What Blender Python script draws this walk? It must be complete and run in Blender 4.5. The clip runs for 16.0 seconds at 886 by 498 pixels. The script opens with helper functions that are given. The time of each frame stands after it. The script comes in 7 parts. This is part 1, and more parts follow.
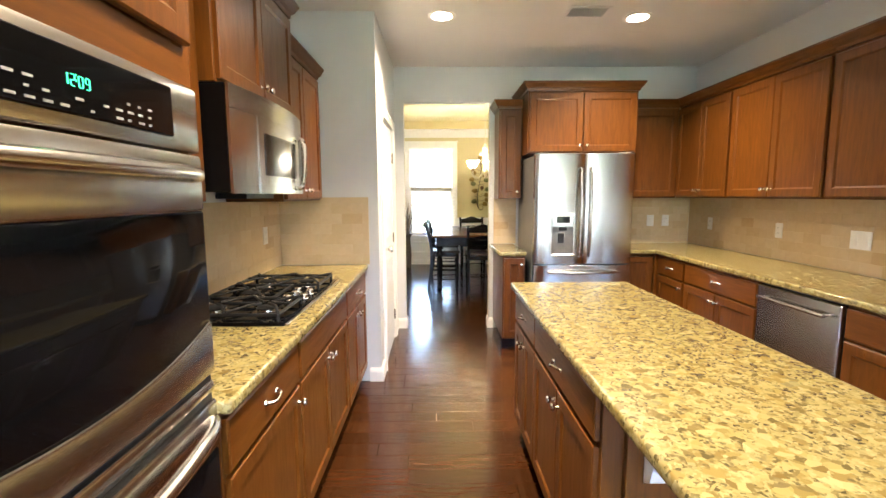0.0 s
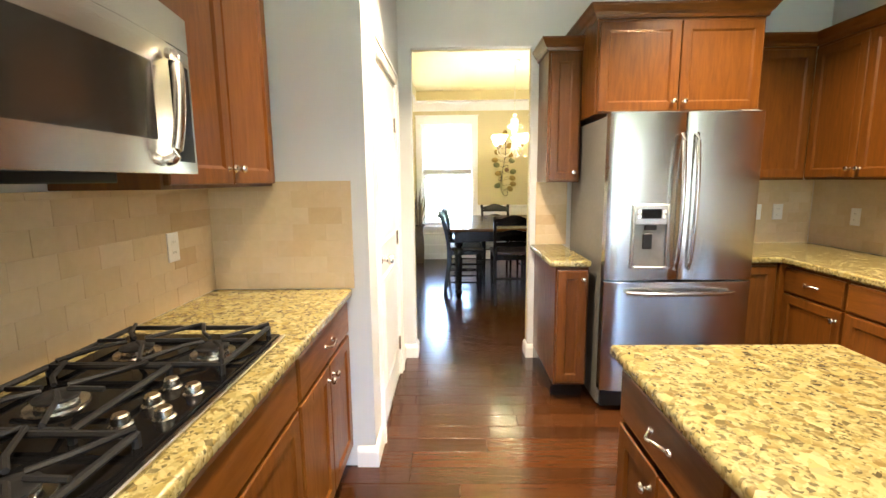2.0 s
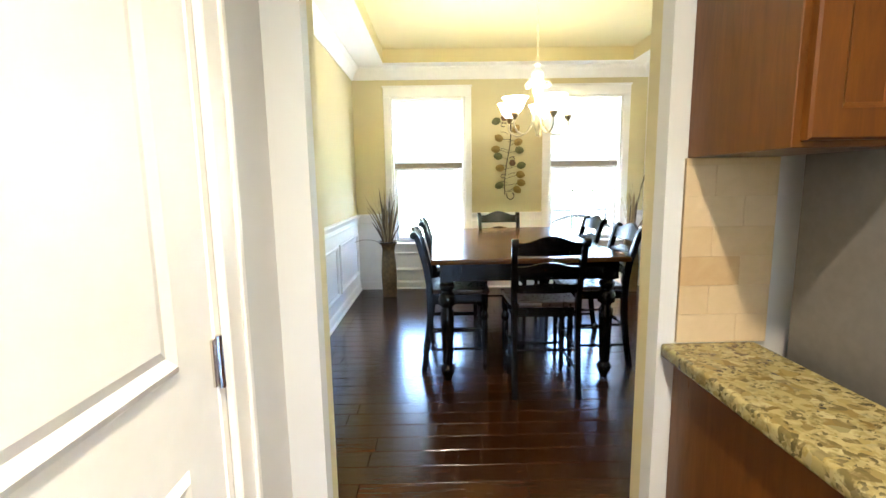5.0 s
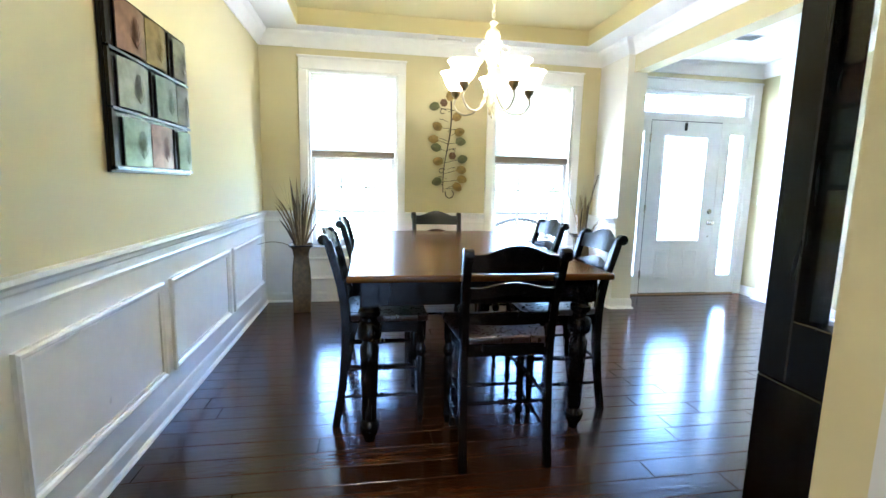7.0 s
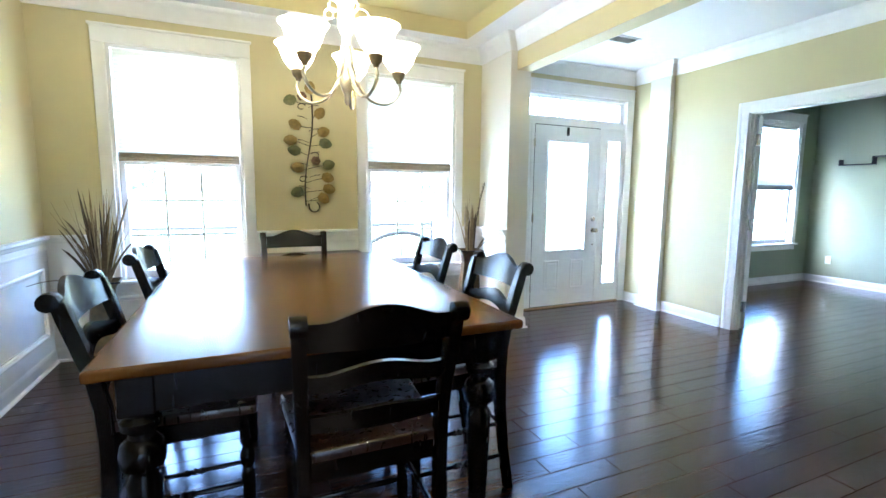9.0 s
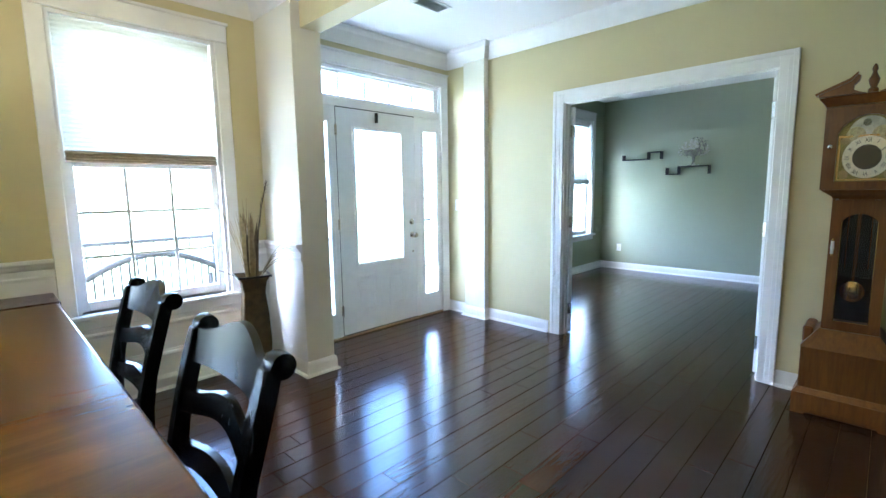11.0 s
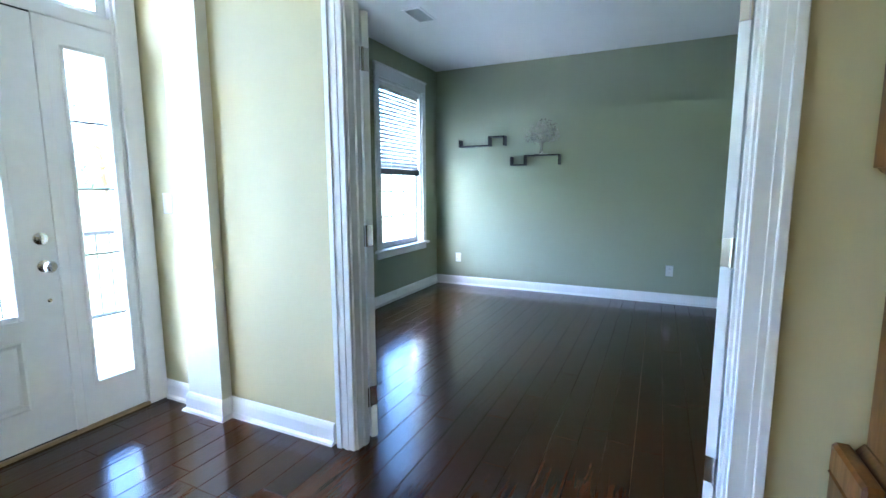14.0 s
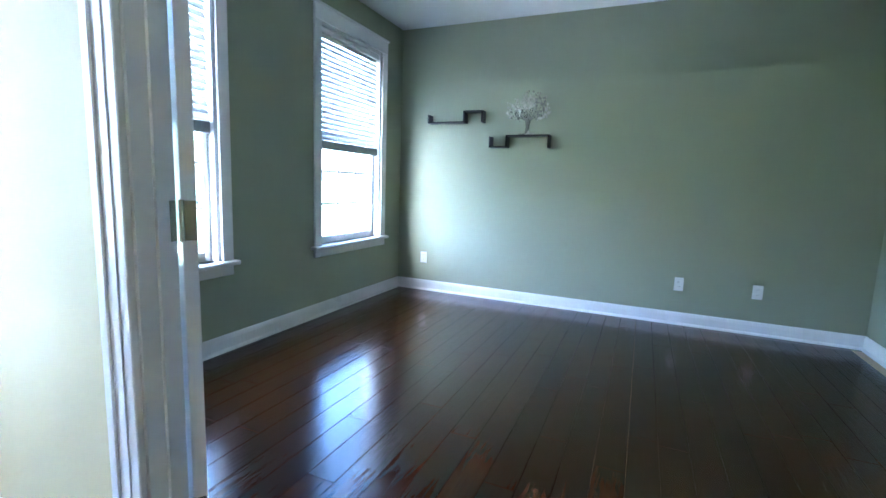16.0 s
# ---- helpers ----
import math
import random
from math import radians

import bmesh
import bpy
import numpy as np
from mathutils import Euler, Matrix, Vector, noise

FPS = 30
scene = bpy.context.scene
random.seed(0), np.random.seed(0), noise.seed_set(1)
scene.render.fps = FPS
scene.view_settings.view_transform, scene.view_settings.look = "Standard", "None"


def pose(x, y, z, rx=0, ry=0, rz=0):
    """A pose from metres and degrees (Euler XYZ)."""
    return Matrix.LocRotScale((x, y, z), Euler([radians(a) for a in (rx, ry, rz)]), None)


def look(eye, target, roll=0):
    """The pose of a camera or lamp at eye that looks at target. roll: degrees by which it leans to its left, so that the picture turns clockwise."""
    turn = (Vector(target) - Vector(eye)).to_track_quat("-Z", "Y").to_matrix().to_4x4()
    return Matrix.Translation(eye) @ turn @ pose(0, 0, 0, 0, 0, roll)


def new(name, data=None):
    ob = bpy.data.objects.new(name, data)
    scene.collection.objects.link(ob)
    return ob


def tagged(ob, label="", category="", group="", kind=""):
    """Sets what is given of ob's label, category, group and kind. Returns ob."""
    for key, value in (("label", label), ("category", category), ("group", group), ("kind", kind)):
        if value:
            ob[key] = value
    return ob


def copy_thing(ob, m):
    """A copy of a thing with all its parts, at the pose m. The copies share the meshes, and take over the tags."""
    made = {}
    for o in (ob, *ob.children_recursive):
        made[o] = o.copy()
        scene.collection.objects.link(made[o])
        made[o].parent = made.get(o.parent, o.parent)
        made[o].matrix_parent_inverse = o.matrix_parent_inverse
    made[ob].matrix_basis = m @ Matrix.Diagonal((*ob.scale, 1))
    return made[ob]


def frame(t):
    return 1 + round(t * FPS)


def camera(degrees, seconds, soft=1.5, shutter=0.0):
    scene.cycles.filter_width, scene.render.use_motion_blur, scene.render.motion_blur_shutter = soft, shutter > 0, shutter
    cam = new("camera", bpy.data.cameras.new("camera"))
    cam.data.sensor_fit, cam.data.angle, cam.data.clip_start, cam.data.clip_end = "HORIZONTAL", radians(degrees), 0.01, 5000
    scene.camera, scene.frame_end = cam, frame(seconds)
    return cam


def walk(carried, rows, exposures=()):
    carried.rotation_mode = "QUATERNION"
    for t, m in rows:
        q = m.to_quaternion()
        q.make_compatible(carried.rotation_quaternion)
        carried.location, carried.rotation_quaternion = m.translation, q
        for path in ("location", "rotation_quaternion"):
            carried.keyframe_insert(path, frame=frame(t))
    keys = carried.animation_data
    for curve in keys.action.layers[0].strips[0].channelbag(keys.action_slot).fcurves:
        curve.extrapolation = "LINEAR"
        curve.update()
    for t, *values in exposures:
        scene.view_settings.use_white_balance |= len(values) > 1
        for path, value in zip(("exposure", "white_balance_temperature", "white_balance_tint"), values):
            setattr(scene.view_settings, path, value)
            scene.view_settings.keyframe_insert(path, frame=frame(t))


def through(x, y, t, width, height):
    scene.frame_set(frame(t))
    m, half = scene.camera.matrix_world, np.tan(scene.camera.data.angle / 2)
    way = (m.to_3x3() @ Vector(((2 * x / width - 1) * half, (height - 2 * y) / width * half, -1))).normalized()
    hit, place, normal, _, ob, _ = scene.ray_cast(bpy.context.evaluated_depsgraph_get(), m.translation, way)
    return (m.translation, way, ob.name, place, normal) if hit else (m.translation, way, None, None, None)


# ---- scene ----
cam = camera(88.5, 16.0)
PATH = [
    (0, (0.007, -0.121, 1.425), (0.031, 1.865, 1.191), -0.3),
    (0.5, (-0.045, 0.076, 1.422), (-0.032, 2.059, 1.168), -0.1),
    (1, (-0.045, 0.385, 1.438), (-0.058, 2.366, 1.159), -0.1),
    (1.5, (-0.035, 0.771, 1.431), (-0.064, 2.749, 1.136), -0.4),
    (2, (-0.043, 1.181, 1.415), (-0.082, 3.158, 1.114), -0.6),
    (2.5, (-0.039, 1.599, 1.41), (-0.085, 3.575, 1.107), -0.9),
    (3, (-0.064, 2.023, 1.402), (-0.107, 4.0, 1.101), -1.2),
    (3.5, (-0.051, 2.449, 1.411), (-0.099, 4.425, 1.106), -1.4),
    (4, (-0.03, 2.837, 1.406), (-0.072, 4.814, 1.109), -1.7),
    (6.3, (-0.016, 4.166, 1.26), (0.198, 6.135, 0.98), 1.1),
    (6.5, (-0.013, 4.224, 1.264), (0.237, 6.188, 0.981), 1.2),
    (7, (0.028, 4.376, 1.263), (0.355, 6.329, 0.985), 1.3),
    (7.5, (0.09, 4.539, 1.272), (0.502, 6.477, 0.999), 1.3),
    (8, (0.171, 4.698, 1.279), (0.69, 6.611, 1.018), 1.2),
    (8.2, (0.215, 4.767, 1.28), (0.782, 6.668, 1.024), 1.1),
    (10.3, (0.662, 5.586, 1.33), (1.875, 7.159, 1.093), -0.3),
    (10.5, (0.772, 5.662, 1.319), (2.045, 7.186, 1.081), -0.4),
    (11, (1.019, 5.824, 1.325), (2.435, 7.214, 1.071), -0.8),
    (11.5, (1.311, 6.0, 1.331), (2.847, 7.251, 1.059), -1.0),
    (12, (1.651, 6.161, 1.35), (3.284, 7.279, 1.065), -1.1),
    (12.5, (1.975, 6.331, 1.35), (3.683, 7.33, 1.059), -0.8),
    (13, (2.303, 6.468, 1.337), (4.056, 7.387, 1.051), -0.4),
    (13.5, (2.649, 6.555, 1.319), (4.426, 7.43, 1.042), -0.2),
    (14, (2.979, 6.64, 1.249), (4.771, 7.488, 0.985), -0.2),
    (14.5, (3.287, 6.707, 1.219), (5.081, 7.546, 0.934), 0.4),
    (15, (3.565, 6.792, 1.195), (5.368, 7.605, 0.898), 1.1),
    (15.5, (3.817, 6.835, 1.146), (5.632, 7.624, 0.86), 1.9),
    (16, (3.994, 6.846, 1.138), (5.811, 7.634, 0.86), 2.1),
]
# the daylight outside is far brighter than the lamps, so the exposure is high throughout
EXPOSURE = [(0, 6.3, 5800, 13), (1.5, 6.4, 5800, 12), (3, 6.55, 5900, 9), (4, 6.42, 5750, 8), (6.5, 6.1, 4850, 9), (8, 6.15, 4800, 9), (10.5, 5.6, 4850, 8), (12.5, 5.62, 4850, 8), (14, 5.58, 4750, 8), (16, 5.75, 4750, 10)]
walk(cam, [(t, look(eye, target, roll)) for t, eye, target, roll in PATH], EXPOSURE)

# ---------------------------------------------------------------- sizes
CEIL, F, R, W = 2.72, 9.295, 4.65, 8.395          # ceiling, front wall, foyer wall, den's far wall
KX0, KX1, KY = -1.17, 2.68, 4.68                  # kitchen walls
DX0, DY0 = -1.03, 4.80                            # dining walls

# ---------------------------------------------------------------- world and lamps
world = bpy.data.worlds.new("sky")
scene.world = world
world.use_nodes = True
wn = world.node_tree.nodes
sky = wn.new("ShaderNodeTexSky")
sky.sky_type, sky.sun_disc = "NISHITA", False
sky.sun_elevation, sky.sun_rotation = radians(45), radians(-90)
sky.air_density, sky.dust_density, sky.ozone_density = 1.0, 4.0, 2.0
world.node_tree.links.new(sky.outputs[0], wn["Background"].inputs[0])
wn["Background"].inputs[1].default_value = 0.15
sun_data = bpy.data.lights.new("sun", "SUN")
sun_data.energy, sun_data.angle, sun_data.color = 2.2, radians(3), (1.0, 0.96, 0.90)
sun = new("sun", sun_data)
sun.matrix_world = look((-10, 0, 10), (0, 0, 0))


def lamp(name, kind, m, energy, color, size=0.1, size_y=None):
    d = bpy.data.lights.new(name, kind)
    d.energy, d.color = energy, color
    if kind == "AREA":
        d.shape, d.size = ("RECTANGLE", size) if size_y else ("DISK", size)
        if size_y:
            d.size_y = size_y
    else:
        d.shadow_soft_size = size
    o = new(name, d)
    o.matrix_world = m
    return o


WARM = (1.0, 0.75, 0.45)
# only the two cans near y = 3.4 show; the other three are invented
CANS = [(0.05, 3.35), (1.49, 3.38), (0.05, 1.2), (0.05, -0.9), (1.49, -0.9)]
for cx, cy in CANS:
    lamp("can_light_lamp", "AREA", pose(cx, cy, CEIL - 0.012), 0.86, WARM, 0.13).data.spread = radians(128)


# ---------------------------------------------------------------- materials
def material(name):
    m = bpy.data.materials.new(name)
    m.use_nodes = True
    return m, m.node_tree.nodes, m.node_tree.links, m.node_tree.nodes["Principled BSDF"]


def coords(n, l, scale=(1, 1, 1), kind="Object"):
    tc, mp = n.new("ShaderNodeTexCoord"), n.new("ShaderNodeMapping")
    mp.inputs["Scale"].default_value = scale
    l.new(tc.outputs[kind], mp.inputs[0])
    return mp.outputs[0]


def noise_tex(n, l, vec, scale, detail=4, rough=0.55, dist=0.0):
    t = n.new("ShaderNodeTexNoise")
    t.inputs["Scale"].default_value, t.inputs["Detail"].default_value = scale, detail
    t.inputs["Roughness"].default_value, t.inputs["Distortion"].default_value = rough, dist
    l.new(vec, t.inputs["Vector"])
    return t.outputs["Fac"]


def ramp(n, l, fac, stops):
    r = n.new("ShaderNodeValToRGB")
    e = r.color_ramp.elements
    while len(e) < len(stops):
        e.new(0.5)
    for k, (p, c) in zip(e, stops):
        k.position, k.color = p, (*c, 1) if len(c) == 3 else c
    l.new(fac, r.inputs[0])
    return r.outputs[0]


def mixed(n, l, fac, a, b, how="MIX"):
    m = n.new("ShaderNodeMix")
    m.data_type, m.blend_type = "RGBA", how
    for sock, v in ((m.inputs[0], fac), (m.inputs[6], a), (m.inputs[7], b)):
        if isinstance(v, (int, float)):
            sock.default_value = v
        elif isinstance(v, tuple):
            sock.default_value = (*v, 1)
        else:
            l.new(v, sock)
    return m.outputs[2]


def maths(n, l, op, a, b=0.0):
    m = n.new("ShaderNodeMath")
    m.operation = op
    for sock, v in zip(m.inputs, (a, b)):
        if isinstance(v, (int, float)):
            sock.default_value = v
        else:
            l.new(v, sock)
    return m.outputs[0]


def bump(n, l, bsdf, height, strength, dist=0.01):
    b = n.new("ShaderNodeBump")
    b.inputs["Strength"].default_value, b.inputs["Distance"].default_value = strength, dist
    l.new(height, b.inputs["Height"])
    l.new(b.outputs[0], bsdf.inputs["Normal"])


def plain(name, color, rough=0.5, metal=0.0, grain=40, vary=0.06, rel=0.05, coat=0.0):
    m, n, l, b = material(name)
    v = coords(n, l)
    f = noise_tex(n, l, v, grain, 5)
    f2 = noise_tex(n, l, v, 1.7, 3)
    c = tuple(min(1, k * (1 + vary)) for k in color)
    d = tuple(k * (1 - vary) for k in color)
    a = ramp(n, l, f, [(0.35, d), (0.65, c)])
    a = mixed(n, l, maths(n, l, "MULTIPLY", f2, vary * 2), a, d)
    l.new(a, b.inputs["Base Color"])
    l.new(ramp(n, l, f2, [(0.3, (rough * 0.85,) * 3), (0.7, (min(1, rough * 1.15),) * 3)]), b.inputs["Roughness"])
    b.inputs["Metallic"].default_value, b.inputs["Coat Weight"].default_value = metal, coat
    if rel:
        bump(n, l, b, f, rel, 0.004)
    return m


def paint(name, color):
    """Rolled wall paint with a fine orange-peel relief."""
    m, n, l, b = material(name)
    v = coords(n, l)
    f, f2 = noise_tex(n, l, v, 260, 3), noise_tex(n, l, v, 0.9, 4)
    a = mixed(n, l, f2, tuple(k * 0.94 for k in color), tuple(min(1, k * 1.05) for k in color))
    l.new(a, b.inputs["Base Color"])
    b.inputs["Roughness"].default_value = 0.62
    bump(n, l, b, f, 0.12, 0.002)
    return m


def wood(name, dark, light, rough=0.3, coat=0.35, stretch=(9, 9, 1.1), scale=5.0, relief=0.06, spec=0.5):
    """Stained wood; the grain runs along the axis with the small stretch."""
    m, n, l, b = material(name)
    v = coords(n, l, stretch)
    info = n.new("ShaderNodeObjectInfo")
    off = n.new("ShaderNodeVectorMath")
    off.operation = "ADD"
    l.new(v, off.inputs[0])
    sc = maths(n, l, "MULTIPLY", info.outputs["Random"], 37.0)
    l.new(sc, off.inputs[1])
    v = off.outputs[0]
    g = noise_tex(n, l, v, scale, 8, 0.62, 0.6)
    g2 = noise_tex(n, l, v, scale * 9, 3, 0.6)
    big = noise_tex(n, l, coords(n, l), 1.3, 3)
    a = ramp(n, l, g, [(0.28, dark), (0.72, light)])
    a = mixed(n, l, maths(n, l, "MULTIPLY", g2, 0.28), a, tuple(k * 0.55 for k in dark))
    a = mixed(n, l, maths(n, l, "MULTIPLY", big, 0.35), a, tuple(0.6 * p + 0.4 * q for p, q in zip(dark, light)))
    hsv = n.new("ShaderNodeHueSaturation")
    l.new(maths(n, l, "ADD", maths(n, l, "MULTIPLY", info.outputs["Random"], 0.24), 0.88), hsv.inputs["Value"])
    l.new(a, hsv.inputs["Color"])
    l.new(hsv.outputs[0], b.inputs["Base Color"])
    l.new(ramp(n, l, g, [(0.2, (rough * 1.25,) * 3), (0.8, (rough * 0.8,) * 3)]), b.inputs["Roughness"])
    b.inputs["Coat Weight"].default_value, b.inputs["Coat Roughness"].default_value = coat, 0.16
    b.inputs["Specular IOR Level"].default_value = spec
    bump(n, l, b, g2, relief, 0.003)
    return m


def floor_wood(name):
    """Hand-scraped dark hardwood planks that run along x."""
    m, n, l, b = material(name)
    info, geo = n.new("ShaderNodeObjectInfo"), n.new("ShaderNodeNewGeometry")
    rnd = maths(n, l, "FRACT", maths(n, l, "ADD", info.outputs["Random"], geo.outputs["Random Per Island"]))
    v = coords(n, l, (0.9, 9, 9))
    off = n.new("ShaderNodeVectorMath")
    off.operation = "ADD"
    l.new(v, off.inputs[0])
    l.new(maths(n, l, "MULTIPLY", rnd, 53.0), off.inputs[1])
    v = off.outputs[0]
    g = noise_tex(n, l, v, 4.5, 8, 0.62, 0.8)
    fine = noise_tex(n, l, v, 30, 3)
    a = ramp(n, l, g, [(0.25, (0.023, 0.0080, 0.0022)), (0.75, (0.062, 0.0222, 0.0058))])
    tone = ramp(n, l, rnd, [(0.0, (0.017, 0.0060, 0.0019)), (0.55, (0.033, 0.0115, 0.0033)), (1.0, (0.062, 0.0215, 0.0060))])
    a = mixed(n, l, 0.5, a, tone)
    l.new(a, b.inputs["Base Color"])
    l.new(ramp(n, l, g, [(0.2, (0.22,) * 3), (0.8, (0.13,) * 3)]), b.inputs["Roughness"])
    b.inputs["Specular IOR Level"].default_value = 0.33
    b.inputs["Coat Weight"].default_value, b.inputs["Coat Roughness"].default_value = 0.06, 0.09
    # scraping: long shallow ripples across the plank
    w = noise_tex(n, l, coords(n, l, (3.2, 22, 1)), 2.3, 2, 0.5)
    h = maths(n, l, "ADD", maths(n, l, "MULTIPLY", w, 1.0), maths(n, l, "MULTIPLY", fine, 0.12))
    bump(n, l, b, h, 0.17, 0.006)
    return m


def granite(name):
    m, n, l, b = material(name)
    v = coords(n, l)
    warp = n.new("ShaderNodeTexNoise")
    warp.inputs["Scale"].default_value = 22
    l.new(v, warp.inputs["Vector"])
    wv = n.new("ShaderNodeVectorMath")
    wv.operation = "MULTIPLY_ADD"
    l.new(warp.outputs["Color"], wv.inputs[0])
    wv.inputs[1].default_value = (0.03, 0.03, 0.03)
    l.new(v, wv.inputs[2])

    def cells(scale):
        t = n.new("ShaderNodeTexVoronoi")
        t.inputs["Scale"].default_value = scale
        l.new(wv.outputs[0], t.inputs["Vector"])
        sep = n.new("ShaderNodeSeparateColor")
        l.new(t.outputs["Color"], sep.inputs[0])
        return sep.outputs[0]

    big, small = cells(46), cells(125)
    a = ramp(n, l, big, [(0.0, (0.115, 0.080, 0.022)), (0.14, (0.23, 0.175, 0.052)), (0.30, (0.33, 0.285, 0.125)), (0.44, (0.19, 0.148, 0.044)),
                         (0.56, (0.060, 0.050, 0.020)), (0.66, (0.24, 0.190, 0.060)), (0.84, (0.37, 0.33, 0.165)), (1.0, (0.095, 0.078, 0.030))])
    d = ramp(n, l, small, [(0.0, (0.022, 0.020, 0.014)), (0.16, (0.070, 0.060, 0.026)), (0.28, (0.20, 0.160, 0.058)), (1.0, (0.34, 0.295, 0.140))])
    pick = ramp(n, l, noise_tex(n, l, v, 30, 4), [(0.44, (0, 0, 0)), (0.54, (1, 1, 1))])
    a = mixed(n, l, maths(n, l, "MULTIPLY", pick, 0.85), a, d)
    cloud = noise_tex(n, l, v, 3.4, 4)
    a = mixed(n, l, maths(n, l, "MULTIPLY", cloud, 0.25), a, (0.22, 0.175, 0.062))
    l.new(a, b.inputs["Base Color"])
    b.inputs["Roughness"].default_value = 0.20
    bump(n, l, b, small, 0.02, 0.002)
    return m


def stone_tile(name):
    m, n, l, b = material(name)
    info = n.new("ShaderNodeObjectInfo")
    v = coords(n, l)
    off = n.new("ShaderNodeVectorMath")
    off.operation = "ADD"
    l.new(v, off.inputs[0])
    l.new(maths(n, l, "MULTIPLY", info.outputs["Random"], 61.0), off.inputs[1])
    f = noise_tex(n, l, off.outputs[0], 16, 6, 0.6, 0.8)
    a = ramp(n, l, f, [(0.25, (0.47, 0.335, 0.175)), (0.75, (0.60, 0.455, 0.265))])
    tone = ramp(n, l, info.outputs["Random"], [(0.0, (0.42, 0.27, 0.11)), (0.10, (0.53, 0.395, 0.215)), (0.6, (0.57, 0.435, 0.255)), (1.0, (0.62, 0.50, 0.32))])
    a = mixed(n, l, 0.5, a, tone)
    l.new(a, b.inputs["Base Color"])
    b.inputs["Roughness"].default_value = 0.42
    bump(n, l, b, f, 0.08, 0.003)
    return m


def steel(name, axis, rough=0.22, color=(0.54, 0.53, 0.51)):
    """Brushed stainless steel; axis: stretch of the brushing."""
    m, n, l, b = material(name)
    f = noise_tex(n, l, coords(n, l, axis), 3.0, 4, 0.6)
    big = noise_tex(n, l, coords(n, l), 2.0, 2)
    l.new(ramp(n, l, f, [(0.3, tuple(k * 0.93 for k in color)), (0.7, color)]), b.inputs["Base Color"])
    l.new(ramp(n, l, big, [(0.3, (rough * 0.85,) * 3), (0.7, (rough * 1.2,) * 3)]), b.inputs["Roughness"])
    b.inputs["Metallic"].default_value = 1.0
    bump(n, l, b, f, 0.05, 0.001)
    return m


def glass(name, tint=(1, 1, 1), rough=0.0):
    """A thin pane: clear, with its own gloss."""
    m, n, l, b = material(name)
    n.remove(b)
    tr, gl, mx, lw = n.new("ShaderNodeBsdfTransparent"), n.new("ShaderNodeBsdfGlossy"), n.new("ShaderNodeMixShader"), n.new("ShaderNodeLayerWeight")
    tr.inputs[0].default_value, gl.inputs["Roughness"].default_value = (*tint, 1), rough
    lw.inputs[0].default_value = 0.5
    f = maths(n, l, "ADD", maths(n, l, "MULTIPLY", maths(n, l, "POWER", lw.outputs["Facing"], 5.0), 0.7), 0.03)
    l.new(f, mx.inputs[0])
    l.new(tr.outputs[0], mx.inputs[1])
    l.new(gl.outputs[0], mx.inputs[2])
    l.new(mx.outputs[0], n["Material Output"].inputs[0])
    return m


def frosted(name):
    """Textured privacy glass that blurs what lies behind it."""
    m, n, l, b = material(name)
    b.inputs["Base Color"].default_value, b.inputs["Roughness"].default_value = (0.97, 0.98, 0.98, 1), 0.42
    b.inputs["Transmission Weight"].default_value, b.inputs["IOR"].default_value = 1.0, 1.18
    bump(n, l, b, noise_tex(n, l, coords(n, l), 55, 3), 0.3, 0.004)
    return m


def glow(name, color, strength):
    m, n, l, b = material(name)
    b.inputs["Base Color"].default_value = (*color, 1)
    b.inputs["Emission Color"].default_value, b.inputs["Emission Strength"].default_value = (*color, 1), strength
    return m


def cloth(name, color, through=0.5):
    """Thin woven shade that lets part of the daylight through."""
    m, n, l, b = material(name)
    f = noise_tex(n, l, coords(n, l, (3, 1, 160)), 2.0, 3)
    c = ramp(n, l, f, [(0.3, tuple(k * 0.82 for k in color)), (0.7, color)])
    l.new(c, b.inputs["Base Color"])
    b.inputs["Roughness"].default_value = 0.8
    t, mx = n.new("ShaderNodeBsdfTranslucent"), n.new("ShaderNodeMixShader")
    l.new(c, t.inputs[0])
    mx.inputs[0].default_value = through
    l.new(b.outputs[0], mx.inputs[1])
    l.new(t.outputs[0], mx.inputs[2])
    l.new(mx.outputs[0], n["Material Output"].inputs[0])
    return m


M_KWALL = paint("kitchen_wall_paint", (0.60, 0.60, 0.60))
M_DWALL = paint("khaki_wall_paint", (0.56, 0.495, 0.28))
M_SAGE = paint("sage_wall_paint", (0.348, 0.366, 0.246))
M_CEIL = paint("ceiling_paint", (0.80, 0.79, 0.77))
M_COLUMN = paint("cream_white_column_paint", (0.74, 0.71, 0.62))
M_TRAY = paint("tray_ceiling_paint", (0.60, 0.52, 0.26))
M_TRIM = plain("white_trim_paint", (0.80, 0.79, 0.77), 0.32, grain=12, vary=0.02, rel=0.02)
M_DOOR = plain("white_door_paint", (0.80, 0.80, 0.79), 0.35, grain=15, vary=0.02, rel=0.02)
M_FLOOR = floor_wood("dark_hardwood")
M_CAB = wood("cherry_cabinet_wood", (0.072, 0.0222, 0.0022), (0.158, 0.0545, 0.0056), 0.32, 0.0, spec=0.34)
M_CABH = wood("cherry_cabinet_wood_level", (0.072, 0.0222, 0.0022), (0.158, 0.0545, 0.0056), 0.32, 0.0, (1.1, 9, 9), spec=0.34)
M_GRAN = granite("gold_granite")
M_TILE = stone_tile("travertine_tile")
M_GROUT = plain("tile_grout", (0.54, 0.42, 0.25), 0.8, grain=120)
M_STEEL = steel("brushed_steel", (1, 1, 90))
M_STEELV = steel("brushed_steel_upright", (90, 90, 1))
M_CHROME = plain("satin_nickel", (0.66, 0.62, 0.56), 0.22, 1.0, rel=0.0, vary=0.03)
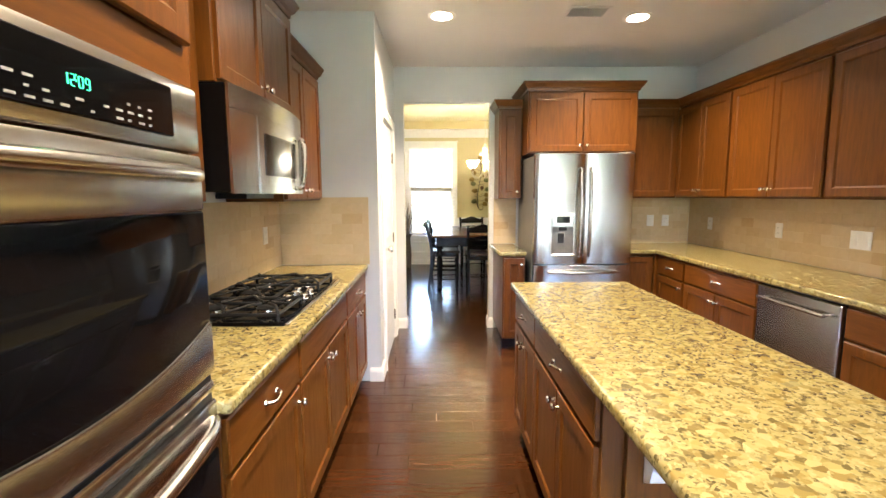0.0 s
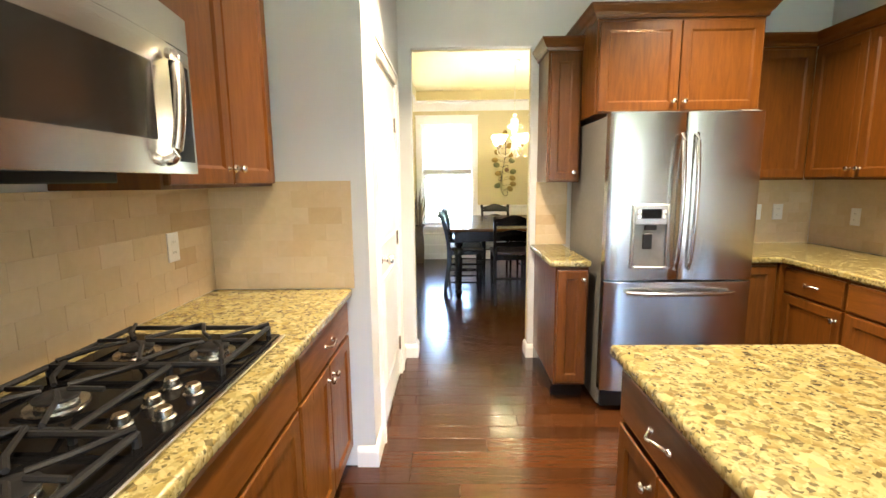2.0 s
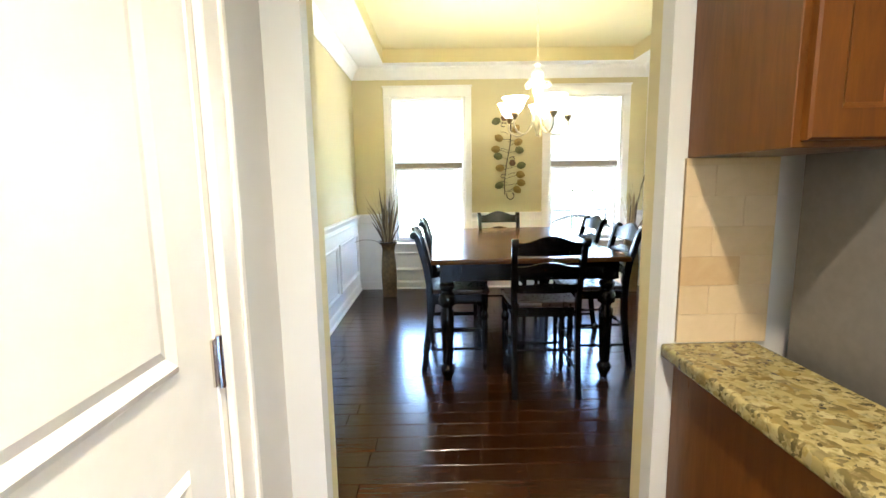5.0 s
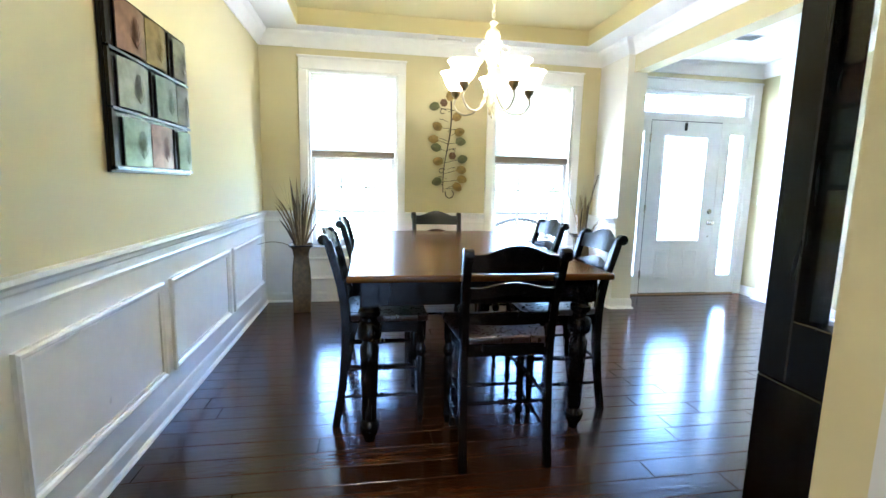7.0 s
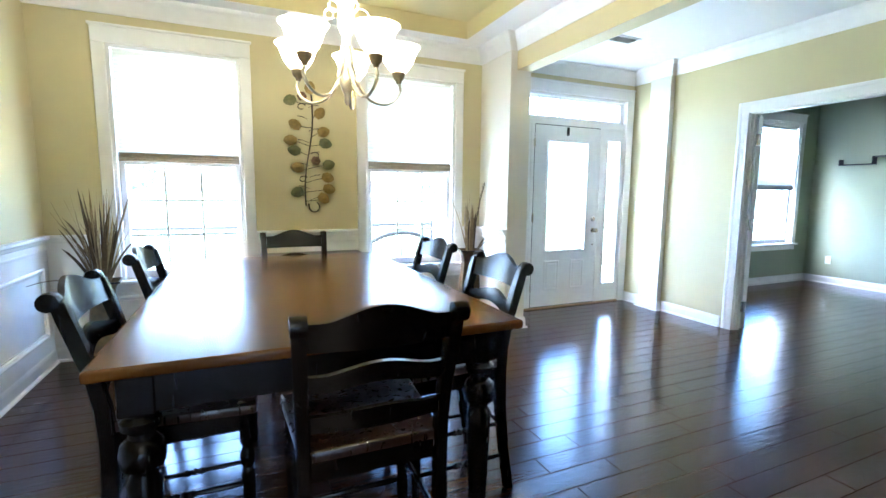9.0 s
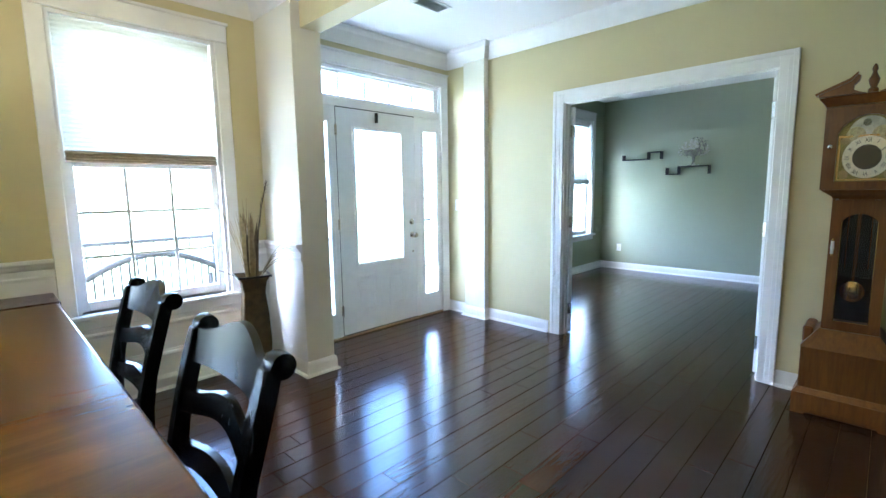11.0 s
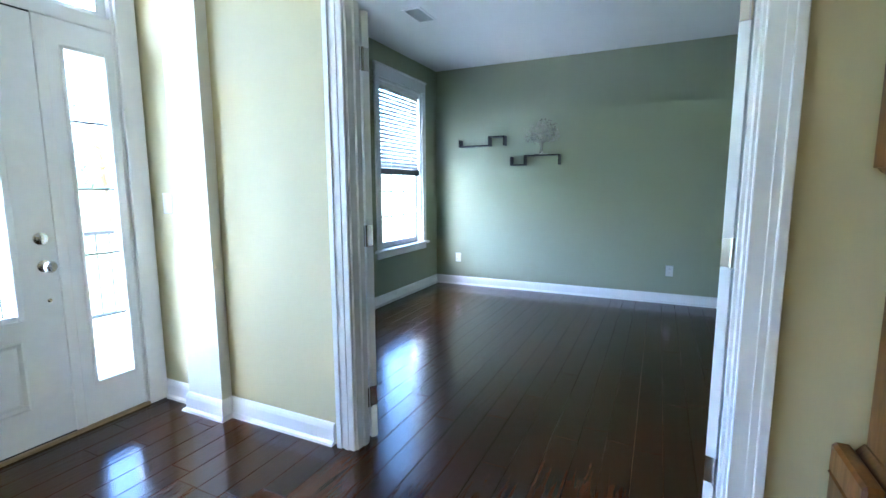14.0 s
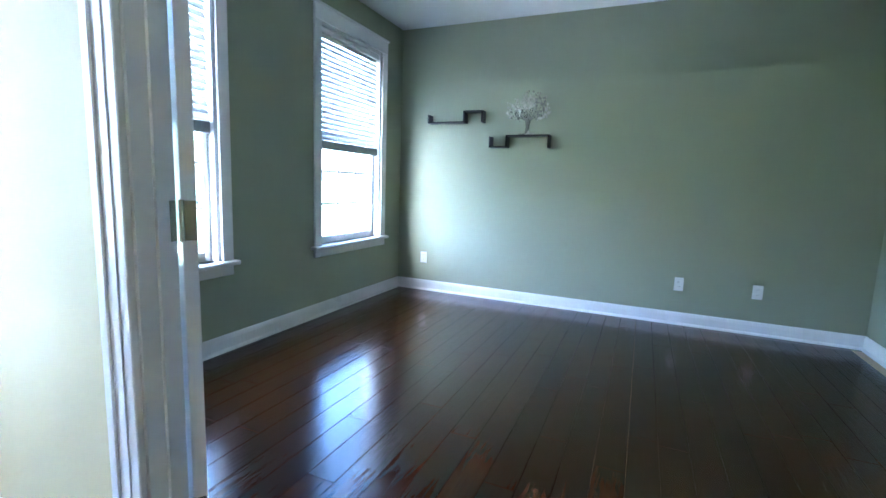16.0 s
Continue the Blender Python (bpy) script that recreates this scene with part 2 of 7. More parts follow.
M_BRASS = plain("polished_brass", (0.78, 0.55, 0.22), 0.2, 1.0, rel=0.0, vary=0.04)
M_BRONZE = plain("antique_brass", (0.34, 0.26, 0.14), 0.35, 1.0, rel=0.02, vary=0.12)
M_BLACKG = plain("black_glass", (0.004, 0.004, 0.0045), 0.05, rel=0.0, vary=0.0)
M_BLACKG.node_tree.nodes["Principled BSDF"].inputs["Specular IOR Level"].default_value = 0.12
M_BLACKP = plain("black_plastic", (0.014, 0.014, 0.015), 0.35, rel=0.03)
M_IRON = plain("black_cast_iron", (0.012, 0.012, 0.013), 0.5, rel=0.2, grain=150)
for m in (M_IRON, M_BLACKP):
    m.node_tree.nodes["Principled BSDF"].inputs["Specular IOR Level"].default_value = 0.22
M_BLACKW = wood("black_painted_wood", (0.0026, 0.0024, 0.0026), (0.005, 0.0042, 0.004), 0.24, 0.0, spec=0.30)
M_TABLE = wood("honey_stained_table_top", (0.072, 0.027, 0.005), (0.135, 0.053, 0.010), 0.22, 0.0, (1.1, 7, 7), 3.0, 0.012, 0.3)
M_SEAT = wood("dark_brown_seat", (0.014, 0.006, 0.004), (0.032, 0.013, 0.008), 0.28, 0.15)
M_OAK = wood("oak_clock_case", (0.085, 0.027, 0.0030), (0.225, 0.082, 0.0085), 0.34, 0.1)
M_PANE = glass("window_glass")
M_FROST = frosted("textured_privacy_glass")
M_PLATE = plain("white_plastic", (0.78, 0.77, 0.74), 0.3, rel=0.0, vary=0.01)
M_SHADE = cloth("woven_window_shade", (0.80, 0.77, 0.70), 0.45)
M_SHADEB = plain("shade_bottom_weave", (0.42, 0.37, 0.28), 0.8, grain=60, vary=0.12)
M_BLIND = cloth("white_blind_slat", (0.82, 0.82, 0.80), 0.10)
M_LEAD = plain("dark_lead_came", (0.045, 0.045, 0.048), 0.5, 0.4, rel=0.0)
M_BLINDB = plain("grey_blind_rail", (0.34, 0.36, 0.34), 0.5)
M_CAN = glow("lit_downlight", (1.0, 0.86, 0.62), 0.6)


# ---------------------------------------------------------------- mesh helpers
def part(name, bm, mat, parent=None, label="", smooth=False):
    me = bpy.data.meshes.new(name)
    bmesh.ops.recalc_face_normals(bm, faces=bm.faces[:])
    bm.to_mesh(me)
    bm.free()
    me.materials.append(mat)
    if smooth:
        me.shade_smooth()
        me.set_sharp_from_angle(angle=radians(38))
        for p in me.polygons:
            if p.area > 0.06:
                p.use_smooth = False
    o = new(name, me)
    if parent:
        o.parent = parent
    return tagged(o, label) if label else o


def thing(name, loc, rz=0.0, label="", category="", group="", kind=""):
    o = new(name)
    o.empty_display_size = 0.1
    o.matrix_basis = pose(*loc, 0, 0, rz)
    return tagged(o, label, category, group, kind)


def box(bm, x0, x1, y0, y1, z0, z1, bev=0.0, seg=1):
    v = [bm.verts.new(p) for p in ((x0, y0, z0), (x1, y0, z0), (x1, y1, z0), (x0, y1, z0), (x0, y0, z1), (x1, y0, z1), (x1, y1, z1), (x0, y1, z1))]
    fs = [bm.faces.new([v[i] for i in q]) for q in ((0, 3, 2, 1), (4, 5, 6, 7), (0, 1, 5, 4), (1, 2, 6, 5), (2, 3, 7, 6), (3, 0, 4, 7))]
    if bev:
        es = {e for f in fs for e in f.edges}
        bmesh.ops.bevel(bm, geom=list(es), offset=bev, segments=seg, affect="EDGES", profile=0.5)
    return bm


def boxes(*rows, bev=0.0):
    bm = bmesh.new()
    for r in rows:
        box(bm, *r[:6], r[6] if len(r) > 6 else bev)
    return bm


def rings(w, h, steps, x0=0.0, z0=0.0):
    """A panelled front in the xz plane, facing -y: steps of (inset, y)."""
    bm = bmesh.new()
    prev = None
    for i, (s, y) in enumerate(steps):
        loop = [bm.verts.new(p) for p in ((x0 + s, y, z0 + s), (x0 + w - s, y, z0 + s), (x0 + w - s, y, z0 + h - s), (x0 + s, y, z0 + h - s))]
        if prev:
            for k in range(4):
                bm.faces.new((prev[k], prev[(k + 1) % 4], loop[(k + 1) % 4], loop[k]))
        else:
            bm.faces.new(loop)
        prev = loop
    bm.faces.new(prev)
    return bm


def lathe(bm, profile, at=(0, 0, 0), n=16, axis="z"):
    """Turn (radius, height) rows round an axis through at."""
    turn = {"z": Matrix(), "y": Euler((radians(90), 0, 0)).to_matrix().to_4x4(), "x": Euler((0, radians(90), 0)).to_matrix().to_4x4()}[axis]
    m = Matrix.Translation(at) @ turn
    prev = None
    for r, h in profile:
        loop = [bm.verts.new(m @ Vector((r * math.cos(2 * math.pi * k / n), r * math.sin(2 * math.pi * k / n), h))) for k in range(n)]
        if prev:
            for k in range(n):
                bm.faces.new((prev[k], prev[(k + 1) % n], loop[(k + 1) % n], loop[k]))
        else:
            bm.faces.new(loop)
        prev = loop
    bm.faces.new(prev)
    return bm


def tube(bm, pts, r, n=8, r_end=None):
    """A round rod along points."""
    pts = [Vector(p) for p in pts]
    prev, up = None, Vector((0, 0, 1))
    for i, p in enumerate(pts):
        d = (pts[min(i + 1, len(pts) - 1)] - pts[max(i - 1, 0)]).normalized()
        ref = up if abs(d.dot(up)) < 0.95 else Vector((1, 0, 0))
        a = d.cross(ref).normalized()
        b = d.cross(a)
        rr = r if r_end is None else r + (r_end - r) * i / max(1, len(pts) - 1)
        loop = [bm.verts.new(p + rr * (math.cos(2 * math.pi * k / n) * a + math.sin(2 * math.pi * k / n) * b)) for k in range(n)]
        if prev:
            for k in range(n):
                bm.faces.new((prev[k], prev[(k + 1) % n], loop[(k + 1) % n], loop[k]))
        else:
            bm.faces.new(loop)
        prev = loop
    bm.faces.new(prev)
    return bm


def ribbon(bm, pts, prof):
    """Sweep a closed section prof of (side, up) along a level polyline with mitred corners; side is to the left of the way."""
    pts = [Vector((p[0], p[1], 0)) for p in pts]
    closed = (pts[0] - pts[-1]).length < 1e-6
    if closed:
        pts = pts[:-1]
    k = len(pts)
    loops = []
    for i, p in enumerate(pts):
        d0 = (p - pts[i - 1]).normalized() if i or closed else None
        d1 = (pts[(i + 1) % k] - p).normalized() if i < k - 1 or closed else None
        d0, d1 = d0 or d1, d1 or d0
        n0, n1 = Vector((-d0.y, d0.x, 0)), Vector((-d1.y, d1.x, 0))
        m = (n0 + n1)
        m = m / max(1e-6, m.dot(n0))
        loops.append([bm.verts.new(p + m * s + Vector((0, 0, z))) for s, z in prof])
    q = len(prof)
    for i in range(k if closed else k - 1):
        a, b = loops[i], loops[(i + 1) % k]
        for j in range(q):
            bm.faces.new((a[j], b[j], b[(j + 1) % q], a[(j + 1) % q]))
    if not closed:
        bm.faces.new(loops[0])
        bm.faces.new(loops[-1])
    return bm


def extrude_xz(bm, outline, y0, y1):
    """Prism of an outline in the xz plane between y0 and y1."""
    a = [bm.verts.new((x, y0, z)) for x, z in outline]
    b = [bm.verts.new((x, y1, z)) for x, z in outline]
    bm.faces.new(a)
    bm.faces.new(b)
    for i in range(len(a)):
        j = (i + 1) % len(a)
        bm.faces.new((a[i], a[j], b[j], b[i]))
    return bm


def pierced(axis, f0, f1, a0, a1, z0, z1, holes=()):
    """A wall of thickness f0..f1 across axis ('x' or 'y'), along a0..a1, with holes (a0, a1, z0, z1)."""
    bm = bmesh.new()

    def put(p0, p1, q0, q1):
        if p1 - p0 > 1e-4 and q1 - q0 > 1e-4:
            box(bm, *((f0, f1, p0, p1) if axis == "x" else (p0, p1, f0, f1)), q0, q1)

    at = a0
    for h0, h1, b0, b1 in sorted(holes):
        put(at, h0, z0, z1)
        put(h0, h1, z0, b0)
        put(h0, h1, b1, z1)
        at = h1
    put(at, a1, z0, z1)
    return bm


def structure(name, bm, mat, label):
    return tagged(part(name, bm, mat), label, name.split("_")[0], kind="structure")


# ---------------------------------------------------------------- shell
HZ = -0.02
WIN_D = [(-0.655, 0.42), (1.30, 2.375)]       # outer edges of the dining window casings
WIN_N = [(5.06, 6.15), (6.965, 8.06)]         # and of the den's
SILL, WTOP = 0.60, 2.38
holes_front = [(a + 0.085, b - 0.085, SILL, WTOP) for a, b in WIN_D + WIN_N] + [(2.955, 4.54, 0.0, 2.40)]
KIT_WIN = [(-0.85, -0.25), (0.55, 1.15), (1.65, 2.25)]
structure("wall_kitchen_west", pierced("x", KX0 - 0.14, KX0, -3.6, 3.30, HZ, CEIL), M_KWALL, "light grey painted kitchen wall behind the cooktop")
structure("wall_kitchen_south", pierced("y", -3.74, -3.6, KX0 - 0.14, KX1 + 0.12, HZ, CEIL, [(a, b, 0.8, 2.1) for a, b in KIT_WIN]), M_KWALL, "light grey painted wall with three window openings")
structure("wall_kitchen_east", pierced("x", KX1, KX1 + 0.12, -3.6, KY, HZ, CEIL, [(-2.9, -2.0, 0.8, 2.1)]), M_KWALL, "light grey painted kitchen wall behind the long counter")
structure("wall_pantry_front", pierced("y", 3.27, 3.39, KX0 + 0.002, -0.43, HZ, CEIL), M_KWALL, "light grey painted end wall of the pantry")
structure("wall_pantry_side", pierced("x", -0.55, -0.43, 3.392, KY, HZ, CEIL, [(3.53, 4.36, 0.0, 2.05)]), M_KWALL, "light grey painted pantry wall with a door")
# the dividing wall: grey towards the kitchen, khaki towards the dining room
DOOR_K = (-0.335, 0.555, 0.0, 2.37)
structure("wall_kitchen_north", pierced("y", KY, KY + 0.06, KX0, KX1 + 0.12, HZ, CEIL, [(*DOOR_K[:2], HZ, DOOR_K[3])]), M_KWALL, "light grey painted wall with a cased doorway")
structure("wall_dining_south", pierced("y", KY + 0.06, DY0, DX0 - 0.14, 2.80, HZ, CEIL, [(*DOOR_K[:2], HZ, DOOR_K[3])]), M_DWALL, "khaki painted dining wall with a doorway")
structure("wall_dining_west", pierced("x", DX0 - 0.14, DX0, DY0, F, HZ, CEIL), M_DWALL, "khaki painted dining wall above white wainscot")
structure("wall_front_dining", pierced("y", F, F + 0.16, DX0 - 0.14, R, HZ, CEIL, holes_front[:2] + holes_front[4:]), M_DWALL, "khaki painted front wall with windows and entry")
structure("wall_front_den", pierced("y", F, F + 0.16, R, W + 0.14, HZ, CEIL, holes_front[2:4]), M_SAGE, "sage green front wall with two windows")
OPEN = (6.375, 7.905, HZ, 2.075)
DF = R + 0.095                                    # den side of that wall
structure("wall_foyer_east", pierced("x", R, R + 0.06, 1.9, F, HZ, CEIL, [OPEN]), M_DWALL, "khaki painted foyer wall with a wide cased opening")
structure("wall_den_west", pierced("x", R + 0.06, DF, 5.19, F, HZ, CEIL, [OPEN]), M_SAGE, "sage green den wall with a wide opening")
structure("wall_den_east", pierced("x", W, W + 0.14, 5.05, F, HZ, CEIL), M_SAGE, "sage green painted den wall")
structure("wall_den_south", pierced("y", 5.05, 5.19, R + 0.06, W, HZ, CEIL), M_SAGE, "sage green painted den wall")
structure("wall_hall_west", pierced("x", 2.802, 2.92, 1.9, 4.80, HZ, CEIL), M_DWALL, "khaki painted hall wall")
structure("wall_hall_south", pierced("y", 1.78, 1.9, 2.80, R + 0.06, HZ, CEIL), M_DWALL, "khaki painted wall at the end of the hall")
structure("wall_stub", boxes((2.585, 2.80, 8.74, F - 0.001, HZ, CEIL)), M_COLUMN, "cream white painted stub wall between dining room and foyer")
structure("wall_pilaster", boxes((4.585, R - 0.001, 8.735, 9.0, HZ, CEIL)), M_COLUMN, "cream white painted pilaster on the foyer wall")
structure("beam", boxes((2.65, 2.80, DY0 + 0.001, 8.739, 2.42, CEIL)), M_DWALL, "khaki painted ceiling beam between dining room and foyer")
structure("ceiling_kitchen", boxes((KX0 - 0.14, KX1 + 0.12, -3.74, KY + 0.06, CEIL, CEIL + 0.12)), M_CEIL, "white painted kitchen ceiling")
TX0, TX1, TY0, TY1, TZ = -0.62, 2.29, 5.25, 9.04, 2.872
bm = boxes((DX0 - 0.14, TX0, KY + 0.06, F, CEIL, CEIL + 0.12), (TX1, 2.80, KY + 0.06, F, CEIL, CEIL + 0.12), (TX0, TX1, KY + 0.06, TY0, CEIL, CEIL + 0.12), (TX0, TX1, TY1, F, CEIL, CEIL + 0.12))
structure("ceiling_dining", bm, M_CEIL, "white painted dining ceiling around a raised tray")
bm = boxes((TX0 - 0.1, TX0 + 0.004, TY0, TY1, CEIL + 0.003, TZ), (TX1 - 0.004, TX1 + 0.1, TY0, TY1, CEIL + 0.003, TZ), (TX0 - 0.1, TX1 + 0.1, TY0 - 0.1, TY0 + 0.004, CEIL + 0.003, TZ), (TX0 - 0.1, TX1 + 0.1, TY1 - 0.004, TY1 + 0.1, CEIL + 0.003, TZ))
structure("ceiling_tray_side", bm, M_TRAY, "yellow painted sides of the tray ceiling")
structure("ceiling_tray", boxes((TX0 - 0.1, TX1 + 0.1, TY0 - 0.1, TY1 + 0.1, TZ, TZ + 0.1)), M_TRAY, "yellow painted tray ceiling")
structure("ceiling_foyer", boxes((2.801, R + 0.06, 1.78, F, CEIL, CEIL + 0.12)), M_CEIL, "white painted foyer ceiling")
structure("ceiling_den", boxes((R + 0.061, W + 0.14, 5.05, F, CEIL, CEIL + 0.12)), M_CEIL, "white painted den ceiling")
structure("subfloor", boxes((KX0 - 0.14, W + 0.14, -3.74, F + 0.16, -0.12, -0.024)), M_GROUT, "subfloor under the hardwood")

# ---------------------------------------------------------------- trim
BASE = [(0, 0), (0.016, 0), (0.016, 0.078), (0.012, 0.094), (0.006, 0.106), (0, 0.109)]
SHOE = [(0.016, 0), (0.034, 0), (0.030, 0.012), (0.016, 0.02)]
CROWN = [(0, CEIL - 0.135), (0.012, CEIL - 0.135), (0.022, CEIL - 0.112), (0.040, CEIL - 0.085), (0.068, CEIL - 0.045), (0.090, CEIL - 0.028), (0.10, CEIL - 0.012), (0.10, CEIL - 0.001), (0, CEIL - 0.001)]
CAP = [(0, 0.845), (0.012, 0.845), (0.016, 0.862), (0.012, 0.872), (0.012, 0.905), (0.022, 0.915), (0.030, 0.932), (0.046, 0.946), (0.046, 0.964), (0, 0.964)]


def run(name, pts, prof, label, mat=None, also=()):
    bm = ribbon(bmesh.new(), pts, prof)
    for p in also:
        ribbon(bm, pts, p)
    return structure(name, bm, mat or M_TRIM, label)


E1 = 0.001
# the way of each run keeps the room on its left
run("baseboard_pantry", [(-0.43, 3.455), (-0.43, 3.27), (-0.52, 3.27)][::-1], [(-s, z) for s, z in BASE], "white baseboard round the pantry corner")
run("baseboard_doorway_west", [(-0.43, 4.435), (-0.43, KY), (DOOR_K[0], KY), (DOOR_K[0], DY0), (DX0, DY0)], [(-s, z) for s, z in BASE], "white baseboard at the doorway")
run("baseboard_doorway_east", [(0.602, KY), (DOOR_K[1], KY), (DOOR_K[1], DY0), (2.80, DY0)], BASE, "white baseboard at the doorway")
run("baseboard_dining", [(DX0, DY0), (DX0, F), (2.585, F), (2.585, 8.74), (2.80, 8.74), (2.80, F), (2.87, F)], [(-s, z) for s, z in BASE], "white baseboard of the dining room", also=[[(-s, z) for s, z in SHOE]])
run("baseboard_foyer_north", [(4.625, F), (R, F), (R, 9.0), (4.585, 9.0), (4.585, 8.735), (R, 8.735), (R, 8.02)], [(-s, z) for s, z in BASE], "white baseboard of the foyer", also=[[(-s, z) for s, z in SHOE]])
run("baseboard_foyer_south", [(R, 6.285), (R, 1.9), (2.92, 1.9), (2.92, DY0)], [(-s, z) for s, z in BASE], "white baseboard of the foyer", also=[[(-s, z) for s, z in SHOE]])
run("baseboard_den", [(DF, 8.02), (DF, F), (W, F), (W, 5.19), (DF, 5.19), (DF, 6.26)], [(-s, z) for s, z in BASE], "white baseboard of the den", also=[[(-s, z) for s, z in SHOE]])
run("crown_dining", [(DX0, DY0), (2.65, DY0), (2.65, 8.74), (2.585, 8.74), (2.585, F), (DX0, F), (DX0, DY0)], CROWN, "white crown moulding of the dining room")
run("crown_foyer", [(2.92, 1.9), (R, 1.9), (R, 8.735), (4.585, 8.735), (4.585, 9.0), (R, 9.0), (R, F), (2.80, F), (2.80, DY0), (2.92, DY0), (2.92, 1.9)], CROWN, "white crown moulding of the foyer")

# wainscot: white field, cap rail and picture-frame mouldings
structure("wainscot_west", boxes((DX0 + 0.001, DX0 + 0.006, DY0 + 0.001, F - 0.001, 0.10, 0.845)), M_TRIM, "white painted wainscot field")
for k, (a, b) in enumerate([(DX0 + 0.007, WIN_D[0][0]), (WIN_D[0][1], WIN_D[1][0]), (WIN_D[1][1], 2.584)]):
    structure("wainscot_north_%d" % (k + 1), boxes((a, b, F - 0.006, F - 0.001, 0.10, 0.845)), M_TRIM, "white painted wainscot field")
for k, (a, b) in enumerate(WIN_D):
    structure("wainscot_sill_%d" % (k + 1), boxes((a, b, F - 0.006, F - 0.001, 0.10, 0.53)), M_TRIM, "white painted wainscot below the window")
structure("wainscot_stub", boxes((2.579, 2.584, 8.741, F - 0.007, 0.10, 0.845)), M_TRIM, "white painted wainscot on the stub wall")
run("chair_rail_west", [(DX0 + 0.001, DY0), (DX0 + 0.001, F), (WIN_D[0][0], F)], [(-s, z) for s, z in CAP], "white chair rail")
run("chair_rail_middle", [(WIN_D[0][1], F - E1), (WIN_D[1][0], F - E1)], [(-s, z) for s, z in CAP], "white chair rail between the windows")
run("chair_rail_east", [(WIN_D[1][1], F - E1), (2.584, F - E1), (2.584, 8.742)], [(-s, z) for s, z in CAP], "white chair rail beside the window")


def panel_frame(w, h):
    """A picture-frame moulding in the xz plane, standing out to -y."""
    bm = bmesh.new()
    prof = [(0, 0), (0, -0.016), (0.010, -0.022), (0.022, -0.018), (0.030, -0.010), (0.042, -0.008), (0.042, 0)]
    loops = [[bm.verts.new(p) for p in ((s, y, s), (w - s, y, s), (w - s, y, h - s), (s, y, h - s))] for s, y in prof]
    for a, b in zip(loops, loops[1:]):
        for k in range(4):
            bm.faces.new((a[k], a[(k + 1) % 4], b[(k + 1) % 4], b[k]))
    return bm


for a, b in ((4.92, 5.76), (5.86, 6.875), (6.965, 8.02), (8.12, 9.17)):
    o = structure("wainscot_moulding_west", panel_frame(b - a, 0.51), M_TRIM, "white picture-frame moulding on the wainscot")
    o.matrix_basis = pose(DX0 + 0.006, a, 0.225, 0, 0, 90)
for a, b, z, h in ((WIN_D[0][0], WIN_D[0][1], 0.235, 0.24), (0.50, 1.22, 0.235, 0.50), (WIN_D[1][0], WIN_D[1][1], 0.235, 0.24)):
    o = structure("wainscot_moulding_north", panel_frame(b - a, h), M_TRIM, "white picture-frame moulding on the wainscot")
    o.matrix_basis = pose(a, F - 0.006, z)


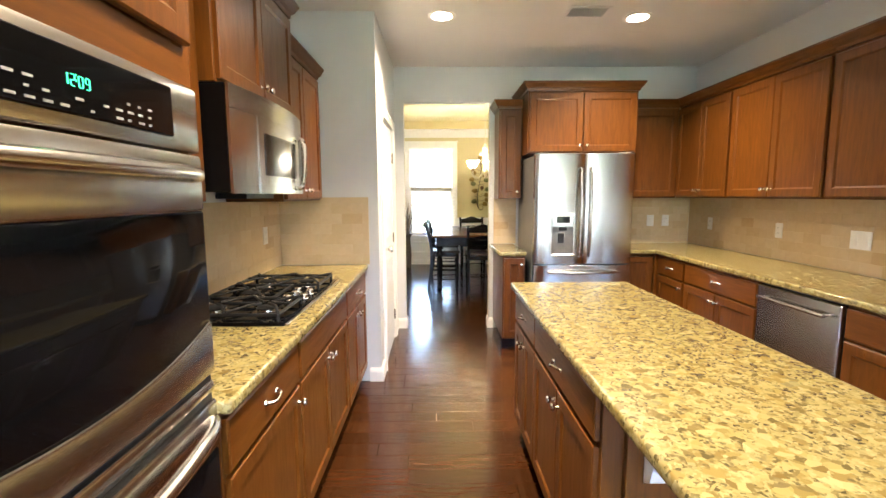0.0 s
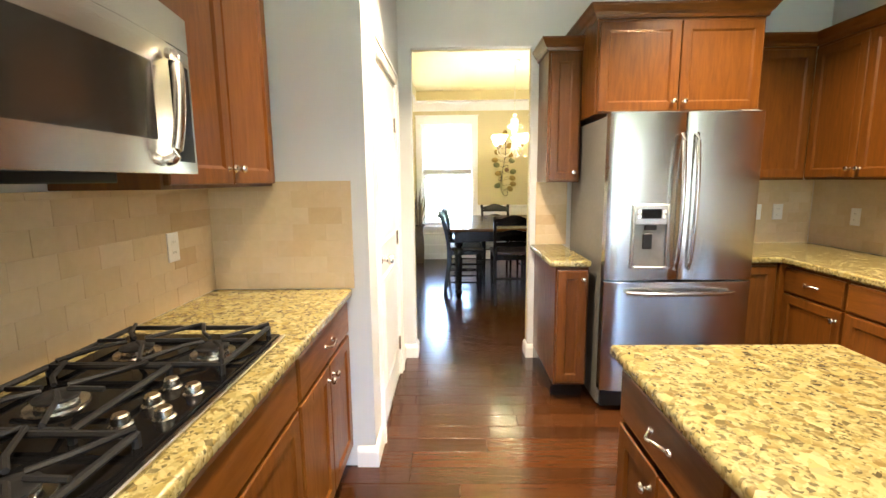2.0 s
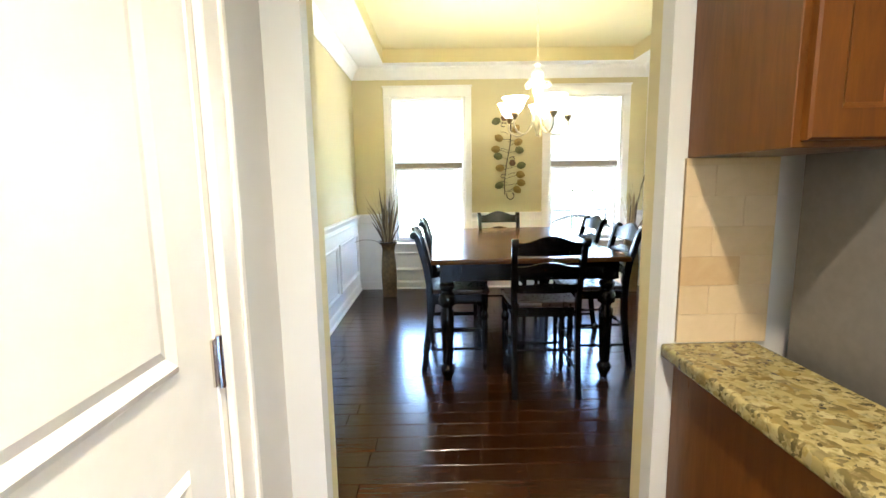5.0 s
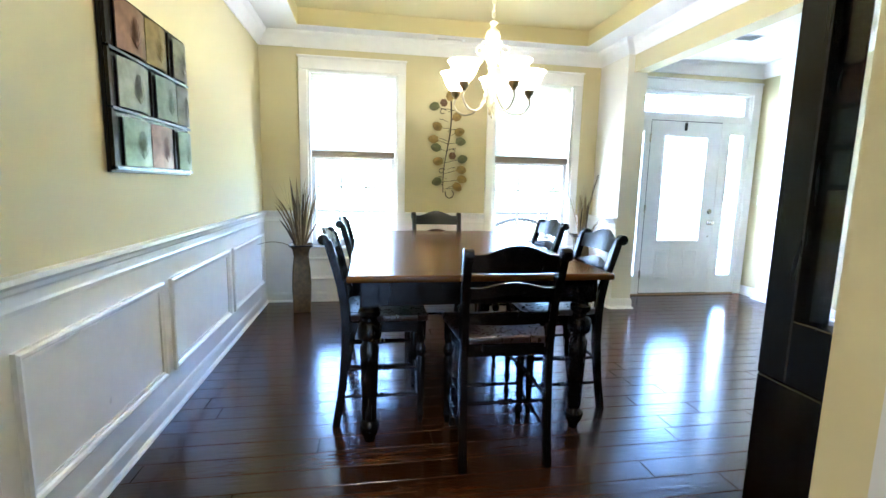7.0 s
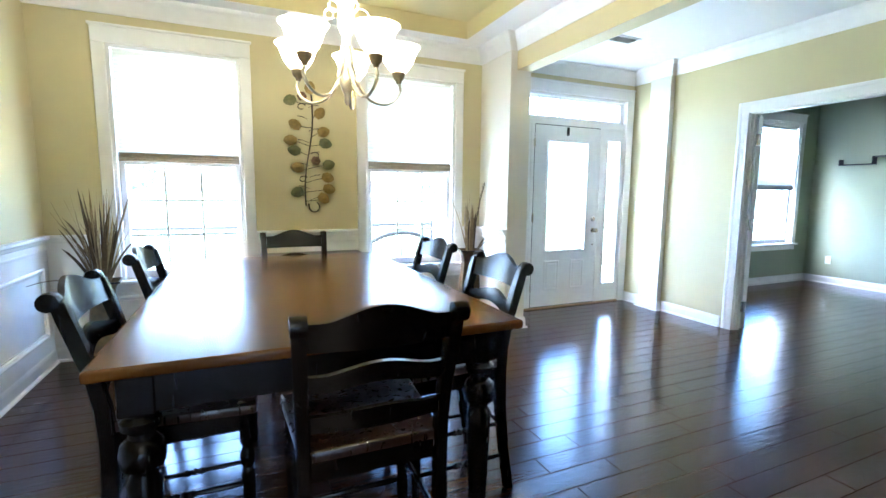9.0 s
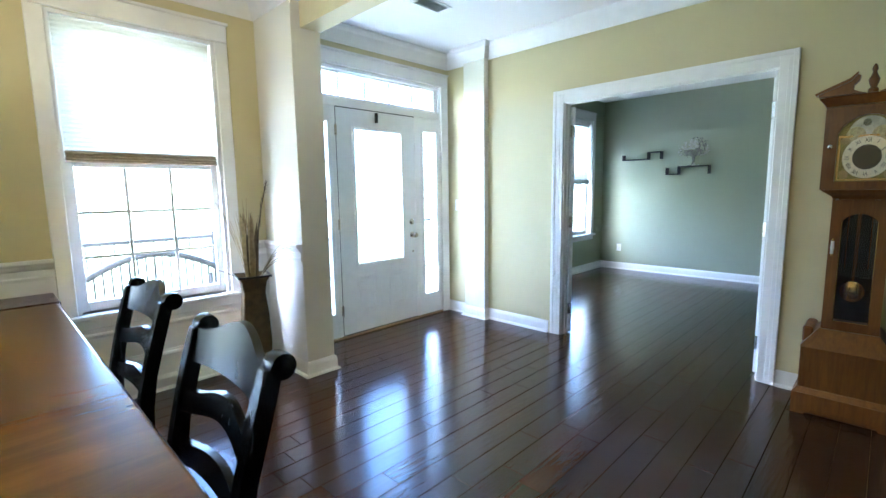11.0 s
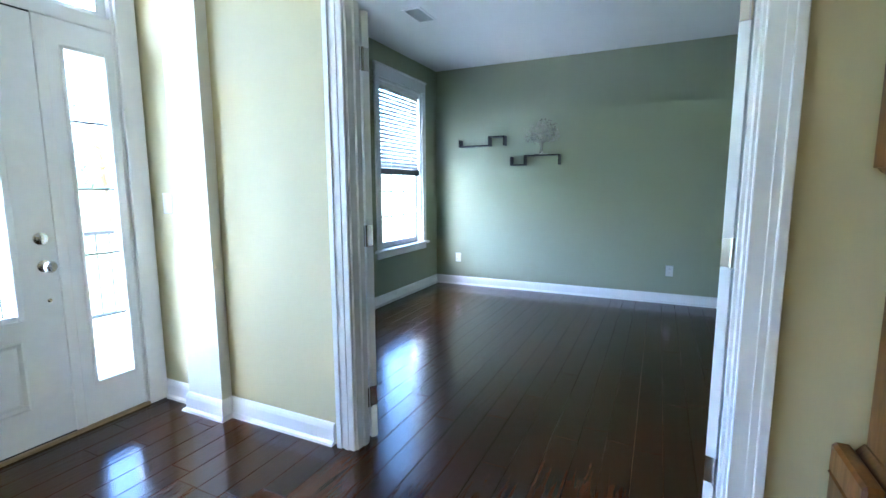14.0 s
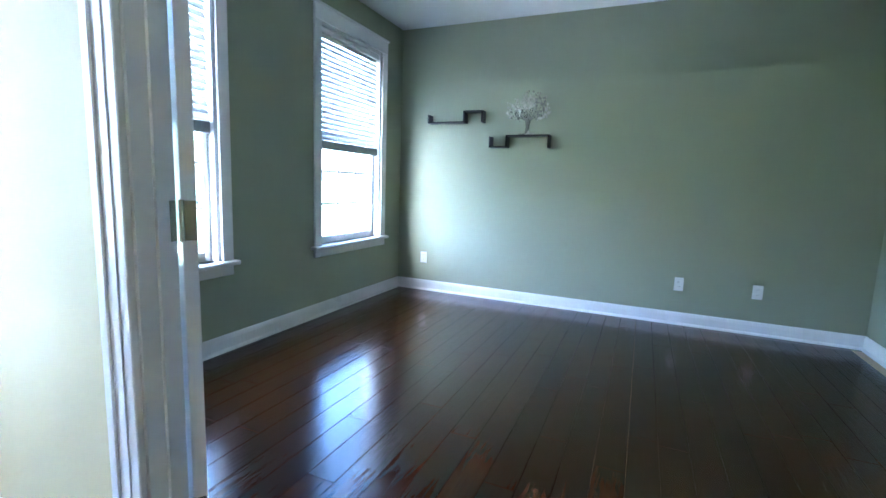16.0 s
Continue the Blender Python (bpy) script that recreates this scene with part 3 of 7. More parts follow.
# ---------------------------------------------------------------- windows
def window_unit(name, a, b, mat_shade, mat_rail, shade_z, slats):
    """A cased double-hung window with grilles in the lower sash and a half-lowered covering."""
    t = thing(name, (a, F, 0), 0, "white double-hung window with grilles and a half-lowered shade", "window", kind="structure")
    w = b - a
    c = 0.085
    bm = boxes((0, c, -0.022, -0.0005, SILL + 0.001, WTOP + 0.0, 0.004), (w - c, w, -0.022, -0.0005, SILL + 0.001, WTOP, 0.004), (-0.0, w, -0.024, -0.0005, WTOP + 0.001, WTOP + 0.115, 0.004), (-0.012, w + 0.012, -0.034, -0.0005, WTOP + 0.116, WTOP + 0.135, 0.004))
    part("casing", bm, M_TRIM, t)
    part("window_sill", boxes((-0.03, w + 0.03, -0.055, 0.10, SILL - 0.028, SILL, 0.006), (0.0, w, -0.020, -0.0005, SILL - 0.095, SILL - 0.029, 0.004)), M_TRIM, t)
    # jamb lining
    part("jamb", boxes((c - 0.001, c + 0.022, 0.0, 0.15, SILL, WTOP), (w - c - 0.022, w - c + 0.001, 0.0, 0.15, SILL, WTOP), (c + 0.022, w - c - 0.022, 0.0, 0.15, WTOP - 0.022, WTOP + 0.001)), M_TRIM, t)
    x0, x1, mid = c + 0.022, w - c - 0.022, 0.5 * (SILL + WTOP) + 0.03

    def sash(nm, z0, z1, y, grid):
        s = 0.042
        o = part(nm, boxes((x0, x0 + s, y, y + 0.035, z0, z1, 0.004), (x1 - s, x1, y, y + 0.035, z0, z1, 0.004), (x0 + s, x1 - s, y, y + 0.035, z0, z0 + s + 0.02, 0.004), (x0 + s, x1 - s, y, y + 0.035, z1 - s, z1, 0.004)), M_TRIM, t)
        g = part("pane", boxes((x0 + s, x1 - s, y + 0.016, y + 0.020, z0 + s + 0.02, z1 - s)), M_PANE, o)
        g.visible_shadow = False
        if grid:
            for k in (1, 2):
                xx = x0 + s + (x1 - x0 - 2 * s) * k / 3
                part("grille_bar", boxes((xx - 0.009, xx + 0.009, y + 0.007, y + 0.015, z0 + s + 0.02, z1 - s, 0.002)), M_TRIM, o)
                zz = z0 + s + 0.02 + (z1 - z0 - 2 * s - 0.02) * k / 3
                part("grille_bar", boxes((x0 + s, x1 - s, y + 0.0065, y + 0.0145, zz - 0.009, zz + 0.009, 0.002)), M_TRIM, o)
        return o

    sash("lower_sash", SILL + 0.002, mid + 0.02, 0.055, True)
    sash("upper_sash", mid - 0.02, WTOP - 0.024, 0.095, False)
    if slats:
        part("head_rail", boxes((x0 + 0.01, x1 - 0.01, 0.008, 0.045, WTOP - 0.07, WTOP - 0.024, 0.004)), M_TRIM, t)
        z = WTOP - 0.09
        while z > shade_z + 0.08:
            bm = bmesh.new()
            box(bm, x0 + 0.012, x1 - 0.012, -0.022, 0.022, -0.001, 0.001)
            bm.transform(pose(0, 0.03, z, 62))
            part("slat", bm, M_BLIND, t)
            z -= 0.042
        part("bottom_rail", boxes((x0 + 0.012, x1 - 0.012, 0.010, 0.048, shade_z, shade_z + 0.07, 0.004)), mat_rail, t, "grey stacked slats at the bottom of the blind")
        for xx in (0.25, 0.75):
            part("cord", tube(bmesh.new(), [(x0 + (x1 - x0) * xx, 0.005, WTOP - 0.07), (x0 + (x1 - x0) * xx, 0.005, shade_z + 0.06)], 0.0015, 5), M_TRIM, t)
    else:
        # woven shade: shallow horizontal ribs
        bm = bmesh.new()
        n = 58
        cols = [[bm.verts.new((x, 0.030 + (0.0035 if k % 2 else 0.0), WTOP - 0.024 - (WTOP - 0.024 - shade_z - 0.06) * k / n)) for x in (x0 + 0.008, x1 - 0.008)] for k in range(n + 1)]
        for p, q in zip(cols, cols[1:]):
            bm.faces.new((p[0], p[1], q[1], q[0]))
        back = bmesh.ops.extrude_face_region(bm, geom=bm.faces[:])
        bmesh.ops.translate(bm, verts=[v for v in back["geom"] if isinstance(v, bmesh.types.BMVert)], vec=(0, 0.002, 0))
        part("shade_fabric", bm, mat_shade, t)
        bm = bmesh.new()
        for k in range(4):
            box(bm, x0 + 0.006, x1 - 0.006, 0.012 + 0.004 * (k % 2), 0.05, shade_z + 0.017 * k, shade_z + 0.017 * k + 0.016, 0.004)
        part("shade_bottom", bm, mat_rail, t, "beige stacked folds at the bottom of the shade")
    return t


for k, (a, b) in enumerate(WIN_D):
    window_unit("window_%d" % (k + 1), a, b, M_SHADE, M_SHADEB, 1.525, False)
for k, (a, b) in enumerate(WIN_N):
    window_unit("window_%d" % (k + 3), a, b, M_BLIND, M_BLINDB, 1.40, True)


# ---------------------------------------------------------------- front door with sidelights and transom
def entry():
    t = thing("door_1", (0, F, 0), 0, "white entry door with leaded glass, sidelights and transom", "door", kind="structure")
    X0, X1, ZT = 2.955, 4.54, 2.40
    part("casing", boxes((X0 - 0.085, X0 + 0.01, -0.024, -0.0005, 0.001, ZT), (X1 - 0.01, X1 + 0.095, -0.024, -0.0005, 0.001, ZT), (X0 - 0.085, X1 + 0.095, -0.026, -0.0005, ZT + 0.001, ZT + 0.11), (X0 - 0.095, X1 + 0.1, -0.036, -0.0005, ZT + 0.111, ZT + 0.13), bev=0.004), M_TRIM, t)
    # posts, head rail between door and transom, threshold
    part("frame", boxes((X0, X0 + 0.025, 0.0, 0.14, 0.0, ZT), (X1 - 0.025, X1, 0.0, 0.14, 0.0, ZT), (X0 + 0.025, X1 - 0.025, 0.0, 0.14, ZT - 0.03, ZT), (X0 + 0.025, X1 - 0.025, 0.0, 0.14, 2.062, 2.135), (3.205, 3.25, 0.0, 0.14, 0.0, 2.062), (4.168, 4.215, 0.0, 0.14, 0.0, 2.062), bev=0.003), M_TRIM, t)
    part("threshold", boxes((X0, X1, -0.02, 0.16, -0.018, 0.016, 0.004)), M_BRONZE, t, "bronze threshold")
    # transom with five lights
    fr = part("transom", boxes((X0 + 0.025, X1 - 0.025, 0.03, 0.075, 2.136, 2.16), (X0 + 0.025, X1 - 0.025, 0.03, 0.075, 2.35, 2.369), (X0 + 0.025, X0 + 0.075, 0.03, 0.075, 2.16, 2.35), (X1 - 0.075, X1 - 0.025, 0.03, 0.075, 2.16, 2.35), bev=0.002), M_TRIM, t)
    ws = (X1 - X0 - 0.15) / 5
    for k in range(5):
        a = X0 + 0.075 + ws * k
        g = part("pane", boxes((a + 0.001, a + ws - 0.001, 0.05, 0.054, 2.16, 2.35)), M_PANE, fr)
        g.visible_shadow = False
        if k:
            part("muntin", boxes((a - 0.008, a + 0.008, 0.036, 0.068, 2.16, 2.35, 0.002)), M_BLINDB, fr, "thin grey muntin")
    # sidelights
    for a, b, g0, g1 in ((X0 + 0.025, 3.205, 3.005, 3.165), (4.215, X1 - 0.025, 4.285, 4.465)):
        s = part("sidelight", boxes((a, g0, 0.004, 0.05, 0.016, 2.061), (g1, b, 0.004, 0.05, 0.016, 2.061), (g0, g1, 0.004, 0.05, 0.016, 0.24), (g0, g1, 0.004, 0.05, 1.925, 2.061), (g0 - 0.018, g0, -0.008, 0.004, 0.222, 1.943, 0.003), (g1, g1 + 0.018, -0.008, 0.004, 0.222, 1.943, 0.003), (g0, g1, -0.008, 0.004, 0.222, 0.24, 0.003), (g0, g1, -0.008, 0.004, 1.925, 1.943, 0.003)), M_DOOR, t)
        g = part("pane", boxes((g0, g1, 0.024, 0.028, 0.24, 1.925)), M_PANE, s)
        g.visible_shadow = False
        for z in (0.575, 0.912, 1.25, 1.588):
            part("grille_bar", boxes((g0, g1, 0.014, 0.022, z - 0.007, z + 0.007, 0.002)), M_BLINDB, s)
    # the slab
    a, b, z0, z1 = 3.254, 4.164, 0.018, 2.056
    gx0, gx1, gz0, gz1 = 3.435, 3.99, 0.665, 1.885
    slab = part("slab", boxes((a, gx0, 0.002, 0.046, z0, z1), (gx1, b, 0.002, 0.046, z0, z1), (gx0, gx1, 0.002, 0.046, z0, gz0), (gx0, gx1, 0.002, 0.046, gz1, z1)), M_DOOR, t, "white six-foot-eight door slab")
    part("glass_frame", boxes((gx0 - 0.022, gx0 + 0.008, -0.010, 0.002, gz0 - 0.022, gz1 + 0.022, 0.004), (gx1 - 0.008, gx1 + 0.022, -0.010, 0.002, gz0 - 0.022, gz1 + 0.022, 0.004), (gx0 + 0.008, gx1 - 0.008, -0.010, 0.002, gz0 - 0.022, gz0 + 0.008, 0.004), (gx0 + 0.008, gx1 - 0.008, -0.010, 0.002, gz1 - 0.008, gz1 + 0.022, 0.004)), M_DOOR, slab)
    g = part("pane", boxes((gx0, gx1, 0.022, 0.028, gz0, gz1)), M_FROST, slab, "frosted door glass")
    g.visible_shadow = False
    # leading: a border and a small top and bottom motif
    bm = bmesh.new()
    xc = 0.5 * (gx0 + gx1)
    lead = [((gx0 + 0.05, gz0 + 0.06), (gx1 - 0.05, gz0 + 0.06)), ((gx0 + 0.05, gz1 - 0.06), (gx1 - 0.05, gz1 - 0.06)), ((gx0 + 0.05, gz0), (gx0 + 0.05, gz1)), ((gx1 - 0.05, gz0), (gx1 - 0.05, gz1)),
            ((gx0, gz0 + 0.16), (gx1, gz0 + 0.16)), ((gx0 + 0.05, gz0 + 0.115), (xc - 0.06, gz0 + 0.115)), ((xc, gz1), (xc, gz1 - 0.20)), ((xc - 0.08, gz1 - 0.13), (xc + 0.08, gz1 - 0.13)), ((xc, gz1 - 0.20), (xc - 0.05, gz1 - 0.13)), ((xc, gz1 - 0.20), (xc + 0.05, gz1 - 0.13)), ((gx0, gz1 - 0.14), (gx0 + 0.05, gz1 - 0.14)), ((gx1 - 0.05, gz1 - 0.22), (gx1, gz1 - 0.22))]
    for (p, q), (r, s) in lead:
        tube(bm, [(p, 0.020, q), (r, 0.020, s)], 0.0036, 5)
    part("leading", bm, M_LEAD, slab, "thin grey lead lines in the glass")
    for p0, p1 in ((3.425, 3.635), (3.795, 3.995)):
        part("panel", rings(p1 - p0, 0.345, [(0, 0.0025), (0, 0.0005), (0.012, -0.006), (0.028, 0.0), (0.045, -0.005)], p0, 0.205), M_DOOR, slab)
    for z, nm in ((0.885, "knob"), (1.018, "deadbolt")):
        if nm == "knob":
            part(nm, lathe(bmesh.new(), [(0.030, 0.0), (0.030, 0.006), (0.012, 0.012), (0.012, 0.032), (0.026, 0.045), (0.029, 0.058), (0.022, 0.070), (0.006, 0.073)], (4.11, 0.002, z), 18, "y"), M_CHROME, slab, "satin nickel knob", True)
        else:
            part(nm, lathe(bmesh.new(), [(0.030, 0.0), (0.030, 0.010), (0.022, 0.016), (0.004, 0.017)], (4.105, 0.002, z), 18, "y"), M_CHROME, slab, "satin nickel deadbolt", True)
    part("viewer", lathe(bmesh.new(), [(0.010, 0), (0.010, 0.004), (0.004, 0.006)], (4.115, 0.002, 0.715), 12, "y"), M_CHROME, slab)
    part("alarm_sensor", boxes((3.675, 3.70, -0.022, 0.002, 1.955, 2.045, 0.003)), M_BLACKP, slab, "small black alarm sensor")
    for z in (0.25, 1.04, 1.86):
        part("hinge", boxes((3.238, 3.262, -0.003, 0.002, z - 0.045, z + 0.045, 0.001)), M_CHROME, t)
        part("hinge_pin", lathe(bmesh.new(), [(0.006, -0.05), (0.006, 0.05)], (3.25, -0.006, z), 8), M_CHROME, t)
    part("weatherstrip", boxes((3.254, 4.164, -0.001, 0.003, 2.0565, 2.0635), (3.2505, 3.2545, -0.001, 0.003, 0.02, 2.0564), (3.254, 4.164, -0.001, 0.003, 0.0165, 0.0225)), M_BLACKP, t)


entry()


# ---------------------------------------------------------------- wide opening with a pair of glazed doors
def cased_opening():
    t = thing("door_2", (R, 0, 0), 0, "white cased opening into the den", "door frame", kind="structure")
    y0, y1, zt = OPEN[0], OPEN[1], OPEN[3]
    for side, x0, x1 in ((-1, -0.020, -0.0005), (1, DF - R + 0.0005, DF - R + 0.012)):
        s = 0.10
        rows = []
        for a, b in ((y0 + 0.012 - s, y0 + 0.012), (y1 - 0.012, y1 - 0.012 + s)):
            rows.append((x0, x1, a, b, 0.001, zt - 0.012 + s, 0.003))
            out = (a, a + 0.03) if a < y0 else (b - 0.03, b)
            rows.append(((x0 - 0.008, x0) if side < 0 else (x1, x1 + 0.008)) + out + (0.001, zt - 0.012 + s, 0.003))
            mid = 0.5 * (a + b)
            rows.append(((x0 - 0.004, x0) if side < 0 else (x1, x1 + 0.004)) + (mid - 0.02, mid + 0.004, 0.001, zt - 0.012 + s * 0.6, 0.002))
        rows.append((x0, x1, y0 + 0.0125, y1 - 0.0125, zt - 0.012, zt - 0.012 + s, 0.003))
        rows.append(((x0 - 0.008, x0) if side < 0 else (x1, x1 + 0.008)) + (y0 + 0.043 - s, y1 - 0.043 + s, zt - 0.042 + s, zt - 0.012 + s, 0.003))
        part("casing", boxes(*rows), M_TRIM, t)
    part("jamb", boxes((-0.0005, DF - R + 0.0005, y0 + 0.0005, y0 + 0.02, 0.001, zt), (-0.0005, DF - R + 0.0005, y1 - 0.02, y1 - 0.0005, 0.001, zt), (-0.0005, DF - R + 0.0005, y0 + 0.02, y1 - 0.02, zt - 0.02, zt - 0.0005), (0.045, 0.075, y0 + 0.02, y0 + 0.03, 0.001, zt - 0.02), (0.045, 0.075, y1 - 0.03, y1 - 0.02, 0.001, zt - 0.02)), M_TRIM, t)


cased_opening()


def den_door(name, loc, rz, flip):
    """A white ten-light glazed door leaf, local x from the hinge edge outwards."""
    t = thing(name, loc, rz, "white glazed door leaf folded back into the den", "door", "pair of den doors", "structure")
    w, h, d = 0.715, 2.03, 0.035
    s = 0.11
    part("leaf_frame", boxes((0, s, 0, d, 0, h, 0.002), (w - s, w, 0, d, 0, h, 0.002), (s, w - s, 0, d, 0, 0.23, 0.002), (s, w - s, 0, d, h - s, h, 0.002)), M_DOOR, t)
    nx, nz = 2, 5
    gx, gz = (w - 2 * s) / nx, (h - s - 0.23) / nz
    for i in range(nx):
        for k in range(nz):
            g = part("pane", boxes((s + gx * i + 0.002, s + gx * (i + 1) - 0.002, d / 2 - 0.002, d / 2 + 0.002, 0.23 + gz * k + 0.002, 0.23 + gz * (k + 1) - 0.002)), M_PANE, t)
            g.visible_shadow = False
    part("muntin", boxes((s + gx - 0.011, s + gx + 0.011, 0.004, d - 0.004, 0.23, h - s, 0.003)), M_DOOR, t)
    for k in range(1, nz):
        part("muntin", boxes((s, w - s, 0.0045, d - 0.0045, 0.23 + gz * k - 0.011, 0.23 + gz * k + 0.011, 0.003)), M_DOOR, t)
    for z in (0.22, 1.02, 1.82):
        hg = part("hinge", boxes((-0.003, 0.0, 0.002, d - 0.001, z - 0.05, z + 0.05, 0.001)), M_CHROME, t, "satin nickel hinge")
        part("pin", lathe(bmesh.new(), [(0.0065, -0.052), (0.0065, 0.052)], (-0.004, 0.0 if not flip else d, z), 10), M_CHROME, hg)
    part("knob", lathe(bmesh.new(), [(0.028, 0), (0.028, -0.006), (0.011, -0.012), (0.011, -0.03), (0.026, -0.042), (0.027, -0.056), (0.012, -0.066)], (w - 0.06, d, 0.95), 16, "y"), M_CHROME, t, "", True)


den_door("door_3", (DF + 0.016 + 0.030, OPEN[1] - 0.022 - 0.0175, 0.008), 60, True)
den_door("door_4", (DF + 0.036, OPEN[0] + 0.030, 0.008), -22, False)
for yy, sg in ((OPEN[1] - 0.02, -1), (OPEN[0] + 0.02, 1)):
    for z in (0.228, 1.028, 1.828):
        hp = part("hinge", boxes((DF - 0.034, DF + 0.002, min(yy, yy + sg * 0.003), max(yy, yy + sg * 0.003), z - 0.05, z + 0.05, 0.001)), M_CHROME)
        tagged(hp, "satin nickel hinge plate on the door jamb", "hinge", "hinge plates of the den doors")


# ---------------------------------------------------------------- pantry door
def pantry_door():
    t = thing("door_5", (-0.43, 3.53, 0), 90, "white two-panel pantry door, closed", "door", kind="structure")
    # local x runs north along the wall, -y faces the kitchen
    w = 0.83
    s = 0.075
    part("casing", boxes((-s, 0.0, -0.018, -0.0005, 0.001, 2.05), (w, w + s, -0.018, -0.0005, 0.001, 2.05), (-s, w + s, -0.018, -0.0005, 2.051, 2.05 + s), (-s, -s + 0.02, -0.026, -0.018, 0.001, 2.05 + s), (w + s - 0.02, w + s, -0.026, -0.018, 0.001, 2.05 + s), (-s + 0.02, w + s - 0.02, -0.026, -0.018, 2.03 + s, 2.05 + s), bev=0.003), M_TRIM, t)
    part("jamb", boxes((0, 0.018, 0.0, 0.12, 0, 2.05), (w - 0.018, w, 0.0, 0.12, 0, 2.05), (0.018, w - 0.018, 0.0, 0.12, 2.032, 2.05)), M_TRIM, t)
    slab = part("slab", boxes((0.02, w - 0.02, 0.003, 0.04, 0.008, 2.03, 0.002)), M_DOOR, t)
    for z, h in ((0.22, 0.66), (1.05, 0.82)):
        part("panel", rings(w - 0.27, h, [(0, 0.006), (0, 0.0025), (0.014, -0.006), (0.034, 0.0), (0.05, -0.004)], 0.135, z), M_DOOR, slab)
    part("knob", lathe(bmesh.new(), [(0.032, 0), (0.032, 0.006), (0.012, 0.012), (0.012, 0.034), (0.024, 0.042), (0.029, 0.054), (0.026, 0.066), (0.012, 0.073)], (0.10, 0.003, 0.985), 20, "y"), M_CHROME, slab, "satin nickel knob", True)
    for z in (0.25, 1.02, 1.78):
        hg = part("hinge", boxes((w - 0.035, w - 0.005, -0.003, 0.003, z - 0.045, z + 0.045, 0.001)), M_CHROME, t)
        part("pin", lathe(bmesh.new(), [(0.0065, -0.05), (0.0065, 0.05)], (w - 0.02, -0.006, z), 10), M_CHROME, hg)


pantry_door()


# ---------------------------------------------------------------- small fixtures on walls and ceilings
def wall_plate(loc, rz, kind, label, w=0.072, h=0.116):
    t = thing("electrical_outlet" if kind == "outlet" else "light_switch", loc, rz, label, "outlet" if kind == "outlet" else "switch", "wall plates")
    part("plate", rings(w, h, [(0, 0), (0, -0.004), (0.004, -0.006)], -w / 2, -h / 2), M_PLATE, t)
    n = max(1, round(w / 0.072))
    for k in range(n):
        xx = -w / 2 + w * (k + 0.5) / n
        if kind == "outlet":
            for z in (-0.021, 0.021):
                o = part("socket", boxes((xx - 0.016, xx + 0.016, -0.0075, -0.006, z - 0.013, z + 0.013, 0.001)), M_PLATE, t)
                part("slots", boxes((xx - 0.008, xx - 0.006, -0.0078, -0.0074, z - 0.004, z + 0.005), (xx + 0.006, xx + 0.008, -0.0078, -0.0074, z - 0.004, z + 0.005)), M_BLACKP, o)
        else:
            part("rocker", rings(0.033, 0.066, [(0, -0.005), (0, -0.008), (0.002, -0.0095)], xx - 0.0165, -0.033), M_PLATE, t)


for y, k in ((2.96, "outlet"), (1.25, "outlet")):
    wall_plate((KX0 + 0.011, y, 1.16), 90, k, "white outlet on the travertine backsplash")
wall_plate((2.26, KY - 0.011, 1.15), 0, "switch", "white switch on the travertine backsplash")
wall_plate((2.42, KY - 0.011, 1.15), 0, "outlet", "white outlet on the travertine backsplash")
wall_plate((KX1 - 0.011, 4.28, 1.14), -90, "outlet", "white outlet on the travertine backsplash")
wall_plate((KX1 - 0.011, 3.38, 1.14), -90, "outlet", "white outlet on the travertine backsplash")
wall_plate((KX1 - 0.011, 2.69, 1.13), -90, "switch", "white double switch on the travertine backsplash", 0.144)
wall_plate((R - 0.0005, 9.15, 1.17), -90, "switch", "white light switch on the foyer wall")
for y in (8.98, 6.50, 5.92):
    wall_plate((W - 0.0005, y, 0.357), -90, "outlet", "white outlet low on the sage wall")


def downlight(x, y):
    t = thing("recessed_light", (x, y, CEIL), 0, "lit recessed ceiling light with a white trim ring, some added out of view", "ceiling light", "kitchen downlights")
    part("trim_ring", lathe(bmesh.new(), [(0.074, 0.0), (0.100, -0.001), (0.102, -0.005), (0.094, -0.009), (0.076, -0.007)], n=28), M_TRIM, t, "", True)
    part("bulb", lathe(bmesh.new(), [(0.074, -0.0075), (0.06, -0.0092), (0.002, -0.0102)], n=24), M_CAN, t, "glowing warm lens", True)


# three of these are added out of view to light the kitchen
for cx, cy in CANS:
    downlight(cx, cy)


def ceiling_vent(x, y, w, d, z=CEIL):
    t = thing("ceiling_vent", (x, y, z), 0, "white slatted ceiling air vent", "vent")
    part("frame", boxes((-w / 2, w / 2, -d / 2, -d / 2 + 0.022, -0.008, 0), (-w / 2, w / 2, d / 2 - 0.022, d / 2, -0.008, 0), (-w / 2, -w / 2 + 0.022, -d / 2 + 0.022, d / 2 - 0.022, -0.008, 0), (w / 2 - 0.022, w / 2, -d / 2 + 0.022, d / 2 - 0.022, -0.008, 0), bev=0.002), M_TRIM, t)
    part("backing", boxes((-w / 2 + 0.02, w / 2 - 0.02, -d / 2 + 0.02, d / 2 - 0.02, -0.002, -0.0005)), M_BLINDB, t)
    k = int((d - 0.05) / 0.018)
    for i in range(k):
        bm = box(bmesh.new(), -w / 2 + 0.022, w / 2 - 0.022, -0.007, 0.007, -0.0008, 0.0008)
        bm.transform(pose(0, -d / 2 + 0.032 + 0.018 * i, -0.006, 35))
        part("slat", bm, M_TRIM, t)


ceiling_vent(1.085, 3.28, 0.30, 0.20)
ceiling_vent(3.57, 8.42, 0.30, 0.16)
ceiling_vent(0.85, 9.13, 0.30, 0.11)
ceiling_vent(6.62, 8.58, 0.33, 0.18)


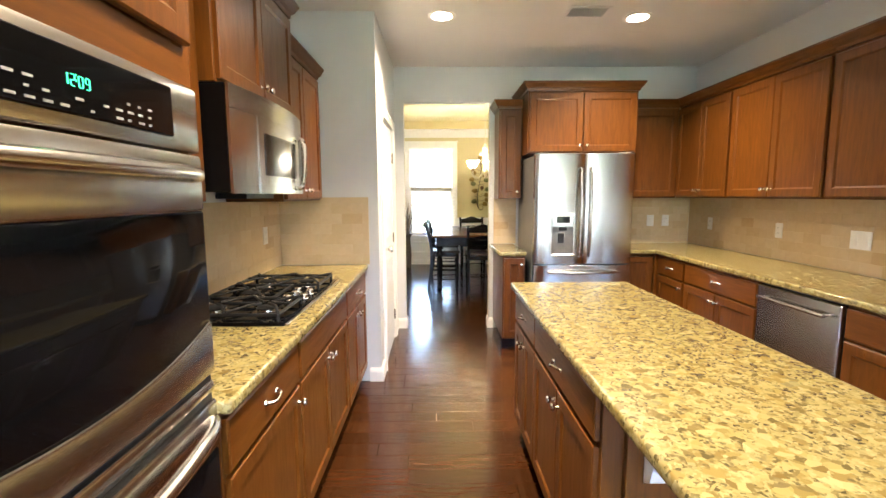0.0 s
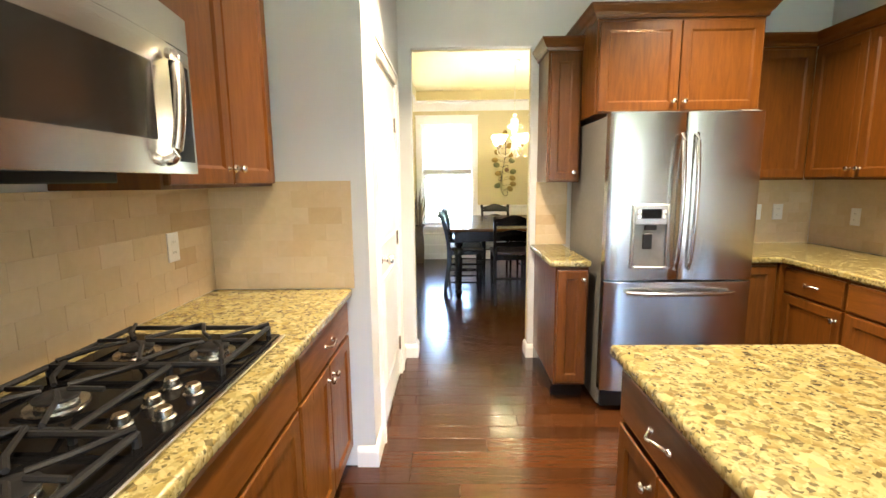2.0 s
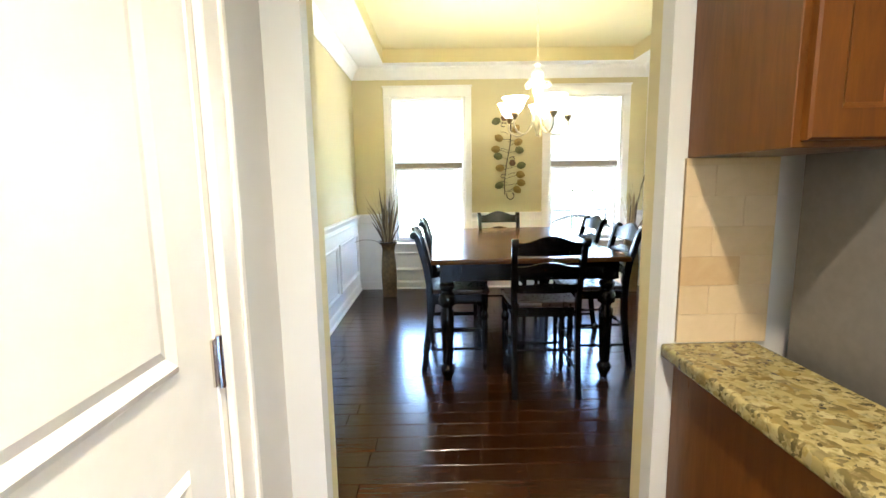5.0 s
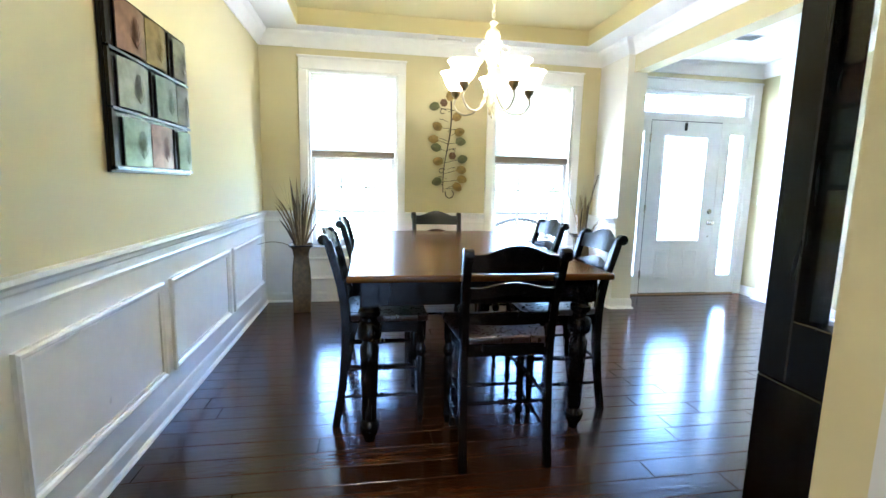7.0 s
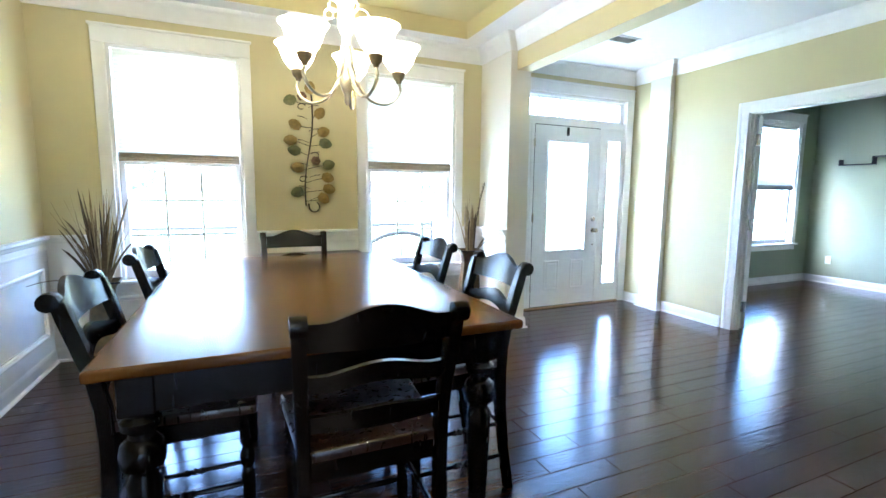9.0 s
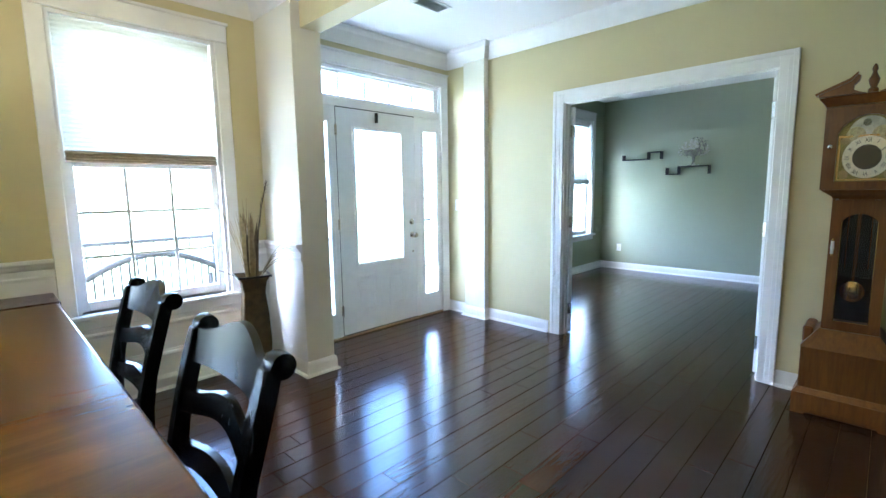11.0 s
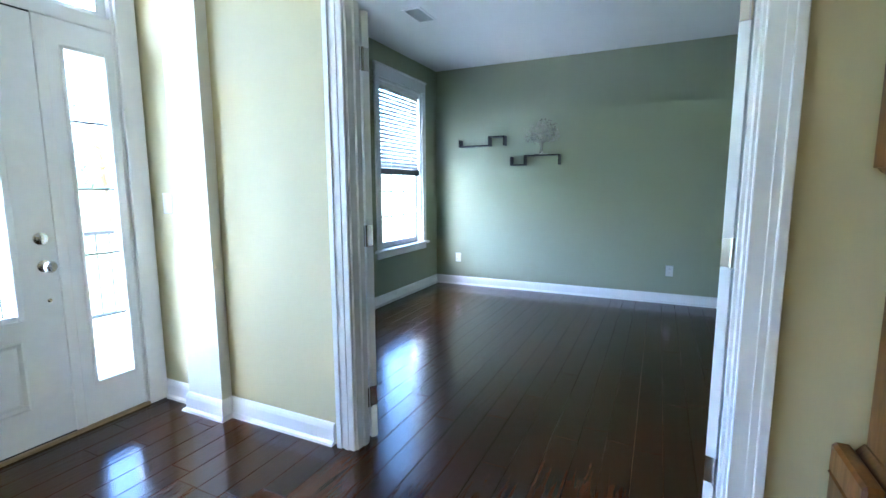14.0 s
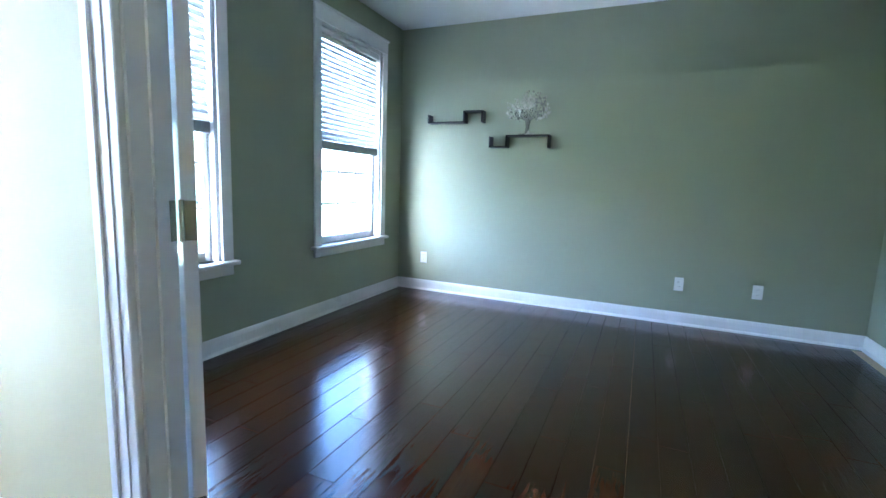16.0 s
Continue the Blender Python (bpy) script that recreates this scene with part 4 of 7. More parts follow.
# ---------------------------------------------------------------- kitchen cabinets
def knob(parent, x, z, y=-0.02):
    bm = lathe(bmesh.new(), [(0.009, 0.0), (0.006, 0.004), (0.005, 0.014), (0.012, 0.019), (0.015, 0.025), (0.012, 0.031), (0.004, 0.033)], (x, y, z), 14, "y")
    return part("knob", bm, M_CHROME, parent, "satin nickel knob", True)


def pull(parent, x, z, y=-0.02):
    bm = bmesh.new()
    tube(bm, [(x + 0.048 * s, y - 0.026 * (1 - (abs(s)) ** 2.5) - 0.001, z + 0.006 * math.sin(s * 3.1)) for s in [k / 6 - 1 for k in range(13)]], 0.0055, 8)
    for s in (-1, 1):
        lathe(bm, [(0.010, 0.0), (0.008, 0.006), (0.003, 0.008)], (x + 0.048 * s, y, z), 10, "y")
    return part("pull_handle", bm, M_CHROME, parent, "satin nickel bow pull", True)


def door_front(parent, x, z, w, h, kn=None, name="door"):
    bm = rings(w, h, [(0, 0.0), (0, -0.016), (0.004, -0.020), (0.052, -0.020), (0.056, -0.017), (0.063, -0.011), (0.075, -0.011)], x, z)
    o = part(name, bm, M_CAB, parent)
    if kn:
        knob(o, x + (w - 0.03 if kn[1] == "r" else 0.03), z + (h - 0.055 if kn[0] == "t" else 0.055))
    return o


def drawer_front(parent, x, z, w, h, handle=True):
    o = part("drawer", rings(w, h, [(0, 0.0), (0, -0.015), (0.006, -0.020)], x, z), M_CABH, parent)
    if handle:
        pull(o, x + w / 2, z + h / 2)
    return o


def base_cabinet(loc, rz, w, depth, doors, drawer=True, handle=True, label="cherry wood base cabinet with a drawer above doors", knobs=None, group="base cabinets"):
    """Local x across, front at y = 0 facing -y."""
    t = thing("base_cabinet", loc, rz, label, "cabinet", group)
    part("carcass", boxes((0, w, 0.0, depth, 0.105, 0.873, 0.002)), M_CAB, t)
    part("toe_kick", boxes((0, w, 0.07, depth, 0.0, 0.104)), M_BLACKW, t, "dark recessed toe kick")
    top = 0.69 if drawer else 0.855
    if drawer:
        drawer_front(t, 0.012, 0.705, w - 0.024, 0.15, handle)
    dw = (w - 0.024 - 0.006 * (doors - 1)) / doors
    for k in range(doors):
        side = (knobs[k] if knobs else ("r" if doors == 1 or k == 0 else "l"))
        door_front(t, 0.012 + k * (dw + 0.006), 0.125, dw, top - 0.125, ("t", side))
    return t


def wall_cabinet(loc, rz, w, depth, z0, z1, doors, label="cherry wood wall cabinet", knobs=None, crown=True, ends=(0.0, 0.0), group="wall cabinets"):
    t = thing("wall_cabinet", loc, rz, label, "cabinet", group)
    part("carcass", boxes((0, w, 0.0, depth, z0, z1, 0.002)), M_CAB, t)
    dw = (w - 0.030 - 0.006 * (doors - 1)) / max(1, doors)
    for k in range(doors):
        side = knobs[k] if knobs else ("r" if k == 0 and doors > 1 else "l")
        door_front(t, 0.015 + k * (dw + 0.006), z0 + 0.012, dw, z1 - z0 - 0.05, ("b", side))
    if crown:
        prof = [(-0.0, z1 - 0.02), (0.012, z1 - 0.02), (0.016, z1), (0.030, z1 + 0.012), (0.046, z1 + 0.040), (0.052, z1 + 0.046), (0.052, z1 + 0.058), (0.0, z1 + 0.058)]
        pts = [(0, depth)] * (ends[0] > 0) + [(0, 0), (w, 0)] + [(w, depth)] * (ends[1] > 0)
        part("crown", ribbon(bmesh.new(), pts, [(-s, z) for s, z in prof]), M_CABH, t, "dark crown moulding")
    return t


CT = 0.914
FL = -0.555                      # front plane of the west base cabinets
# west run, from the oven tower to the pantry
base_cabinet((FL, 0.985, 0), 90, 0.62, 0.60, 1, knobs=["r"], label="cherry wood base cabinet beside the oven tower")
base_cabinet((FL, 1.607, 0), 90, 0.935, 0.60, 2, handle=False, label="cherry wood base cabinet under the cooktop")
base_cabinet((FL, 2.544, 0), 90, 0.715, 0.60, 2, label="cherry wood base cabinet beside the pantry wall")


def slab(name, x0, x1, y0, y1, label):
    """A granite top with an eased, slightly wavy chiselled edge."""
    bm = bmesh.new()
    box(bm, x0, x1, y0, y1, CT - 0.038, CT, 0.010, 3)
    o = part(name, bm, M_GRAN, None, "", True)
    return tagged(o, label, "counter")


slab("countertop", KX0 + 0.002, -0.515, 0.975, 3.268, "gold speckled granite counter along the west wall")
slab("countertop", 0.56, 0.812, 3.93, KY - 0.002, "small gold granite counter beside the refrigerator")
bm = bmesh.new()
vs = [bm.verts.new((x, y, CT - 0.038)) for x, y in ((1.705, 4.02), (2.02, 4.02), (2.02, -0.6), (KX1 - 0.002, -0.6), (KX1 - 0.002, KY - 0.002), (1.705, KY - 0.002))]
f = bm.faces.new(vs)
r = bmesh.ops.extrude_face_region(bm, geom=[f])
bmesh.ops.translate(bm, verts=[v for v in r["geom"] if isinstance(v, bmesh.types.BMVert)], vec=(0, 0, 0.038))
bmesh.ops.bevel(bm, geom=[e for e in bm.edges if abs(e.verts[0].co.z - e.verts[1].co.z) < 1e-5], offset=0.010, segments=3, affect="EDGES", profile=0.5)
tagged(part("countertop", bm, M_GRAN, None, "", True), "long L-shaped gold speckled granite counter", "counter")

# west wall cabinets
wall_cabinet((-0.85, 0.985, 0), 90, 0.58, 0.32, 1.395, 2.265, 1, knobs=["l"], label="cherry wood wall cabinet beside the oven tower")
wall_cabinet((-0.785, 1.567, 0), 90, 0.87, 0.385, 1.835, 2.385, 2, label="raised cherry wood cabinet above the microwave", ends=(1, 1))
wall_cabinet((-0.85, 2.439, 0), 90, 0.80, 0.32, 1.395, 2.265, 2, label="cherry wood wall cabinet beside the pantry wall", ends=(0, 1))

# small unit and fridge surround on the north wall
t = base_cabinet((0.598, 3.955, 0), 0, 0.205, 0.72, 1, False, knobs=["r"], label="narrow cherry wood base cabinet beside the doorway")
wall_cabinet((0.605, 4.345, 0), 0, 0.222, 0.334, 1.39, 2.265, 1, knobs=["r"], label="narrow cherry wood wall cabinet beside the doorway", ends=(1, 0))
wall_cabinet((0.83, 4.06, 0), 0, 0.985, 0.615, 1.80, 2.365, 2, label="deep cherry wood cabinet above the refrigerator", ends=(1, 1))
wall_cabinet((1.817, 4.345, 0), 0, 0.528, 0.334, 1.39, 2.265, 1, knobs=["l"], label="cherry wood wall cabinet in the kitchen corner")
base_cabinet((1.72, 4.055, 0), 0, 0.30, 0.60, 1, False, knobs=["l"], label="narrow cherry wood base cabinet beside the refrigerator")
# east wall cabinets (from the corner towards the south)
XE = 2.347
yy = 4.34
for w, n, kn in ((0.80, 2, None), (0.92, 2, None), (0.56, 1, ["r"]), (0.70, 2, None)):
    wall_cabinet((XE, yy, 0), -90, w, 0.33, 1.39, 2.265, n, knobs=kn, label="cherry wood wall cabinet above the long counter")
    yy -= w + 0.002
# east base cabinets
XB = 2.055
tagged(part("corner_filler", boxes((2.024, 2.60, 4.03, 4.652, 0.0, 0.873)), M_CAB), "cherry wood corner cabinet filler under the counter", "cabinet")
yy = 4.02
for w, n in ((0.46, 1), (0.87, 2)):
    base_cabinet((XB, yy, 0), -90, w, 0.60, n, label="cherry wood base cabinet under the long counter")
    yy -= w + 0.002
DWY = yy
for k, (w, n) in enumerate(((0.76, 2), (0.76, 2), (0.70, 1))):
    base_cabinet((XB, DWY - 0.612 - k * 0.762, 0), -90, w, 0.60, n, handle=True, label="cherry wood base cabinet under the long counter")


def dishwasher():
    t = thing("dishwasher", (XB, DWY, 0), -90, "stainless steel dishwasher built in under the counter", "dishwasher")
    part("body", boxes((0.004, 0.606, 0.0, 0.58, 0.10, 0.868)), M_BLACKP, t)
    part("front_panel", rings(0.596, 0.755, [(0, 0.0), (0, -0.020), (0.006, -0.027)], 0.007, 0.108), M_STEEL, t, "brushed steel front")
    part("kick_plate", boxes((0.007, 0.603, 0.05, 0.09, 0.0, 0.10)), M_BLACKP, t)
    bm = tube(bmesh.new(), [(0.06, -0.062, 0.795), (0.545, -0.062, 0.795)], 0.011, 12)
    for x in (0.085, 0.52):
        tube(bm, [(x, -0.026, 0.795), (x, -0.060, 0.795)], 0.008, 8)
    part("handle", bm, M_STEELV, t, "polished steel bar handle", True)


dishwasher()


# ---------------------------------------------------------------- island
def island():
    t = thing("kitchen_island", (0.435, 2.52, 0), -90, "cherry wood kitchen island with a gold granite top", "island")
    # local x runs south along the aisle side; depth runs east
    part("top", box(bmesh.new(), 0.0, 1.945, 0.0, 0.69, CT - 0.038, CT, 0.011, 3), M_GRAN, t, "gold speckled granite top", True)
    part("carcass", boxes((0.035, 1.40, 0.045, 0.645, 0.105, 0.873, 0.002)), M_CAB, t)
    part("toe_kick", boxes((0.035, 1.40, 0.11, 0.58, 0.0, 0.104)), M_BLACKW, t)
    for x, w in ((0.045, 0.52), (0.575, 0.81)):
        bm = rings(w, 0.15, [(0, 0.045), (0, 0.030), (0.006, 0.025)], x, 0.705)
        d = part("drawer", bm, M_CABH, t)
        pull(d, x + w / 2, 0.78, 0.025)
        dw = (w - 0.006) / 2
        for k in range(2):
            bm = rings(dw, 0.56, [(0, 0.045), (0, 0.029), (0.004, 0.025), (0.052, 0.025), (0.056, 0.028), (0.063, 0.034), (0.075, 0.034)], x + k * (dw + 0.006), 0.125)
            o = part("door", bm, M_CAB, t)
            knob(o, x + k * (dw + 0.006) + (dw - 0.03 if k == 0 else 0.03), 0.63, 0.025)
    # end panel under the overhang, with white corbels
    part("end_panel", boxes((1.40, 1.425, 0.11, 0.645, 0.0, 0.873, 0.002)), M_CAB, t)
    for y in (0.16, 0.40):
        bm = extrude_xz(bmesh.new(), [(1.426, 0.874), (1.80, 0.874), (1.80, 0.845), (1.74, 0.815), (1.60, 0.79), (1.50, 0.73), (1.46, 0.62), (1.426, 0.60)], y, y + 0.06)
        part("corbel", bm, M_TRIM, t, "white scrolled corbel under the overhang")


island()


# ---------------------------------------------------------------- oven tower
def oven_tower():
    t = thing("oven_tower", (-0.565, 0.17, 0), 90, "cherry wood tall oven cabinet", "cabinet")
    w = 0.81
    part("side_panel", boxes((0, 0.028, 0.0, 0.60, 0.0, 2.385), (w - 0.028, w, 0.0, 0.60, 0.0, 2.385)), M_CAB, t)
    part("carcass", boxes((0.029, w - 0.029, 0.02, 0.60, 0.105, 2.385)), M_CAB, t)
    for za, zb in ((1.675, 1.755), (0.30, 0.36)):
        part("face_rail", boxes((0.0285, w - 0.0285, -0.001, 0.019, za, zb)), M_CABH, t)
    dw = (w - 0.05) / 2
    for k in range(2):
        door_front(t, 0.022 + k * (dw + 0.006), 1.762, dw, 0.60, ("b", "r" if k == 0 else "l"))
    drawer_front(t, 0.02, 0.115, w - 0.04, 0.18)
    prof = [(0, 2.365), (0.014, 2.365), (0.018, 2.385), (0.046, 2.425), (0.052, 2.445), (0, 2.445)]
    part("crown", ribbon(bmesh.new(), [(0, 0.6), (0, 0), (w, 0), (w, 0.6)], [(-s, z) for s, z in prof]), M_CABH, t)

    o = thing("double_wall_oven", (-0.566, 0.17, 0), 90, "stainless steel double wall oven with black glass doors", "oven")
    a, b = 0.012, 0.80

    def bowed(z0, z1, bow, y=-0.012, zc=None, curve=0.0, n=20, thick=0.02, upper=0.0):
        """A front band that bows out towards the middle; curve lowers its bottom edge at mid-width, upper its top edge."""
        bm = bmesh.new()
        cols = []
        for k in range(n + 1):
            s = 2 * k / n - 1
            d = y - bow * (1 - s * s)
            x = a + (b - a) * k / n
            lo, hi = z0 - curve * (1 - s * s), z1 + upper * (1 - s * s)
            cols.append([bm.verts.new(p) for p in ((x, d, lo), (x, d - 0.004, lo + 0.006), (x, d - 0.004, hi - 0.006), (x, d, hi), (x, -0.0005, hi), (x, -0.0005, lo))])
        for p, q in zip(cols, cols[1:]):
            for j in range(6):
                bm.faces.new((p[j], q[j], q[(j + 1) % 6], p[(j + 1) % 6]))
        bm.faces.new(cols[0])
        bm.faces.new(cols[-1])
        return bm

    part("control_panel", bowed(1.525, 1.668, 0.010), M_STEEL, o, "brushed steel control panel", True)
    disp = part("display", boxes((0.13, 0.68, -0.030, -0.020, 1.548, 1.648, 0.003)), M_BLACKG, o, "black glass touch display")
    # clock digits as seven-segment bars
    segs = {"1": "bc", "2": "abged", "0": "abcdef", "9": "abcdfg"}
    pos = {"a": (0.2, 0.8, 0.94, 1.0), "d": (0.2, 0.8, 0.0, 0.06), "g": (0.2, 0.8, 0.47, 0.53), "b": (0.8, 1.0, 0.53, 0.94), "c": (0.8, 1.0, 0.06, 0.47), "f": (0.0, 0.2, 0.53, 0.94), "e": (0.0, 0.2, 0.06, 0.47)}
    bm = bmesh.new()
    x = 0.40
    for ch in "1209":
        for sgm in segs[ch]:
            p = pos[sgm]
            box(bm, x + 0.010 * p[0], x + 0.010 * p[1], -0.0312, -0.0302, 1.590 + 0.018 * p[2], 1.590 + 0.018 * p[3])
        x += 0.0138
        if ch == "2":
            box(bm, x - 0.0028, x - 0.0012, -0.0312, -0.0302, 1.598, 1.601)
            box(bm, x - 0.0028, x - 0.0012, -0.0312, -0.0302, 1.606, 1.609)
            x += 0.002
    part("clock_digits", bm, glow("green_clock_digits", (0.08, 1.0, 0.35), 0.035), disp, "green lit clock digits 12:09")
    random.seed(3)
    M_PRINT = plain("grey_print", (0.28, 0.28, 0.28), 0.5, rel=0.0)
    for row in range(3):
        for k in range(17):
            if random.random() < 0.72:
                xx, zz = 0.16 + 0.029 * k, 1.557 + 0.014 * row
                if 0.35 < xx < 0.46 and row == 2:
                    continue
                part("key_mark", boxes((xx, xx + random.choice((0.008, 0.012, 0.016)), -0.0312, -0.0302, zz, zz + 0.004)), M_PRINT, disp)
    for zt, zb, nm in ((1.518, 0.995, "upper_door"), (0.925, 0.40, "lower_door")):
        d = part(nm, bowed(zt - 0.125, zt, 0.012, -0.014), M_STEEL, o, "brushed steel oven door", True)
        g = part("glass", bowed(zb + 0.13, zt - 0.126, 0.012, -0.012, curve=0.055), M_BLACKG, d, "black oven glass", True)
        part("lower_band", bowed(zb, zb + 0.1295, 0.014, -0.015, upper=-0.055), M_STEEL, d, "curved brushed steel band", True)
        bm = tube(bmesh.new(), [(a + 0.03 + (b - a - 0.06) * k / 16, -0.024 - 0.050 * math.sin(math.pi * k / 16) ** 0.5, zt - 0.045) for k in range(17)], 0.016, 12)
        for x in (a + 0.05, b - 0.05):
            tube(bm, [(x, -0.014, zt - 0.045), (x, -0.046, zt - 0.045)], 0.010, 8)
        part("handle", bm, M_STEEL, d, "curved steel bar handle", True)
    part("gap_strip", boxes((a, b, -0.008, -0.0005, 0.9255, 0.9945)), M_BLACKP, o)
    part("trim_strip", bowed(0.945, 0.975, 0.010, -0.010), M_STEEL, o, "", True)


oven_tower()


# ---------------------------------------------------------------- microwave
def microwave():
    t = thing("microwave_oven", (-0.742, 1.57, 0), 90, "stainless steel over-the-range microwave with a bowed front", "microwave")
    w, z0, z1 = 0.865, 1.437, 1.833
    part("body", boxes((0.0, w, 0.008, 0.423, z0 + 0.004, z1, 0.003)), M_BLACKG, t, "black enamelled case")

    def curved(x0, x1, za, zb, y=0.0, depth=0.007, n=20, edge=0.0):
        bm = bmesh.new()
        cols = []
        for k in range(n + 1):
            x = x0 + (x1 - x0) * k / n
            s = 2 * x / w - 1
            d = y - 0.004 - 0.036 * (1 - s * s)
            cols.append([bm.verts.new(p) for p in ((x, d, za + edge), (x, d, zb - edge), (x, depth, zb), (x, depth, za))])
        for p, q in zip(cols, cols[1:]):
            for j in range(4):
                bm.faces.new((p[j], q[j], q[(j + 1) % 4], p[(j + 1) % 4]))
        bm.faces.new(cols[0])
        bm.faces.new(cols[-1])
        return bm

    part("top_band", curved(0, w, z1 - 0.085, z1 - 0.001), M_STEEL, t, "brushed steel vent band", True)
    part("side_band", curved(0, 0.185, z0, z1 - 0.088), M_STEEL, t, "brushed steel panel", True)
    d = part("door", curved(0.188, 0.735, z0, z1 - 0.088, -0.004), M_STEEL, t, "brushed steel microwave door", True)
    part("window", curved(0.238, 0.655, z0 + 0.075, z1 - 0.15, -0.0065, 0.0), plain("microwave_window", (0.014, 0.013, 0.012), 0.12, rel=0.0), d, "dark microwave window", True)
    # lens-shaped handle
    bm = bmesh.new()
    tube(bm, [(0.70 + 0.02 * math.sin(a), -0.036 - 0.030 * abs(math.cos(a)) ** 0.5, 0.5 * (z0 + z1) - 0.045 + 0.125 * math.sin(a - math.pi / 2 + math.pi / 2)) for a in [math.pi * (k / 14 - 0.5) for k in range(15)]], 0.013, 10)
    part("handle", bm, M_CHROME, d, "bowed steel door handle", True)
    part("control_panel", curved(0.738, w, z0, z1 - 0.088), M_STEEL, t, "brushed steel control panel", True)
    part("keypad", curved(0.75, 0.848, z0 + 0.03, z1 - 0.125, -0.002, 0.0), M_BLACKG, t, "black glass keypad", True)
    # plain black housing below the case, no lamp in it
    part("underside_housing", boxes((0.36, 0.70, 0.10, 0.24, z0 - 0.022, z0 + 0.004, 0.003)), M_BLACKP, t)


microwave()


# ---------------------------------------------------------------- cooktop
def cooktop():
    x0, x1, y0, y1 = -1.09, -0.60, 1.635, 2.585
    t = thing("gas_cooktop", (x0, y0, CT), 0, "black gas cooktop with cast iron grates set in granite", "cooktop")
    w, h = x1 - x0, y1 - y0
    part("pan", box(bmesh.new(), 0, w, 0, h, 0.001, 0.016, 0.006, 2), M_BLACKG, t, "black enamel cooktop pan", True)
    part("front_trim", boxes((w + 0.001, w + 0.018, 0, h, 0.001, 0.012, 0.003)), M_STEEL, t, "steel edge trim")
    burners = [(0.14, 0.17), (0.36, 0.17), (0.17, 0.475), (0.14, 0.78), (0.36, 0.78)]
    for bx, by in burners:
        b = part("burner", lathe(bmesh.new(), [(0.062, 0.016), (0.060, 0.021), (0.040, 0.023), (0.038, 0.032), (0.020, 0.033)], (bx, by, 0), 20), M_STEEL, t, "", True)
        part("burner_cap", lathe(bmesh.new(), [(0.043, 0.033), (0.044, 0.038), (0.034, 0.043), (0.005, 0.044)], (bx, by, 0), 20), M_IRON, b, "black burner cap", True)
    # three grates
    for g0, g1 in ((0.02, 0.315), (0.325, 0.625), (0.635, 0.93)):
        bm = bmesh.new()
        z = 0.050
        xe = w - 0.03 if g0 < 0.3 or g0 > 0.6 else w - 0.16
        ring = [(0.02, g0), (xe, g0), (xe, g1), (0.02, g1), (0.02, g0)]
        for p, q in zip(ring, ring[1:]):
            tube(bm, [(*p, z - 0.008), (*[0.5 * (a + c) for a, c in zip(p, q)], z - 0.008), (*q, z - 0.008)], 0.0075, 6)
        for p in ring[:4]:
            tube(bm, [(*p, 0.016), (*p, z - 0.006)], 0.008, 6)
        m = 0.5 * (g0 + g1)
        for bx, by in burners:
            if g0 < by < g1:
                for k in range(4):
                    an = math.pi / 4 + k * math.pi / 2
                    ex = min(max(bx + 0.15 * math.cos(an), 0.02), xe)
                    ey = g1 if math.sin(an) > 0 else g0
                    tube(bm, [(bx + 0.022 * math.cos(an), by + 0.022 * math.sin(an), z + 0.006), (bx + 0.075 * math.cos(an), by + 0.075 * math.sin(an), z + 0.008), (ex, ey, z + 0.004), (ex, ey, z - 0.010)], 0.006, 6)
                tube(bm, [(max(0.02, bx - 0.11), by, z + 0.004), (bx - 0.03, by, z + 0.006)], 0.006, 6)
                tube(bm, [(min(xe, bx + 0.11), by, z + 0.004), (bx + 0.03, by, z + 0.006)], 0.006, 6)
        part("grate", bm, M_IRON, t, "black cast iron grate", True)
    for kx, ky in ((0.375, 0.39), (0.445, 0.42), (0.385, 0.475), (0.445, 0.53), (0.375, 0.56)):
        part("knob", lathe(bmesh.new(), [(0.023, 0.016), (0.023, 0.019), (0.018, 0.022), (0.017, 0.038), (0.013, 0.042), (0.003, 0.042)], (kx, ky, 0), 16), M_CHROME, t, "satin steel burner knob", True)


cooktop()


